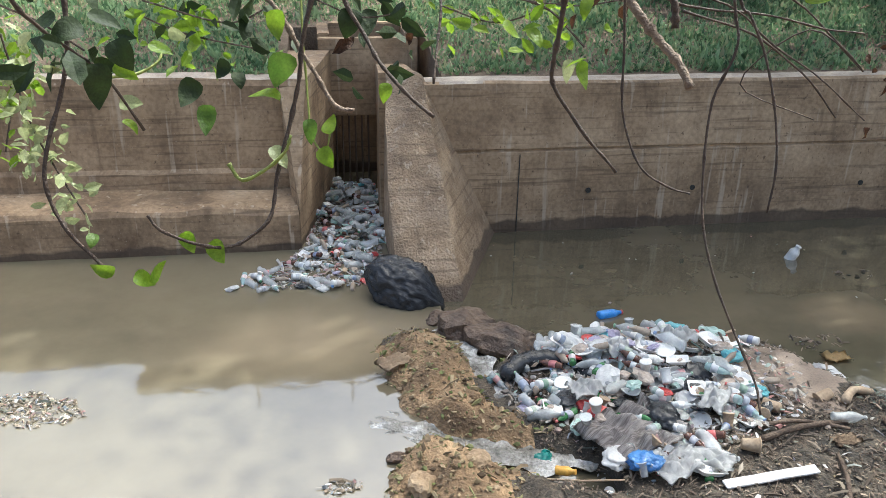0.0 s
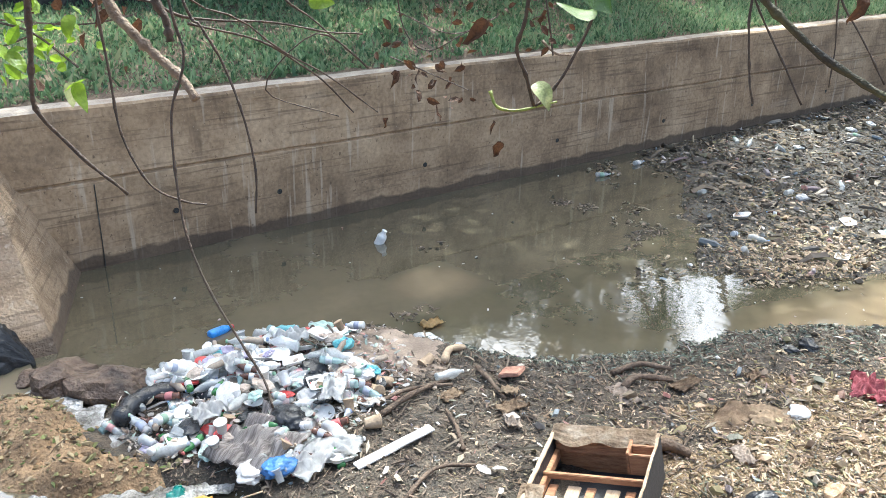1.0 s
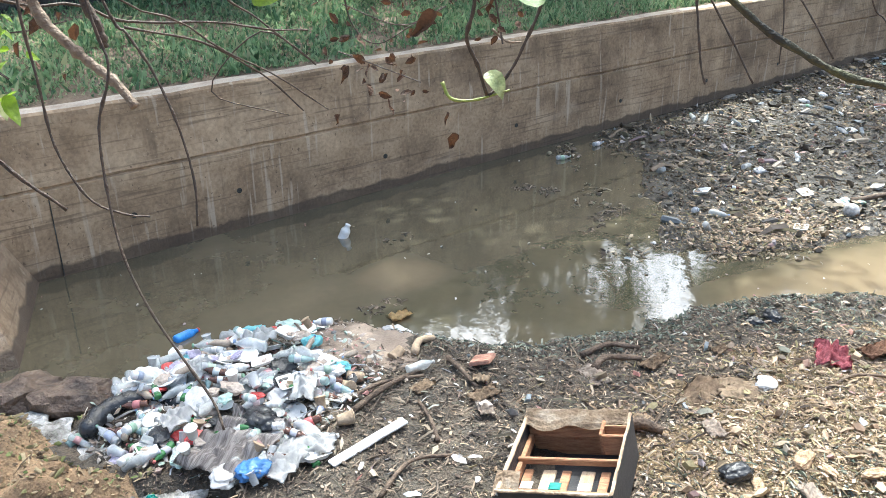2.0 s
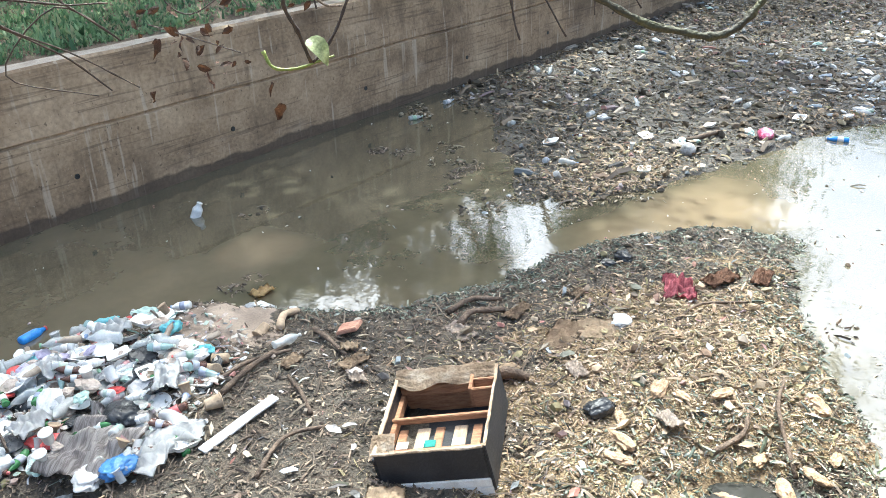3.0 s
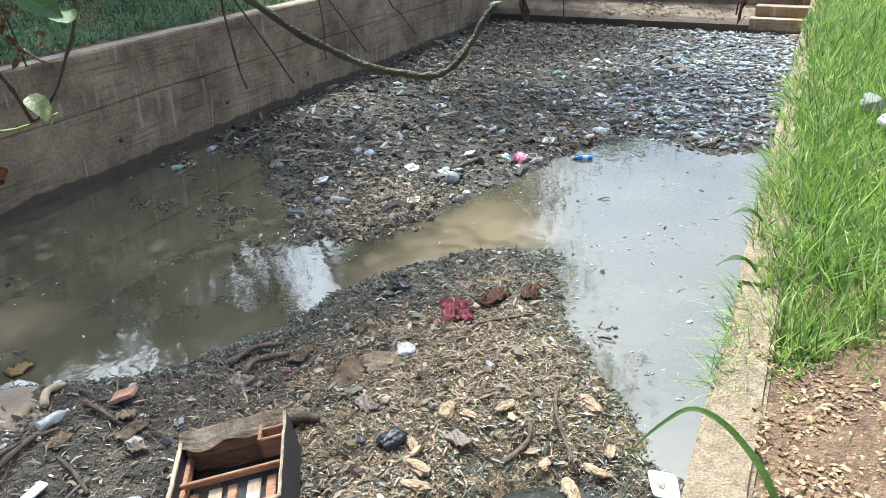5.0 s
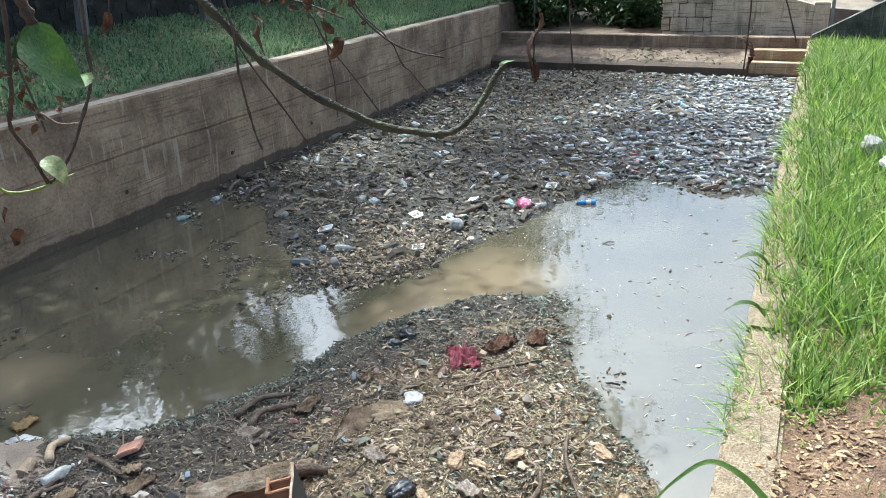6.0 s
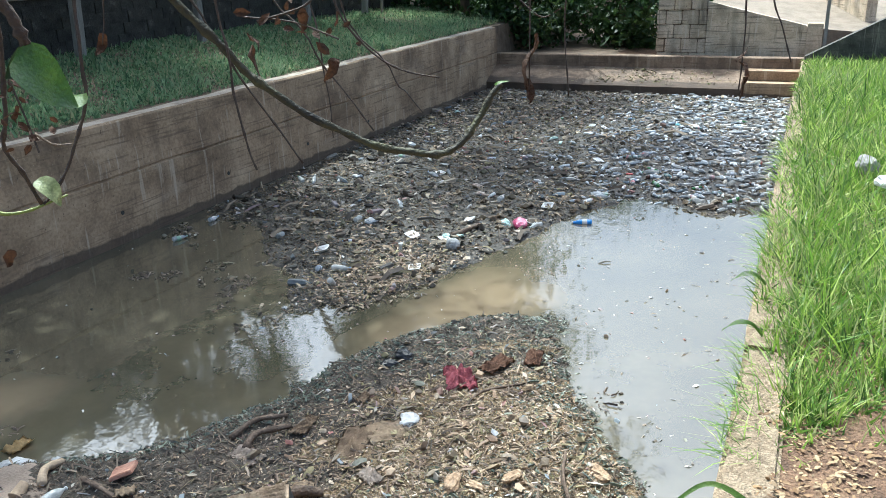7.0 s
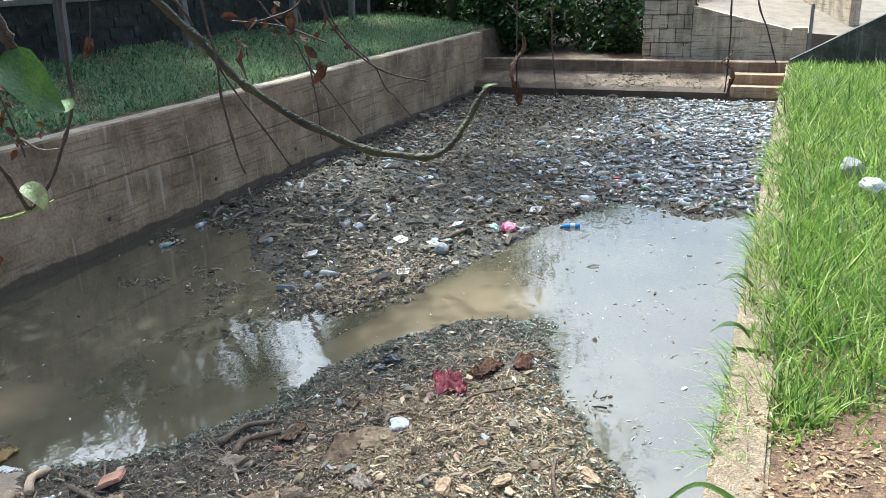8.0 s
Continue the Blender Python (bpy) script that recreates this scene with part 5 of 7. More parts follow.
flat = [
    (tray(0.2, 0.14, 0.03, 1), 11, 0.005), (tray(0.15, 0.13, 0.035, 2, "small square polystyrene tray with food scraps"), 4, 0.005),
    (cup(0.04, 0.1, WHITE, 1, "white plastic cup on its side"), 5, 0.03), (cup(0.042, 0.09, TAN, 2, "tan carton cup, muddy"), 3, 0.03), (cup(0.036, 0.1, PET, 3, "clear plastic cup in the litter"), 4, 0.03),
    (dish(0.085, WHITE, 1, "round white plastic plate in the litter"), 5, 0.005), (dish(0.1, PET_GREY, 2, "round clouded plastic plate in the litter"), 3, 0.005),
    (crumple("plastic_bag", (0.24, 0.17, 0.09), BAG_WHITE, 1, "crumpled white plastic bag in the litter"), 9, 0.02), (crumple("plastic_bag", (0.17, 0.13, 0.07), BAG_MINT, 2, "crumpled pale mint plastic bag"), 6, 0.02),
    (crumple("plastic_bag", (0.15, 0.12, 0.06), BAG_TEAL, 3, "crumpled turquoise plastic bag in the litter"), 2, 0.02), (crumple("plastic_bag", (0.2, 0.16, 0.07), BLACKP, 4, "crumpled black plastic bag in the litter"), 2, 0.015),
    (crumple("plastic_bag", (0.16, 0.12, 0.06), BAG_TAN, 5, "mud-stained crumpled plastic sheet"), 7, 0.02), (crumple("plastic_bag", (0.14, 0.12, 0.06), BAG_LILAC, 6, "crumpled lilac plastic bag in the litter"), 2, 0.02),
    (crumple("wrapper", (0.13, 0.1, 0.04), RED, 7, "crumpled red food wrapper in the litter", "wrapper"), 3, 0.02),
]
used = set()


def drop(protos_w, x, y, z, group, lying=True, scale=1.0):
    """Places the prototype itself the first time, a copy of it after that."""
    ob, _, lift = R.choices(protos_w, [p[1] for p in protos_w])[0]
    if lying:
        m = pose(x, y, z + lift, 90 + R.gauss(0, 14), R.uniform(0, 360), 0)
        m = Matrix.Translation((x, y, z + lift)) @ pose(0, 0, 0, 0, 0, R.uniform(0, 360)) @ pose(0, 0, 0, 90 + R.gauss(0, 12), 0, 0) @ pose(0, 0, 0, 0, 0, R.uniform(0, 360)) @ Matrix.Translation((0, 0, -0.12))
    else:
        tip = 70 if "cup" in ob.name else 14
        m = Matrix.Translation((x, y, z + lift)) @ pose(0, 0, 0, 0, 0, R.uniform(0, 360)) @ pose(0, 0, 0, R.gauss(0, tip), R.gauss(0, 10), 0)
    if ob in used:
        ob = copy_thing(ob, m)
    else:
        used.add(ob)
        ob.matrix_basis = m
    if scale != 1.0:
        ob.scale = [scale * R.uniform(0.78, 1.12)] * 3
    ob["group"] = group
    return ob


# heap of bottles and trays on the bank
made = 0
while made < 290:
    x, y = R.uniform(-0.95, 1.3), R.uniform(4.75, 6.75)
    u = math.hypot((x - 0.3) / 1.1, (y - 5.95) / 0.85)
    low = math.hypot((x + 0.05) / 0.5, (y - 4.95) / 0.25)
    if (u > 1 and low > 1) or (x < -0.2 and y < 5.35 and R.random() < 0.75) or (x > 0.55 and y < 5.25) or math.hypot((x - 1.32) / 0.36, (y - 5.88) / 0.4) < 1:
        continue
    dome = max(0.0, 1 - u * u)
    z = pile_z(x, y) + 0.005 + (0.02 + 0.13 * dome) * R.random()
    if R.random() < 0.5:
        drop(protos, x, y, z, "bottles in the heap", True, 0.82)
    else:
        drop(flat, x, y, z, "packaging in the heap", False, 0.95)
    made += 1
# jam of bottles in the culvert channel
made = 0
while made < 260:
    y = R.uniform(7.7, 10.4)
    half = 0.36 if y > 8.7 else 0.36 + (8.7 - y) * 0.55
    x = -1.72 - (0.35 * max(0, 8.8 - y)) + R.uniform(-half, half)
    if y < 8.6 and x > -1.5:
        continue
    z = 0.045 + 0.05 * max(0, (y - 8)) * R.random()
    if R.random() < 0.55:
        drop(protos, x, y, z, "bottles in the culvert", True, 0.74)
    else:
        drop(flat, x, y, z, "packaging in the culvert", False, 0.62)
    made += 1
strew("culvert_scraps", 2600, -2.6, -1.4, 7.8, 10.45, lambda x, y: (x > -2.2 - (y < 8.7) * (8.7 - y) * 0.7) & (x < -1.45 + 0.0 * y), lambda x, y: 0.05 + 0 * x, (5, 2, 2, 4, 0), 0.03, 0.08, PALE_LITTER, "mixed scraps among the bottles in the culvert", 0.0, 0.4)
strew("heap_scraps", 2600, -0.95, 1.35, 4.75, 6.75, lambda x, y: np.hypot((x - 0.3) / 1.1, (y - 5.9) / 0.88) < 1, lambda x, y: bank_h(x, y) + 0.06 * rng.random(len(x)), (6, 2, 2, 3, 0), 0.025, 0.08, PALE_LITTER, "torn packaging scraps between the bottles", 0.0, 0.4)

# larger pieces lying on the floating mat
made = 0
while made < 80:
    x, y = 5.4 + 11 * R.random() ** 1.3, R.uniform(1.6, 8.6)
    if x < float(mat_edge(y)) + 0.35:
        continue
    if R.random() < 0.4:
        drop(protos, x, y, 0.03, "bottles on the floating mat", True, 1.0)
    else:
        drop(flat, x, y, 0.035, "packaging on the floating mat", False, 0.95)
    made += 1

# nearest bottles of the jammed raft
made = 0
while made < 45:
    x, y = 9.6 + 3.4 * R.random() ** 1.2, R.uniform(1.25, 3.9)
    if x < float(mat_edge(y)) - 0.1 + 0.25 * R.random():
        continue
    drop(protos, x, y, 0.03, "bottles in the raft", True, 0.85)
    made += 1

# floating and single pieces
det = bottle(0.24, 0.042, BLUE, 0.05, 9, 0.4, False, "detergent_bottle", "blue plastic detergent bottle with a red cap floating", RED, False)
det.matrix_basis = Matrix.Translation((0.28, 7.06, 0.015)) @ pose(0, 0, 0, 0, 0, 102) @ pose(0, 0, 0, 90, 0, 0)
wb = bottle(0.19, 0.055, WHITE, 0.08, 10, 0.45, False, "white_canister", "white plastic canister floating upright in the water", WHITE, False)
put(wb, 2.59, 8.05, -0.03, 22, 8, 40)
b2 = bottle(0.27, 0.04, BLUE, 0.05, 12, 0.4, True, "detergent_bottle", "blue and white plastic bottle floating", WHITE, False)
b2.matrix_basis = Matrix.Translation((8.85, 3.4, 0.015)) @ pose(0, 0, 0, 0, 0, 200) @ pose(0, 0, 0, 90, 0, 0)
ob = bottle(0.13, 0.03, YELLOW, 0.1, 13, 0.5, False, "small_bottle", "orange plastic bottle on the mud", YELLOW, False)
ob.matrix_basis = Matrix.Translation((-0.68, 4.97, 0.14)) @ pose(0, 0, 0, 0, 0, 60) @ pose(0, 0, 0, 80, 0, 0)
for i, (bx, by, rz) in enumerate(((1.27, 5.2, 80), (6.36, 8.42, 70), (7.23, 8.51, 90))):
    b = copy_thing(protos[1 if i < 1 else 0][0], Matrix.Translation((bx, by, 0.03 if by > 7 else pile_z(bx, by) + 0.04)) @ pose(0, 0, 0, 0, 0, rz) @ pose(0, 0, 0, 90, 0, 0))
ball = stone("pouch", (0.3, 0.19, 0.15), mat("pink_film", [(0.36, 0.03, 0.1), (0.5, 0.1, 0.2), (0.7, 0.5, 0.55)], 9, 40, 0.4, 0.3), 3, "pink and white stuffed plastic pouch on the mat", "bag", 3, 0.15)
put(ball, 8.33, 4.25, 0.07, 0, 0, 20)
put(stone("ball", (0.18, 0.18, 0.17), mat("black_white_ball", [(0.03, 0.03, 0.03), (0.7, 0.7, 0.68)], 9, 30, 0.5, 0.2), 5, "dirty black and white ball on the mat", "ball", 3, 0.06), 7.2, 4.75, 0.09)

SACK = mat("shiny_black_film", [(0.02, 0.021, 0.024), (0.03, 0.032, 0.036)], 5, 18, 0.2, 0.4, (0.8, 7, 7), depth=0.02)


def filled_sack(length, width, height, text):
    """A half-filled refuse sack: a slumped lump whose film gathers in long folds towards its tied end."""
    bm = bmesh.new()
    bmesh.ops.create_icosphere(bm, subdivisions=5, radius=1)
    for v in bm.verts:
        d = v.co.normalized()
        turn = math.atan2(d.z, d.y)
        q = Vector((d.x * 1.4, math.cos(turn), math.sin(turn)))
        crease = abs(math.sin(turn * 5 + 3.0 * noise.noise(q * 1.9) + 1.6 * d.x)) * 0.6 + abs(math.sin(turn * 12 + 4 * noise.noise(q * 3.1))) * 0.4
        k = 0.92 + 0.22 * noise.noise(q * 1.2 + Vector((3, 1, 0))) + 0.3 * (crease - 0.5) * (0.7 + 0.5 * abs(d.x)) - 0.1 * abs(noise.noise(q * 6))
        taper = 1 - 0.45 * max(0.0, d.x) ** 2
        v.co = Vector((d.x * length * (0.95 + 0.1 * noise.noise(q * 2)), d.y * width * k * taper, max(-0.55, d.z) * height * k * taper)) * 0.5
    return tagged(part("refuse_sack", bm, SACK, smooth=True), text, "bag")


put(filled_sack(0.8, 0.46, 0.5, "shiny black refuse sack slumped against the wing wall"), -1.34, 7.52, 0.14, 0, 22, -24)
inner_tube = bmesh.new()
tube(inner_tube, spline([(-0.34, -0.1, 0), (-0.2, 0.06, 0.03), (0.0, 0.1, 0.04), (0.2, 0.05, 0.02), (0.36, -0.12, -0.02)], 6), [0.03] + [0.07 + 0.006 * math.sin(i * 1.9) for i in range(23)] + [0.03], 10)
put(tagged(part("inner_tube", inner_tube, BLACKP, None, smooth=True), "half-sunk black rubber inner tube beside the heap", "tyre"), -0.42, 6.1, 0.12, 0, 0, -8)
put(cloth("striped_rag", 0.62, 0.46, STRIPED, 2, "soaked grey and white striped rag lying in the heap", 0.13, 26), -0.1, 5.2, 0.15, 0, 0, 25)
for i, (x, y, m, s, t) in enumerate(((-0.16, 4.86, BAG_BLUE, (0.22, 0.16, 0.1), "crumpled blue plastic bag in the litter"), 
                                   (-0.3, 4.95, BAG_WHITE, (0.2, 0.17, 0.08), "crumpled white plastic bag in the litter"), (0.13, 5.3, BLACKP, (0.26, 0.22, 0.12), "bunched black plastic bag in the litter"), (0.75, 6.55, BAG_TEAL, (0.2, 0.13, 0.09), "bright turquoise plastic bag in the litter"),
                                   (0.95, 6.0, BAG_TEAL, (0.17, 0.14, 0.1), "bright blue-green plastic bag in the litter"), (-0.68, 5.22, TEAL, (0.15, 0.13, 0.1), "dark teal plastic tub lid, crumpled"), (1.78, 5.98, BAG_WHITE, (0.3, 0.14, 0.08), "white plastic bag at the water's edge"),
                                   (1.92, 5.78, BAG_WHITE, (0.16, 0.13, 0.07), "clear plastic bag at the water's edge"), (3.08, 3.4, BAG_WHITE, (0.2, 0.15, 0.07), "crumpled bluish white plastic bag"), (4.12, 3.94, BLACKP, (0.2, 0.14, 0.09), "crumpled black bag on the wet edge"),
                                   (3.95, 4.0, BLACKP, (0.15, 0.1, 0.06), "black rubber scrap on the wet edge"), (1.98, 2.95, BLACKP, (0.2, 0.13, 0.1), "knotted dark grey plastic bag"))):
    put(crumple("plastic_bag", s, m, 20 + i, t, sub=4), x, y, pile_z(x, y) + s[2] * 0.35 + (0.05 if x < 1.2 else 0), 0, 0, i * 47)
for x, y, w, d, sd, a in ((0.04, 4.82, 0.34, 0.2, 71, 20), (0.22, 4.86, 0.36, 0.16, 72, -35), (-0.34, 5.0, 0.2, 0.16, 73, 60), (-0.3, 5.62, 0.22, 0.18, 74, 10), (0.5, 5.35, 0.26, 0.16, 75, 50), (0.62, 6.2, 0.24, 0.18, 76, -20), (0.1, 6.1, 0.24, 0.16, 77, 80)):
    put(cloth("plastic_bag", w, d, BAG_WHITE, sd, "torn white plastic bag spread over the litter", 0.07, 16, "bag"), x, y, pile_z(x, y) + (0.04 if y < 5.1 else 0.13), 3, -4, a)
put(tray(0.21, 0.15, 0.035, 8, "white polystyrene food tray on the heap"), 0.83, 5.85, 0.17, -8, 4, -25)
put(tray(0.16, 0.15, 0.04, 9, "square white tray with scraps of food"), 0.3, 4.96, 0.15, 4, 5, 12)
put(cloth("yellow_wrapper", 0.2, 0.13, mat("yellow_film", [(0.4, 0.26, 0.1), (0.56, 0.4, 0.18)], 9, 40, 0.5, 0.5), 3, "faded yellow wrapper floating", 0.05, 10, "wrapper"), 1.95, 6.18, 0.0)
for i, (x, y) in enumerate(((0.82, 5.38), (0.52, 4.98), (0.9, 5.5), (0.98, 5.35), (1.45, 5.5))):
    put(cup(0.05, 0.11, TAN, 5 + i, "tan muddy carton cup on its side", "carton_cup"), x, y, pile_z(x, y) + 0.05, 80 + i * 9, 0, i * 70)

# white board
bm = box(bmesh.new(), (-0.3, -0.034, -0.008), (0.3, 0.034, 0.008), 0.003)
rough_up(bm, 0.003, 6, 1, 0.06)
put(tagged(part("white_board", bm, FOAMED), "narrow white painted board lying on the bank", "board"), 0.55, 4.66, 0.215, 3, -3, 3)


def broken_box():
    """An upturned furniture box: black panels, timber rails, torn lining, pale underside trim."""
    h = holder("broken_cabinet")
    w, d, z0, z1 = 0.33, 0.37, 0.0, 0.31
    P = lambda nm, lo, hi, m, lb="", bev=0.004: part(nm, box(bmesh.new(), lo, hi, bev), m, h, lb)
    P("side_panel", (w - 0.014, -d, z0), (w, d, z1), BLACKWOOD)
    P("side_panel", (-w, -d, z0 + 0.02), (-w + 0.014, d, z1 - 0.03), BLACKWOOD)
    P("front_panel", (-w + 0.016, -d, 0.09), (w - 0.016, -d + 0.014, z1), BLACKWOOD)
    P("front_trim", (-w + 0.02, -d - 0.006, 0.03), (w - 0.018, -d + 0.008, 0.088), FOAMED, "dirty white trim")
    P("corner_foot", (w - 0.2, -d - 0.006, -0.05), (w - 0.018, -d + 0.01, 0.028), FOAMED, "dirty white foot")
    P("back_panel", (-w + 0.016, d - 0.014, 0.0), (w - 0.016, d, z1), WOOD)
    P("bottom", (-w + 0.016, -d + 0.016, 0.0), (w - 0.016, d - 0.016, 0.012), BLACKWOOD)
    for k, y in enumerate((-d + 0.15, 0.03)):
        P("cross_rail", (-w + 0.016, y, 0.148 + 0.03 * k), (w - 0.016, y + 0.025, 0.19 + 0.03 * k), WOOD)
    P("back_rail", (-w + 0.016, d - 0.06, 0.17), (w - 0.016, d - 0.03, 0.24), WOOD)
    for k in range(5):
        x0 = -w + 0.05 + k * 0.115
        P("slat", (x0, -d + 0.03, 0.13), (x0 + (0.08 if k % 2 else 0.055), 0.03, 0.145), PINE if k % 2 else WOOD)
    for k in range(6):
        P("webbing", (-w + 0.06 + (k % 3) * 0.17, -d + 0.1 + (k // 3) * 0.12, 0.147), (-w + 0.13 + (k % 3) * 0.17, -d + 0.16 + (k // 3) * 0.12, 0.153), FOAMED if k % 2 else TEAL, bev=0.001)
    P("side_rail", (-w + 0.016, -0.1, 0.14), (-w + 0.045, d - 0.07, 0.2), WOOD)
    for nm, lo, hi in (("corner_frame", (w - 0.17, d - 0.2, 0.16), (w - 0.15, d - 0.03, 0.3)), ("corner_frame", (w - 0.15, d - 0.21, 0.16), (w - 0.016, d - 0.19, 0.3)), ("corner_frame", (w - 0.15, d - 0.12, 0.24), (w - 0.016, d - 0.1, 0.3))):
        P(nm, lo, hi, WOOD)
    for nm, lo, hi, m in (("rim", (w - 0.016, -d, z1 + 0.002), (w + 0.002, d, z1 + 0.009), PAPER), ("rim", (-w, -d - 0.003, z1 - 0.008), (w - 0.02, -d + 0.018, z1 + 0.006), PAPER), ("rim", (-w - 0.004, -d + 0.034, z1 - 0.026), (-w + 0.02, d, z1 - 0.01), PINE)):
        bm = box(bmesh.new(), lo, hi, 0.003)
        rough_up(bm, 0.006, 12, 3, 0.05)
        part(nm, bm, m, h)
    for nm, x0, x1, y0, y1, sd in (("torn_lining", -w, w - 0.02, d - 0.16, d + 0.02, 3), ("torn_lining", -w - 0.02, -w + 0.12, -d - 0.01, -d + 0.16, 8)):
        bm = bmesh.new()
        n = 14
        g = [[bm.verts.new((x0 + (x1 - x0) * i / n, y1 + (y0 - y1) * (j / n) * (0.45 + 0.55 * abs(math.sin(i * 0.5 + sd)) * (1 - i / n * 0.6)), z1 + 0.015 - 0.05 * (j / n) ** 1.5 + 0.016 * noise.noise(Vector((i * 0.5, j * 0.5, sd))))) for j in range(n + 1)] for i in range(n + 1)]
        for i in range(n):
            for j in range(n):
                bm.faces.new((g[i][j], g[i + 1][j], g[i + 1][j + 1], g[i][j + 1]))
        bmesh.ops.solidify(bm, geom=list(bm.faces), thickness=0.003)
        part(nm, bm, PAPER, h, "torn stained paper lining", True)
    return tagged(h, "broken black cabinet box lying open, timber rails showing", "cabinet")


put(broken_box(), 1.22, 3.53, 0.15, 3, -12, -60)

put(cloth("red_cloth", 0.36, 0.24, PINKCLOTH, 8, "faded crimson cloth lying on the litter", 0.1, 22), 3.85, 3.3, pile_z(3.85, 3.3) + 0.01, 0, 0, 30)
put(cloth("rag", 0.32, 0.16, RUSTCLOTH, 7, "rust-brown rag on the litter", 0.07, 14), 4.2, 3.1, pile_z(4.2, 3.1) + 0.01, 0, 0, -20)
put(cloth("rag", 0.28, 0.15, RUSTCLOTH, 9, "dark brown sodden rag on the litter", 0.06, 14), 4.45, 2.85, pile_z(4.4, 2.85) + 0.01, 0, 0, 10)
bm = box(bmesh.new(), (-0.1, -0.08, -0.016), (0.1, 0.08, 0.016), 0.006)
rough_up(bm, 0.006, 8, 2, 0.05)
put(tagged(part("broken_brick", bm, BRICK), "broken red brick on the wet bank", "brick"), 1.8, 4.96, 0.19, -16, 12, 30)
put(tray(0.19, 0.17, 0.035, 14, "square white polystyrene tray lying beside the coping"), 2.3, 1.33, 0.14, 12, -10, 20)
for i, (x, y, a) in enumerate(((2.45, 2.62, 60), (2.38, 2.75, 10), (2.62, 2.43, -20), (2.03, 2.84, 40), (1.85, 2.72, 70), (1.7, 2.66, 100), (1.62, 2.5, 20), (2.2, 1.85, 30), (2.4, 1.75, 80), (2.55, 1.7, 10), (3.0, 1.95, 60), (2.0, 2.1, 110), (2.3, 2.05, 0))):
    s = 0.09 + 0.05 * ((i * 5) % 3) / 2
    p = stone("husk", (s * 1.5, s * 0.7, s * 0.5), COB, i, "pale sodden husk lying on the litter", "husk", 3, 0.45)
    p["group"] = "pale husks"
    put(p, x, y, pile_z(x, y) + s * 0.22, 0, 0, a)
for i, (x, y, w) in enumerate(((1.5, 4.62, 0.24), (1.36, 4.45, 0.17), (1.62, 4.78, 0.14), (2.75, 4.1, 0.26), (2.28, 3.3, 0.18), (0.62, 3.5, 0.22), (3.3, 3.9, 0.16), (2.2, 2.6, 0.2), (2.0, 3.72, 0.28), (2.62, 3.62, 0.46), (2.3, 4.3, 0.26), (2.85, 3.48, 0.3), (1.25, 5.0, 0.2))):
    put(cloth("torn_sheet", w, w * (0.5 + 0.3 * (i % 3) / 2), (SACKING, BAG_TAN, TAN)[i % 3], 30 + i, "torn mud-stained sheet lying on the litter", 0.04, 12, "sheet"), x, y, pile_z(x, y) + 0.012, 4, 3, i * 61)
logs = [((1.9, 3.72), (1.96, 3.62), (2.02, 3.5), 0.045, "short muddy log on the litter"), ((2.35, 1.85), (2.7, 2.1), (3.1, 2.2), 0.016, "long dead stick on the litter"), ((1.66, 5.2), (1.6, 5.0), (1.55, 4.75), 0.022, "dead stick on the bank"),
        ((0.7, 5.05), (1.0, 5.12), (1.4, 5.2), 0.024, "dead branch on the bank"), ((0.75, 5.2), (1.05, 5.22), (1.35, 5.1), 0.018, "dead branch on the bank"), ((1.5, 5.4), (1.62, 5.5), (1.78, 5.52), 0.035, "broken bamboo piece on the bank"), ((2.45, 4.55), (2.7, 4.5), (2.85, 4.32), 0.025, "curved dead branch on the wet litter"), ((2.35, 4.35), (2.5, 4.36), (2.72, 4.2), 0.03, "curved dead branch on the wet litter"),
        ((0.9, 4.4), (1.0, 4.6), (1.1, 4.85), 0.016, "dead stick on the bank"), ((0.3, 4.2), (0.6, 4.3), (0.9, 4.2), 0.016, "dead stick on the bank"), ((3.4, 3.1), (3.7, 3.05), (4.0, 2.8), 0.014, "dead stick on the litter"), ((2.2, 2.3), (2.4, 2.2), (2.6, 2.25), 0.02, "sodden stick in the litter"), ((7.6, 4.95), (7.9, 4.8), (8.2, 4.75), 0.035, "dead branch on the mat"), ((-0.9, 5.15), (-0.6, 4.95), (-0.3, 4.8), 0.008, "thin pale cane on the earth dam")]
for i, (a, b, c, r, t) in enumerate(logs):
    pts = [(q[0], q[1], (pile_z(*q) if q[0] < 6 else 0.02) + r * 0.9 + (0.03 if k == 1 else 0)) for k, q in enumerate((a, b, c))]
    log("dead_branch", pts, r, DEADWOOD if i not in (5, 13) else TAN, t)

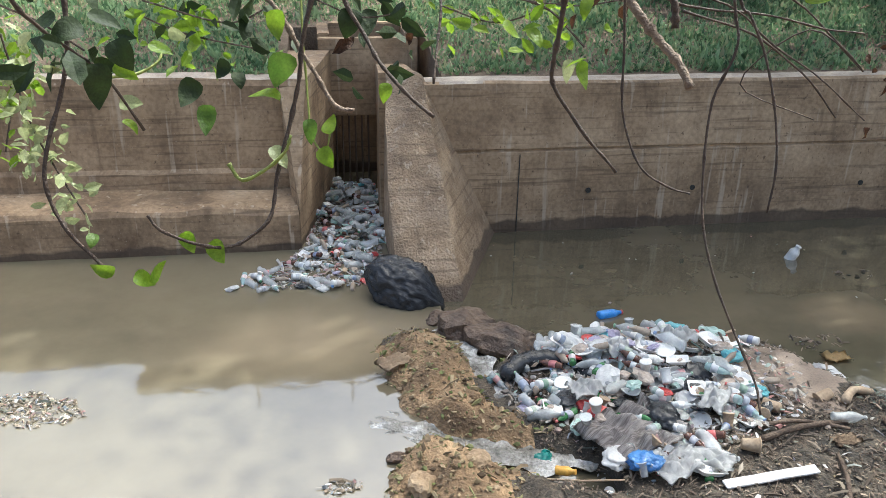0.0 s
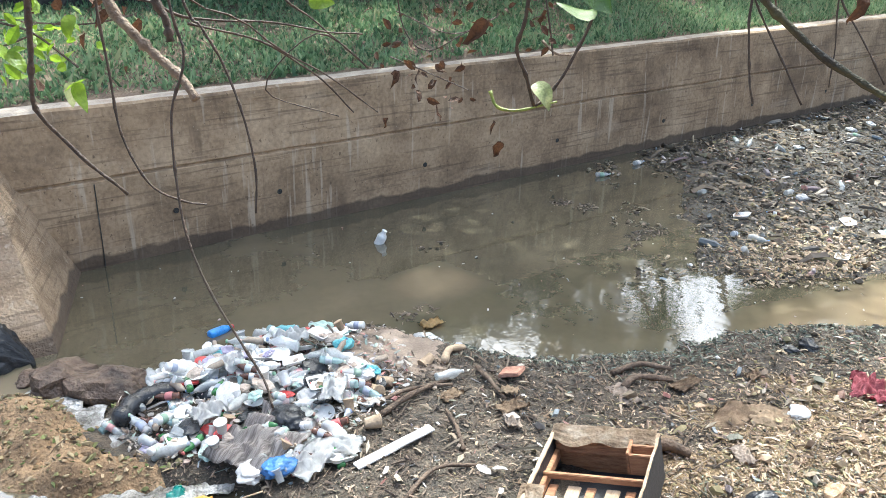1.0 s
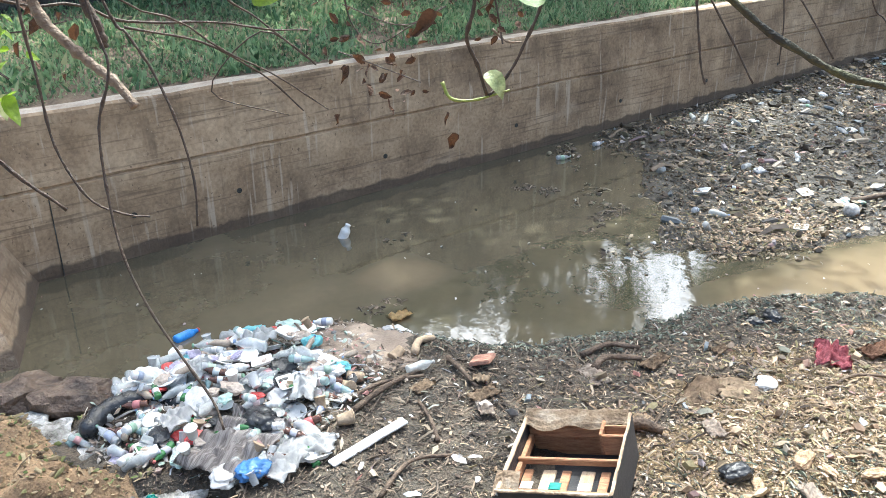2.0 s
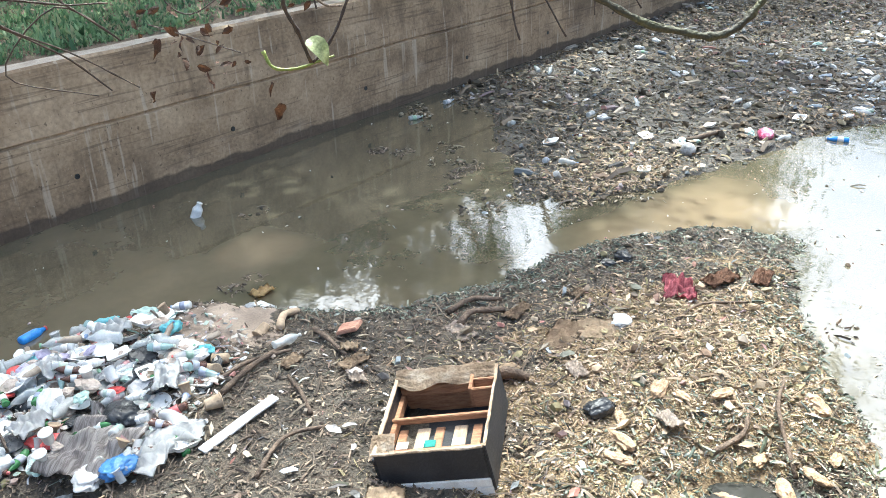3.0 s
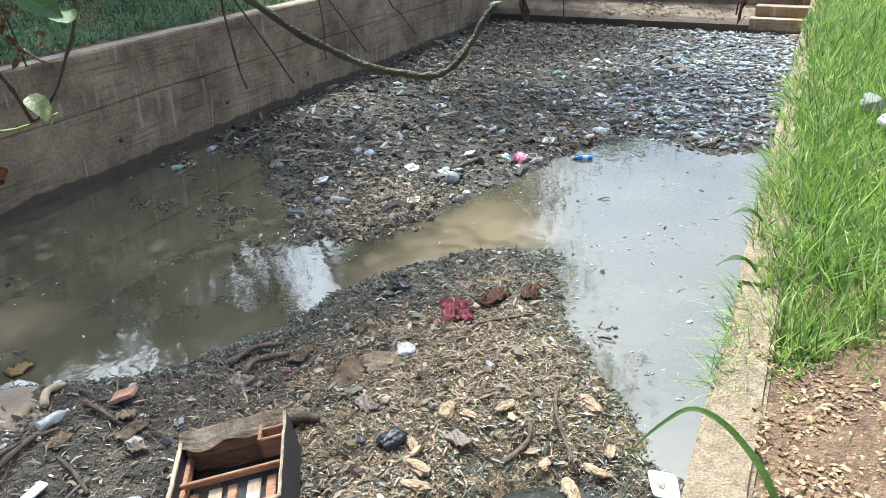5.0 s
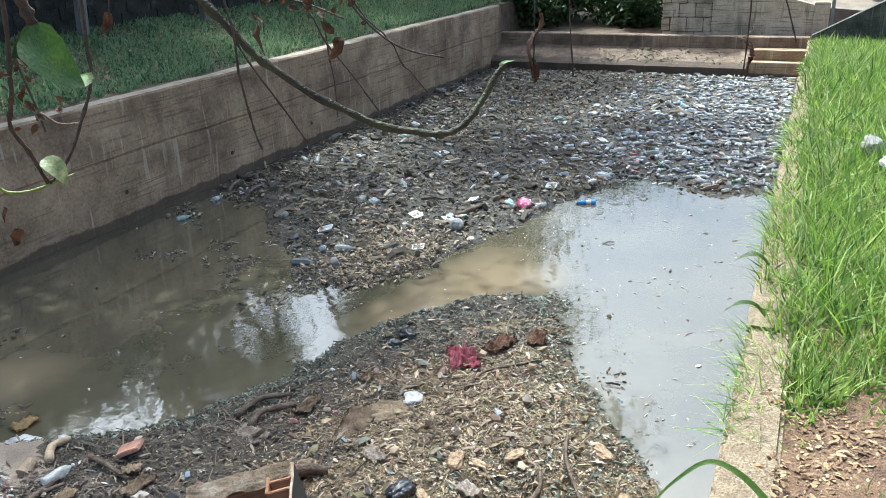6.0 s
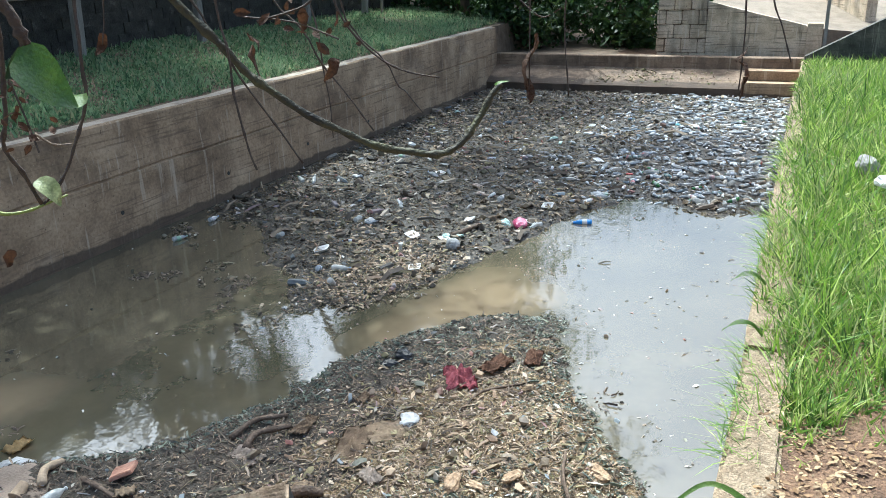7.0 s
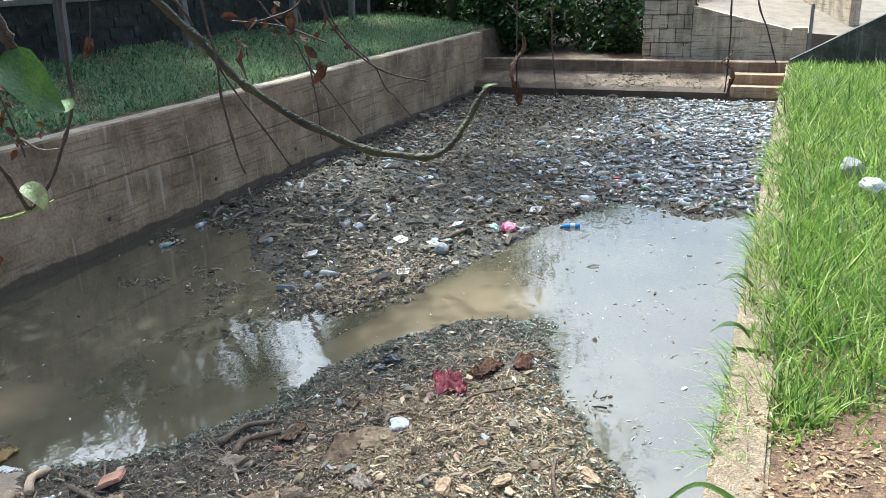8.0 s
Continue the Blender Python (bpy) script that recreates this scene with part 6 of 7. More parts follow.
# rocks and cascade at the earth dam
for x, y, z, s, sd, rz, m in ((-0.92, 6.88, 0.05, (0.5, 0.4, 0.36), 1, 20, ROCK), (-0.62, 6.6, 0.05, (0.66, 0.4, 0.36), 2, -25, ROCK), (-0.38, 6.4, 0.02, (0.42, 0.3, 0.24), 3, 10, ROCK), (-1.1, 7.1, 0.02, (0.3, 0.2, 0.16), 4, 50, ROCK),
                             (-1.18, 5.02, 0.2, (0.2, 0.16, 0.13), 5, 10, CLAY_PALE), (-1.5, 4.95, 0.14, (0.2, 0.18, 0.12), 6, 70, CLAY_PALE), (-1.42, 5.12, 0.12, (0.14, 0.12, 0.1), 7, 70, CLAY_PALE), (-1.3, 4.85, 0.14, (0.16, 0.14, 0.1), 8, 0, CLAY_PALE), (-1.62, 5.3, 0.06, (0.14, 0.1, 0.08), 9, 0, ROCK), (-1.05, 5.75, 0.16, (0.16, 0.14, 0.1), 10, 0, CLAY),
                             (-1.35, 6.5, 0.14, (0.22, 0.16, 0.1), 11, 0, CLAY), (-1.5, 6.62, 0.06, (0.2, 0.12, 0.08), 12, 30, ROCK)):
    put(stone("rock", s, m, sd, "wet brown rock in the earth dam" if m is ROCK else "yellow clay clod on the earth dam", "rock"), x, y, z, 0, 0, rz)
put(cloth("torn_sheet", 0.3, 0.16, TAN, 51, "orange-tan sheet on the earth dam", 0.05, 10, "sheet"), -1.52, 6.32, pile_z(-1.52, 6.32) + 0.02, 0, 0, 30)


def cascade(name, pts, w, text):
    """A short run of broken water down a channel."""
    bm = bmesh.new()
    s = spline(pts, 8)
    rows = []
    for i, p in enumerate(s):
        d = (s[min(i + 1, len(s) - 1)] - s[max(0, i - 1)]).normalized()
        side = Vector((-d.y, d.x, 0)).normalized()
        rows.append([bm.verts.new(p + side * w * (k / 8 - 0.5) * (1 + 0.35 * math.sin(i * 0.9)) + Vector((0, 0, 0.025 * noise.noise(Vector((i * 0.6, k * 0.9, 3))) - 0.02 * abs(k / 4 - 1)))) for k in range(9)])
    for a, b in zip(rows, rows[1:]):
        for k in range(8):
            bm.faces.new((a[k], a[k + 1], b[k + 1], b[k]))
    return tagged(part(name, bm, FOAM, smooth=True), text, "water", kind="structure")


cascade("cascade", [(-1.25, 6.85, 0.06), (-1.05, 6.6, 0.08), (-0.95, 6.3, 0.09), (-0.8, 6.05, 0.06), (-0.55, 5.75, 0.05), (-0.3, 5.4, 0.06)], 0.34, "foaming water running through the earth dam")
cascade("cascade", [(-1.75, 5.75, 0.055), (-1.4, 5.55, 0.07), (-1.0, 5.32, 0.06), (-0.65, 5.2, 0.05), (-0.35, 5.25, 0.05)], 0.26, "foaming water running over the earth dam")
for cx, cy, rx, ry, n in ((-4.1, 6.12, 0.5, 0.26, 1500), (-1.95, 5.08, 0.16, 0.07, 160)):
    strew("pond_scum", n, cx - rx, cx + rx, cy - ry, cy + ry, lambda x, y, cx=cx, cy=cy, rx=rx, ry=ry: np.hypot((x - cx) / rx, (y - cy) / ry) < 0.8 + 0.25 * fbm(x, y, 9), lambda x, y: 0.05 + 0 * x, (6, 3, 2, 5, 0), 0.012, 0.06, MAT_PALE, "raft of pale scum and scraps on the pond", 0.004, 0.3)
for cx, cy, rx, ry, n in ((5.21, 7.92, 0.14, 0.1, 60), (5.33, 7.62, 0.14, 0.1, 60), (5.3, 6.6, 0.3, 0.12, 90), (1.95, 6.45, 0.22, 0.1, 50), (3.0, 7.6, 0.2, 0.1, 16), (4.2, 2.14, 0.2, 0.12, 30), (4.8, 6.42, 0.2, 0.05, 40)):
    strew("floating_clump", n, cx - rx, cx + rx, cy - ry, cy + ry, lambda x, y: x > -9, lambda x, y: 0 * x, (3, 3, 4, 4, 0), 0.025, 0.06, LITTER, "small clump of dark litter floating", 0.0, 0.3)

strew("apron_dirt", 1500, 19.97, 20.66, 2.5, 6.6, lambda x, y: fbm(x, y, 1.7) + 0.5 * fbm(x, y, 5) > 1.4 * rng.random(len(x)) - 0.7, lambda x, y: 0.25 + (x - 19.96) * 0.43, (4, 1, 1, 6, 0), 0.02, 0.09, CLODS, "dry dirt and gravel lying on the sloping apron", 0.0, 0.4)

# in the grass
put(stone("stone", (0.26, 0.2, 0.16), POSTM, 4, "pale grey stone lying in the grass", "stone", 3, 0.35), 6.25, 0.36, 1.62)
put(crumple("plastic_bag", (0.24, 0.2, 0.12), BAG_WHITE, 61, "white plastic bag caught in the grass"), 5.5, 0.24, 1.66)

# ---- trailing vines over the canal ----
TRAIL = None


def trail(text):
    global TRAIL
    TRAIL = tagged(holder("trailing_vine", pose(-2.0, 1.6, 4.5)), text, "vine")
    return TRAIL


def vine(pts, r0, r1, m):
    """A bent twig with knots, carried on upwards to the tree overhead."""
    base = Vector((-2.0, 1.6, 4.5))
    r0, r1 = r0 * 0.78, r1 * 0.8
    p = [Vector(q) for q in pts]
    if (p[0] - p[1]).normalized().z > 0.3 and p[0].z > 3.15:
        p = [p[0] + Vector((-0.1, -0.35, 1.5)), p[0] + (p[0] - p[1]).normalized() * 0.2 + Vector((0, -0.02, 0.12))] + p
    s = spline([q - base for q in p], 5)
    k = len(s)
    rad = [(r0 + (r1 - r0) * i / k) * (1 + 0.16 * math.sin(i * 2.9) + (0.35 if i % 6 == 0 else 0)) for i in range(k)]
    s = [q + noise.noise_vector(q * 14) * r0 * 0.9 for q in s]
    return part("stem", tube(bmesh.new(), s, rad, 6), m, TRAIL, smooth=True)


def leaf_mesh(bm, p, q, width, seed):
    """A heart-shaped blade from stalk p to tip q, folded along its rib and curled."""
    p, q = Vector(p), Vector(q)
    d = q - p
    n = noise.noise_vector(Vector((seed * 1.7, seed, 3))) * 1.3 + Vector((0.1, -0.8, 0.5))
    side = d.cross(n).normalized()
    up = side.cross(d).normalized()
    L = d.length
    rows = []
    for u, w in ((-0.08, 0.2), (0.0, 0.42), (0.2, 0.52), (0.45, 0.47), (0.7, 0.32), (0.9, 0.13), (1.0, 0.02)):
        c = p + d * u + up * (0.22 * L * math.sin(u * 3 + seed))
        rows.append([bm.verts.new(c + side * w * width * L * k + up * abs(k) * w * L * 0.22) for k in (-1, -0.5, 0, 0.5, 1)])
    for a, b in zip(rows, rows[1:]):
        for k in range(4):
            bm.faces.new((a[k], a[k + 1], b[k + 1], b[k]))


LEAVES = 0


def leaf(p, q, m):
    global LEAVES
    LEAVES += 1
    base = Vector((-2.0, 1.6, 4.5))
    bm = bmesh.new()
    leaf_mesh(bm, Vector(p) - base, Vector(q) - base, 0.5 if m is LEAF_DRY else 0.6 + 0.25 * ((LEAVES * 7) % 5) / 4, LEAVES)
    if m is LEAF_DRY:
        for v in bm.verts:
            v.co += noise.noise_vector(v.co * 60) * 0.008
    return part("leaf", bm, m, TRAIL, smooth=True)


def spray(pts, n, size, m):
    """Many small leaves round a thin twig."""
    base = Vector((-2.0, 1.6, 4.5))
    s = spline([Vector(q) - base for q in pts], 8)
    part("twig", tube(bmesh.new(), s, [0.0018] * len(s), 5), VINE_BROWN, TRAIL)
    k = rng.integers(0, len(s), n)
    c = np.array([tuple(q) for q in s])[k] + rng.normal(0, size * 1.1, (n, 3))
    z = size * rng.uniform(0.6, 1.3, n)
    return scatter("small_leaves", [OVAL], np.zeros(n, int), c, rng.uniform(-1, 1, (n, 3)) + np.stack([0.9 + 0 * z, 0 * z, rng.uniform(0, 6.28, n)], 1), np.stack([z, z * 1.1, z], 1), m, "", "", TRAIL)


trail("trailing creeper with lime green leaves hanging over the culvert")
vine([(-2.402, 2.466, 3.283), (-2.403, 2.452, 3.181), (-2.411, 2.438, 3.121), (-2.440, 2.407, 3.028), (-2.453, 2.379, 2.951), (-2.434, 2.362, 2.888), (-2.391, 2.352, 2.834), (-2.371, 2.343, 2.801)], 0.006, 0.004, VINE_BROWN)
vine([(-2.004, 2.518, 3.280), (-2.027, 2.505, 3.179), (-2.041, 2.491, 3.105), (-2.059, 2.470, 3.020), (-2.088, 2.443, 2.937), (-2.103, 2.418, 2.872), (-2.142, 2.399, 2.833), (-2.180, 2.391, 2.823), (-2.236, 2.389, 2.837), (-2.285, 2.389, 2.860), (-2.304, 2.396, 2.887)], 0.006, 0.003, VINE_BROWN)
vine([(-2.119, 2.564, 3.275), (-2.079, 2.549, 3.211), (-2.039, 2.529, 3.141), (-1.998, 2.504, 3.071), (-1.975, 2.487, 3.045), (-1.950, 2.475, 3.041)], 0.0065, 0.005, BARK_PALE)
vine([(-1.973, 2.616, 3.261), (-1.927, 2.576, 3.162), (-1.890, 2.537, 3.103), (-1.853, 2.498, 3.060), (-1.810, 2.460, 3.030)], 0.006, 0.004, VINE_BROWN)
vine([(-2.169, 2.444, 2.961), (-2.146, 2.432, 2.934), (-2.106, 2.436, 2.950), (-2.071, 2.441, 2.978), (-2.059, 2.445, 3.007)], 0.005, 0.003, VINE_GREEN)
vine([(-2.034, 2.602, 3.154), (-2.029, 2.565, 3.036), (-2.027, 2.537, 2.980), (-2.003, 2.515, 2.951), (-1.991, 2.514, 2.991)], 0.003, 0.002, VINE_GREEN)
vine([(-1.771, 2.700, 3.264), (-1.770, 2.657, 3.185), (-1.784, 2.614, 3.118), (-1.794, 2.570, 3.065)], 0.004, 0.003, VINE_BROWN)
vine([(-2.453, 2.344, 3.271), (-2.425, 2.371, 3.211), (-2.391, 2.401, 3.168), (-2.345, 2.428, 3.113), (-2.302, 2.441, 3.022)], 0.005, 0.003, VINE_BROWN)
vine([(-2.360, 2.449, 3.109), (-2.311, 2.478, 3.111), (-2.277, 2.505, 3.124), (-2.269, 2.527, 3.144)], 0.004, 0.002, VINE_GREEN)
leaf((-2.082, 2.478, 3.057), (-2.127, 2.480, 3.075), LEAF_LIME)
leaf((-2.068, 2.496, 3.135), (-2.081, 2.484, 3.081), LEAF_GREEN)
leaf((-2.078, 2.507, 3.206), (-2.073, 2.500, 3.159), LEAF_LIME)
leaf((-2.216, 2.475, 3.096), (-2.242, 2.461, 3.057), LEAF_DARK)
leaf((-2.350, 2.420, 3.221), (-2.317, 2.422, 3.187), LEAF_DARK)
leaf((-2.372, 2.411, 3.201), (-2.414, 2.396, 3.178), LEAF_DARK)
leaf((-2.322, 2.419, 3.173), (-2.302, 2.414, 3.128), LEAF_DARK)
leaf((-2.358, 2.403, 3.137), (-2.353, 2.390, 3.072), LEAF_DARK)
leaf((-2.405, 2.403, 3.211), (-2.444, 2.391, 3.205), LEAF_DARK)
leaf((-2.337, 2.459, 3.127), (-2.304, 2.461, 3.104), LEAF_LIME)
leaf((-2.278, 2.478, 3.162), (-2.251, 2.478, 3.137), LEAF_LIME)
leaf((-2.389, 2.367, 2.868), (-2.394, 2.357, 2.847), LEAF_GREEN)
leaf((-2.362, 2.349, 2.810), (-2.397, 2.345, 2.822), LEAF_LIME)
leaf((-2.328, 2.351, 2.795), (-2.297, 2.351, 2.779), LEAF_LIME)
leaf((-2.306, 2.354, 2.790), (-2.276, 2.370, 2.810), LEAF_LIME)
leaf((-2.249, 2.392, 2.852), (-2.233, 2.382, 2.820), LEAF_LIME)
leaf((-2.206, 2.391, 2.832), (-2.182, 2.381, 2.801), LEAF_LIME)
leaf((-2.091, 2.457, 2.982), (-2.072, 2.447, 2.946), LEAF_PALE)
leaf((-2.007, 2.506, 2.962), (-1.989, 2.495, 2.929), LEAF_LIME)
leaf((-2.031, 2.520, 3.011), (-2.025, 2.508, 2.970), LEAF_GREEN)
leaf((-1.994, 2.514, 2.991), (-1.986, 2.523, 3.024), LEAF_LIME)
leaf((-2.173, 2.585, 3.107), (-2.192, 2.577, 3.079), LEAF_DARK)
leaf((-2.213, 2.563, 3.030), (-2.216, 2.549, 2.980), LEAF_GREEN)
leaf((-2.355, 2.542, 3.048), (-2.320, 2.547, 3.039), LEAF_PALE)
leaf((-2.331, 2.440, 3.040), (-2.314, 2.437, 3.015), LEAF_LIME)
leaf((-1.887, 2.579, 3.063), (-1.888, 2.571, 3.028), LEAF_LIME)
leaf((-1.645, 2.663, 3.152), (-1.610, 2.653, 3.140), LEAF_LIME)
leaf((-1.711, 2.677, 3.155), (-1.746, 2.685, 3.167), LEAF_LIME)
leaf((-1.545, 2.645, 3.197), (-1.509, 2.634, 3.198), LEAF_LIME)
leaf((-1.903, 2.704, 3.179), (-1.914, 2.696, 3.126), LEAF_DARK)
leaf((-1.947, 2.599, 3.143), (-1.982, 2.595, 3.116), LEAF_DRY)
leaf((-1.945, 2.607, 3.193), (-1.956, 2.599, 3.143), LEAF_DARK)
leaf((-1.597, 2.386, 3.140), (-1.591, 2.377, 3.106), LEAF_PALE)
leaf((-1.837, 2.593, 3.154), (-1.842, 2.590, 3.132), LEAF_DRY)
leaf((-2.098, 2.606, 3.194), (-2.069, 2.605, 3.177), LEAF_LIME)
leaf((-2.266, 2.582, 3.159), (-2.235, 2.586, 3.152), LEAF_PALE)
leaf((-2.155, 2.583, 3.087), (-2.151, 2.577, 3.058), LEAF_DARK)
spray([(-2.526, 2.518, 3.171), (-2.511, 2.507, 3.089), (-2.494, 2.495, 3.013), (-2.465, 2.483, 2.945), (-2.426, 2.467, 2.866)], 130, 0.028, LEAF_PALE)
spray([(-2.571, 2.600, 3.118), (-2.552, 2.595, 3.059), (-2.570, 2.561, 2.955)], 70, 0.028, LEAF_LIME)
spray([(-2.489, 2.433, 3.228), (-2.439, 2.445, 3.200), (-2.380, 2.453, 3.154)], 22, 0.053, LEAF_DARK)
spray([(-2.347, 2.674, 3.185), (-2.252, 2.684, 3.141), (-2.108, 2.693, 3.107)], 46, 0.039, LEAF_LIME)
spray([(-2.307, 2.583, 3.216), (-2.168, 2.598, 3.175), (-2.087, 2.608, 3.203)], 20, 0.048, LEAF_DARK)
spray([(-2.006, 2.710, 3.200), (-1.920, 2.703, 3.168), (-1.831, 2.698, 3.180)], 26, 0.053, LEAF_DARK)
spray([(-1.751, 2.789, 3.178), (-1.635, 2.764, 3.147), (-1.512, 2.739, 3.190)], 26, 0.037, LEAF_LIME)
spray([(-1.640, 2.874, 3.190), (-1.461, 2.827, 3.172), (-1.359, 2.795, 3.188)], 16, 0.044, LEAF_DRY)
trail("bare brown twigs trailing over the water")
vine([(-1.561, 2.271, 3.304), (-1.534, 2.243, 3.243), (-1.509, 2.216, 3.206), (-1.485, 2.189, 3.174), (-1.472, 2.165, 3.145)], 0.01, 0.0075, BARK_PALE)
vine([(-1.493, 2.245, 3.307), (-1.481, 2.233, 3.253), (-1.480, 2.228, 3.219)], 0.008, 0.007, VINE_BROWN)
vine([(-1.694, 2.074, 3.322), (-1.699, 2.076, 3.260), (-1.706, 2.077, 3.203), (-1.702, 2.077, 3.170), (-1.666, 2.060, 3.117), (-1.621, 2.036, 3.063)], 0.0055, 0.0025, VINE_BROWN)
vine([(-1.621, 2.070, 3.323), (-1.621, 2.057, 3.228), (-1.620, 2.038, 3.144), (-1.601, 2.012, 3.083), (-1.568, 1.989, 3.059), (-1.542, 1.975, 3.053)], 0.0024, 0.0016, VINE_BROWN)
vine([(-1.658, 1.718, 3.355), (-1.652, 1.703, 3.292), (-1.669, 1.699, 3.244), (-1.676, 1.682, 3.187), (-1.679, 1.663, 3.142), (-1.674, 1.639, 3.103), (-1.663, 1.608, 3.064), (-1.654, 1.578, 3.031), (-1.655, 1.560, 3.011)], 0.0016, 0.0013, VINE_BROWN)
vine([(-1.627, 1.780, 3.349), (-1.610, 1.766, 3.306), (-1.596, 1.753, 3.272), (-1.587, 1.736, 3.223), (-1.585, 1.719, 3.173), (-1.592, 1.708, 3.133)], 0.0018, 0.0013, VINE_BROWN)
vine([(-1.408, 2.497, 3.246), (-1.304, 2.502, 3.211), (-1.194, 2.500, 3.201), (-1.082, 2.489, 3.176), (-0.990, 2.486, 3.166)], 0.004, 0.002, VINE_BROWN)
vine([(-1.360, 2.472, 3.210), (-1.224, 2.473, 3.170), (-1.110, 2.471, 3.096), (-1.021, 2.472, 3.008)], 0.003, 0.002, VINE_BROWN)
vine([(-1.266, 2.425, 3.207), (-1.111, 2.433, 3.105), (-0.980, 2.443, 3.009)], 0.003, 0.0015, VINE_BROWN)
vine([(-1.177, 2.510, 3.270), (-1.088, 2.501, 3.193), (-0.988, 2.472, 3.099), (-1.052, 2.568, 3.160), (-1.143, 2.635, 3.039), (-0.992, 2.587, 2.974)], 0.003, 0.0015, VINE_BROWN)
trail("creeper with pale leaves and dry curled leaves over the canal wall")
vine([(-0.658, 2.340, 3.302), (-0.656, 2.359, 3.196), (-0.657, 2.380, 3.121), (-0.629, 2.373, 3.057), (-0.605, 2.368, 2.994)], 0.007, 0.005, VINE_BROWN)
vine([(-0.490, 2.313, 3.289), (-0.500, 2.311, 3.193), (-0.538, 2.329, 3.094), (-0.574, 2.348, 3.024), (-0.603, 2.365, 2.992)], 0.006, 0.004, VINE_BROWN)
vine([(-0.677, 2.440, 3.022), (-0.668, 2.423, 2.988), (-0.635, 2.392, 2.983), (-0.601, 2.363, 2.992), (-0.567, 2.335, 3.006)], 0.0055, 0.003, VINE_GREEN)
vine([(-0.580, 2.381, 3.138), (-0.559, 2.355, 3.111), (-0.535, 2.330, 3.109)], 0.004, 0.003, BARK_PALE)
vine([(-0.805, 2.641, 3.248), (-0.790, 2.616, 3.136), (-0.750, 2.581, 3.100), (-0.684, 2.538, 3.139), (-0.621, 2.494, 3.179)], 0.0025, 0.0015, VINE_BROWN)
vine([(-0.160, 1.941, 3.296), (-0.165, 1.923, 3.161), (-0.174, 1.913, 3.074)], 0.003, 0.0015, VINE_BROWN)
vine([(-0.339, 1.854, 3.308), (-0.320, 1.798, 3.211), (-0.304, 1.737, 3.124)], 0.003, 0.002, VINE_BROWN)
leaf((-0.599, 2.375, 3.039), (-0.581, 2.342, 2.985), LEAF_PALE)
leaf((-0.535, 2.280, 3.228), (-0.592, 2.335, 3.211), LEAF_GREEN)
leaf((-0.673, 2.402, 2.913), (-0.689, 2.402, 2.874), LEAF_DRY)
leaf((-0.801, 2.548, 3.064), (-0.809, 2.546, 3.033), LEAF_DRY)
leaf((-0.775, 2.508, 2.984), (-0.779, 2.502, 2.952), LEAF_DRY)
leaf((-0.808, 2.542, 3.020), (-0.815, 2.540, 2.993), LEAF_DRY)
leaf((-0.847, 2.577, 3.057), (-0.861, 2.579, 3.023), LEAF_DRY)
leaf((-0.880, 2.574, 2.957), (-0.884, 2.569, 2.934), LEAF_DRY)
leaf((-0.682, 2.425, 2.956), (-0.685, 2.419, 2.929), LEAF_DRY)
leaf((-0.832, 2.280, 3.204), (-0.873, 2.306, 3.163), LEAF_DRY)
leaf((-1.616, 2.226, 3.171), (-1.617, 2.218, 3.132), LEAF_LIME)
leaf((-1.692, 2.250, 3.217), (-1.683, 2.244, 3.189), LEAF_LIME)
leaf((-1.612, 2.240, 3.262), (-1.617, 2.237, 3.230), LEAF_LIME)
leaf((-0.996, 2.693, 3.208), (-0.949, 2.668, 3.208), LEAF_LIME)
spray([(-1.690, 2.306, 3.251), (-1.650, 2.296, 3.234), (-1.601, 2.277, 3.185)], 24, 0.031, LEAF_LIME)
spray([(-0.827, 2.631, 3.085), (-0.754, 2.573, 3.049), (-0.684, 2.510, 3.013)], 30, 0.030, LEAF_DRY)
spray([(-0.697, 2.801, 3.163), (-0.584, 2.711, 3.111), (-0.492, 2.645, 3.155)], 24, 0.030, LEAF_DRY)
trail("arching green-brown branch with dry leaves over the canal")
vine([(-0.692, 1.930, 3.465), (-0.659, 1.906, 3.402), (-0.610, 1.852, 3.311), (-0.572, 1.805, 3.249), (-0.524, 1.735, 3.188), (-0.474, 1.650, 3.136), (-0.428, 1.569, 3.113), (-0.394, 1.520, 3.122), (-0.362, 1.492, 3.165), (-0.337, 1.476, 3.204), (-0.317, 1.461, 3.228)], 0.011, 0.007, VINE_GREEN_BROWN)
vine([(-0.602, 1.898, 3.371), (-0.592, 1.881, 3.332), (-0.577, 1.848, 3.258), (-0.554, 1.791, 3.165), (-0.545, 1.757, 3.109)], 0.0035, 0.002, VINE_BROWN)
vine([(-0.344, 1.791, 3.437), (-0.339, 1.776, 3.352), (-0.318, 1.728, 3.286), (-0.295, 1.673, 3.246), (-0.265, 1.603, 3.229)], 0.004, 0.002, VINE_BROWN)
vine([(-0.304, 1.694, 3.252), (-0.297, 1.662, 3.202), (-0.289, 1.632, 3.162)], 0.0025, 0.0015, VINE_BROWN)
vine([(-0.625, 1.835, 3.289), (-0.630, 1.826, 3.222), (-0.634, 1.809, 3.150), (-0.633, 1.795, 3.115)], 0.0035, 0.002, VINE_BROWN)
vine([(-1.018, 1.897, 3.462), (-1.002, 1.882, 3.406), (-0.997, 1.874, 3.363)], 0.012, 0.009, VINE_BROWN)
vine([(-0.508, 1.855, 3.355), (-0.458, 1.782, 3.381), (-0.444, 1.763, 3.419)], 0.003, 0.002, VINE_BROWN)
vine([(-0.283, 1.408, 3.418), (-0.287, 1.409, 3.339), (-0.301, 1.406, 3.216)], 0.0025, 0.0015, VINE_BROWN)
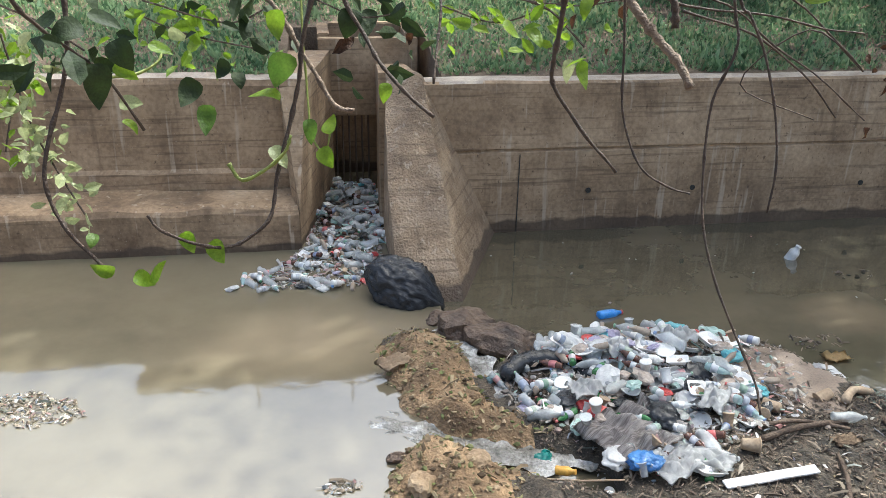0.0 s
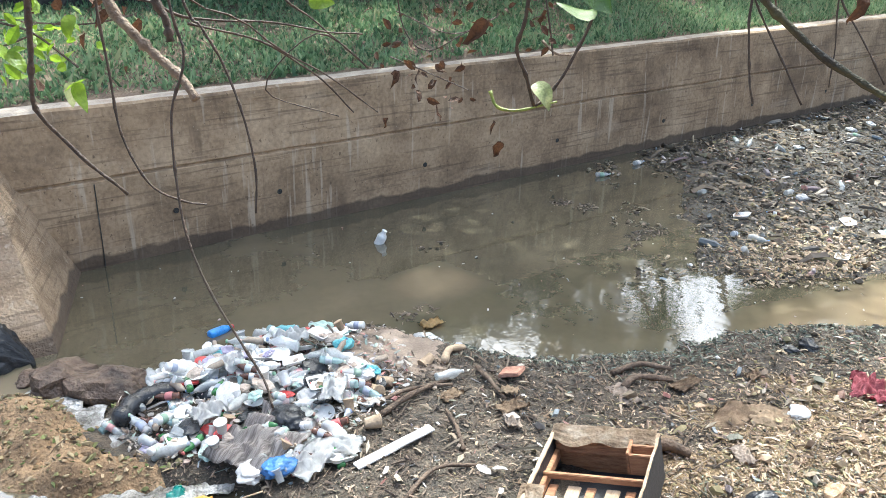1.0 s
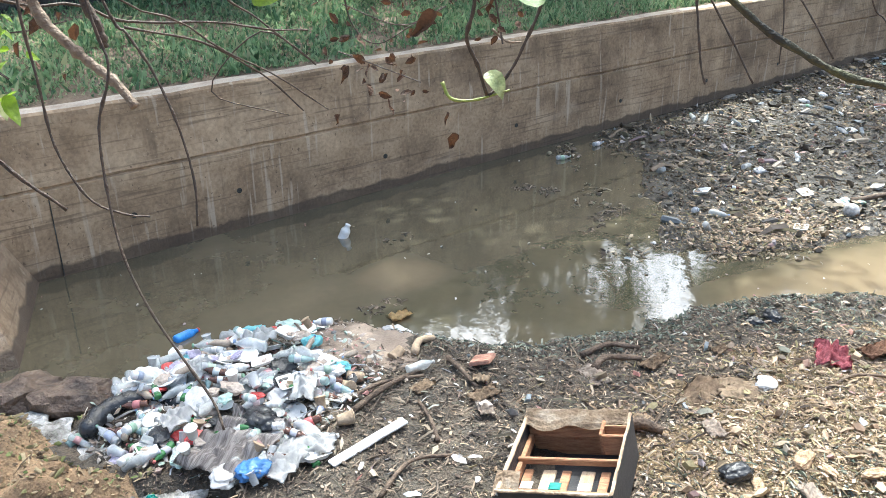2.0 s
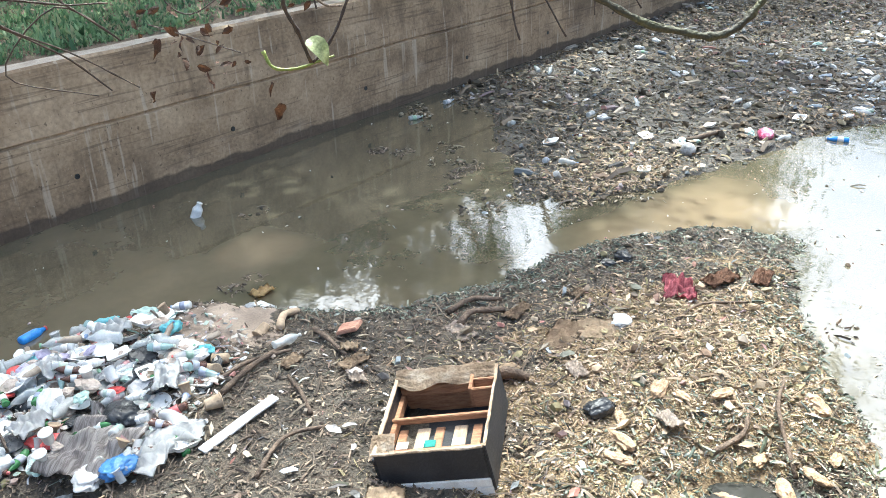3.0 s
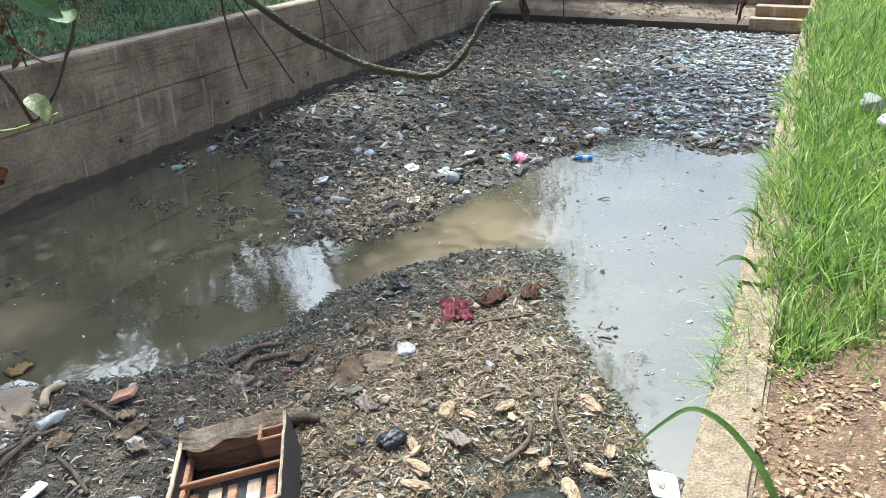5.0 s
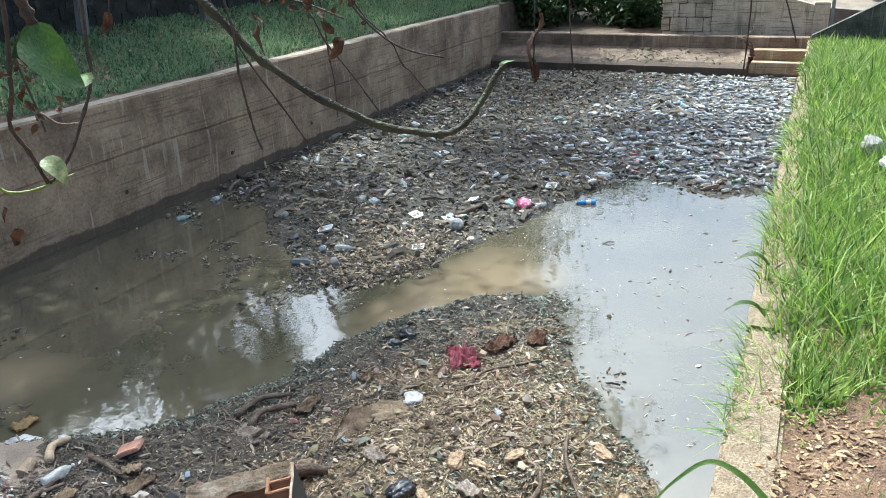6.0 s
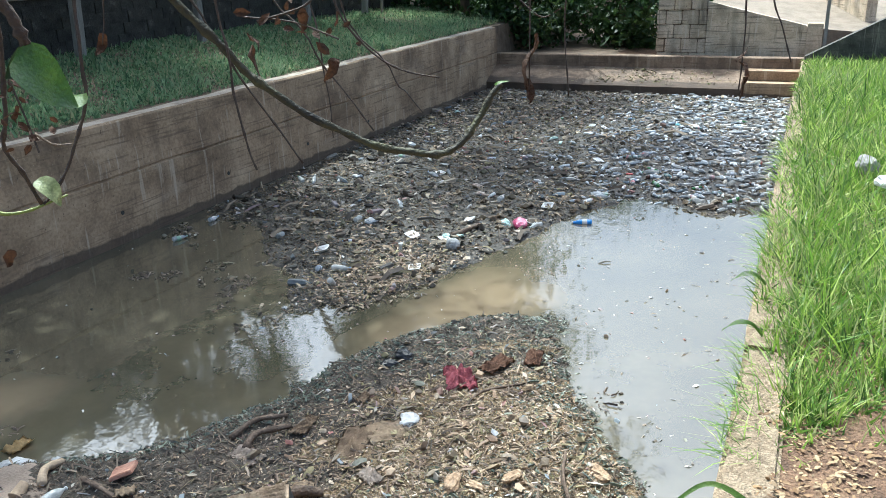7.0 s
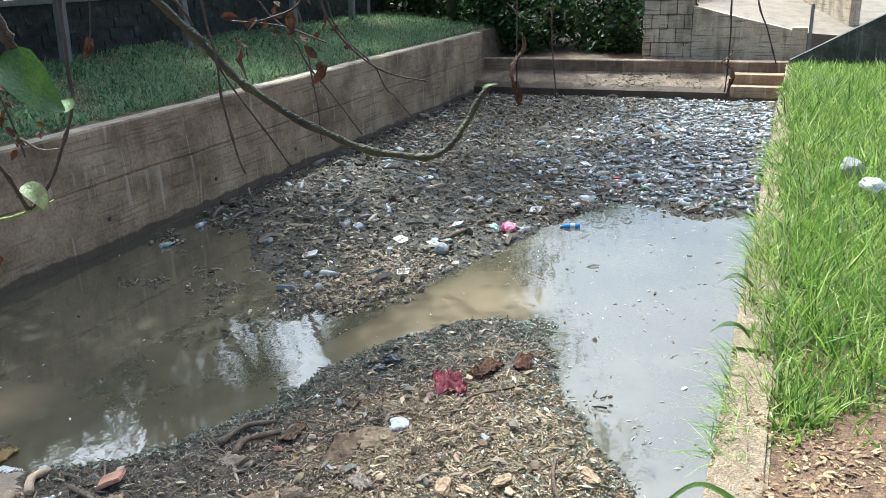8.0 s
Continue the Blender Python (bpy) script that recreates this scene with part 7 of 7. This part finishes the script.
vine([(-0.265, 1.345, 3.416), (-0.271, 1.347, 3.317), (-0.282, 1.335, 3.206)], 0.002, 0.0015, VINE_BROWN)
vine([(-0.213, 1.039, 3.409), (-0.219, 1.037, 3.315), (-0.231, 1.039, 3.218)], 0.0025, 0.0015, VINE_BROWN)
vine([(-0.211, 1.003, 3.409), (-0.215, 0.976, 3.325), (-0.220, 0.957, 3.268)], 0.002, 0.0015, VINE_BROWN)
vine([(-0.666, 2.048, 3.441), (-0.673, 2.053, 3.376), (-0.682, 2.058, 3.329)], 0.002, 0.0015, VINE_BROWN)
leaf((-1.011, 1.884, 3.333), (-0.96, 1.831, 3.287), LEAF_GLOSSY)
leaf((-0.958, 1.906, 3.348), (-0.992, 1.931, 3.318), LEAF_DARK)
leaf((-0.678, 2.056, 3.348), (-0.690, 2.063, 3.309), LEAF_DRY)
leaf((-0.514, 1.857, 3.305), (-0.529, 1.866, 3.249), LEAF_DRY)
leaf((-0.516, 1.864, 3.335), (-0.517, 1.860, 3.300), LEAF_DRY)
leaf((-0.441, 1.741, 3.284), (-0.455, 1.754, 3.243), LEAF_DRY)
leaf((-0.432, 1.739, 3.369), (-0.432, 1.735, 3.341), LEAF_DRY)
leaf((-0.458, 1.783, 3.371), (-0.467, 1.791, 3.329), LEAF_DRY)
leaf((-0.291, 1.405, 3.283), (-0.302, 1.404, 3.202), LEAF_DRY)
leaf((-0.287, 1.403, 3.318), (-0.291, 1.400, 3.267), LEAF_DRY)
leaf((-0.298, 1.407, 3.237), (-0.305, 1.408, 3.193), LEAF_DRY)
leaf((-0.224, 1.040, 3.267), (-0.230, 1.040, 3.225), LEAF_DRY)
leaf((-0.228, 1.041, 3.238), (-0.232, 1.032, 3.203), LEAF_DRY)
leaf((-0.221, 1.038, 3.291), (-0.224, 1.040, 3.264), LEAF_DRY)
leaf((-0.800, 2.151, 3.237), (-0.806, 2.151, 3.208), LEAF_DRY)
leaf((-0.412, 1.431, 3.240), (-0.403, 1.411, 3.252), LEAF_GREEN)
spray([(-0.799, 2.158, 3.284), (-0.793, 2.140, 3.208), (-0.792, 2.128, 3.159)], 24, 0.020, LEAF_DRY)
spray([(-0.521, 1.875, 3.365), (-0.471, 1.801, 3.352), (-0.432, 1.731, 3.319)], 14, 0.028, LEAF_DRY)
spray([(-0.196, 1.459, 3.374), (-0.184, 1.416, 3.341), (-0.171, 1.375, 3.362)], 70, 0.013, LEAF_DARK)


# ---- broad grass blades beside the camera's bank ----
def big_blade(pts, w):
    bm = bmesh.new()
    s = spline(pts, 5)
    rows = []
    for i, p in enumerate(s):
        d = (s[min(i + 1, len(s) - 1)] - s[max(0, i - 1)]).normalized()
        side = d.cross(Vector((-0.6, 0.0, 0.8))).normalized()
        k = w * (1 - (i / (len(s) - 1)) ** 2.5) + 0.0008
        rows.append([bm.verts.new(p - side * k), bm.verts.new(p - Vector((0, 0, 0.25 * k))), bm.verts.new(p + side * k)])
    for a, b in zip(rows, rows[1:]):
        for k in range(2):
            bm.faces.new((a[k], a[k + 1], b[k + 1], b[k]))
    return part("blade", bm, LEAF_GREEN, clump, smooth=True)


clump = tagged(holder("reed_grass", pose(0, 0, 0)), "broad arching green grass blades rising beside the coping", "grass")
big_blade([(-0.5, 0.68, 1.49), (-0.42, 0.75, 1.95), (-0.326, 0.824, 2.247), (-0.247, 0.918, 2.351), (-0.222, 1.019, 2.393), (-0.257, 1.092, 2.351), (-0.313, 1.15, 2.286)], 0.008)
big_blade([(-0.55, 0.7, 1.49), (-0.52, 0.82, 2.1), (-0.492, 0.893, 2.335), (-0.487, 0.956, 2.364), (-0.498, 0.999, 2.353), (-0.519, 1.03, 2.332)], 0.007)
for i, (bx, by, bz) in enumerate(((2.55, 1.0, 1.5), (3.3, 1.02, 1.5))):
    for k in range(4):
        big_blade([(bx + 0.02 * k, by, bz), (bx - 0.01 * k, by + 0.06, bz + 0.06 + 0.01 * k), (bx - 0.03 - 0.02 * k, by + 0.13, bz + 0.07 + 0.015 * k), (bx - 0.06 - 0.035 * k, by + 0.2, bz + 0.045 + 0.01 * k)], 0.003)
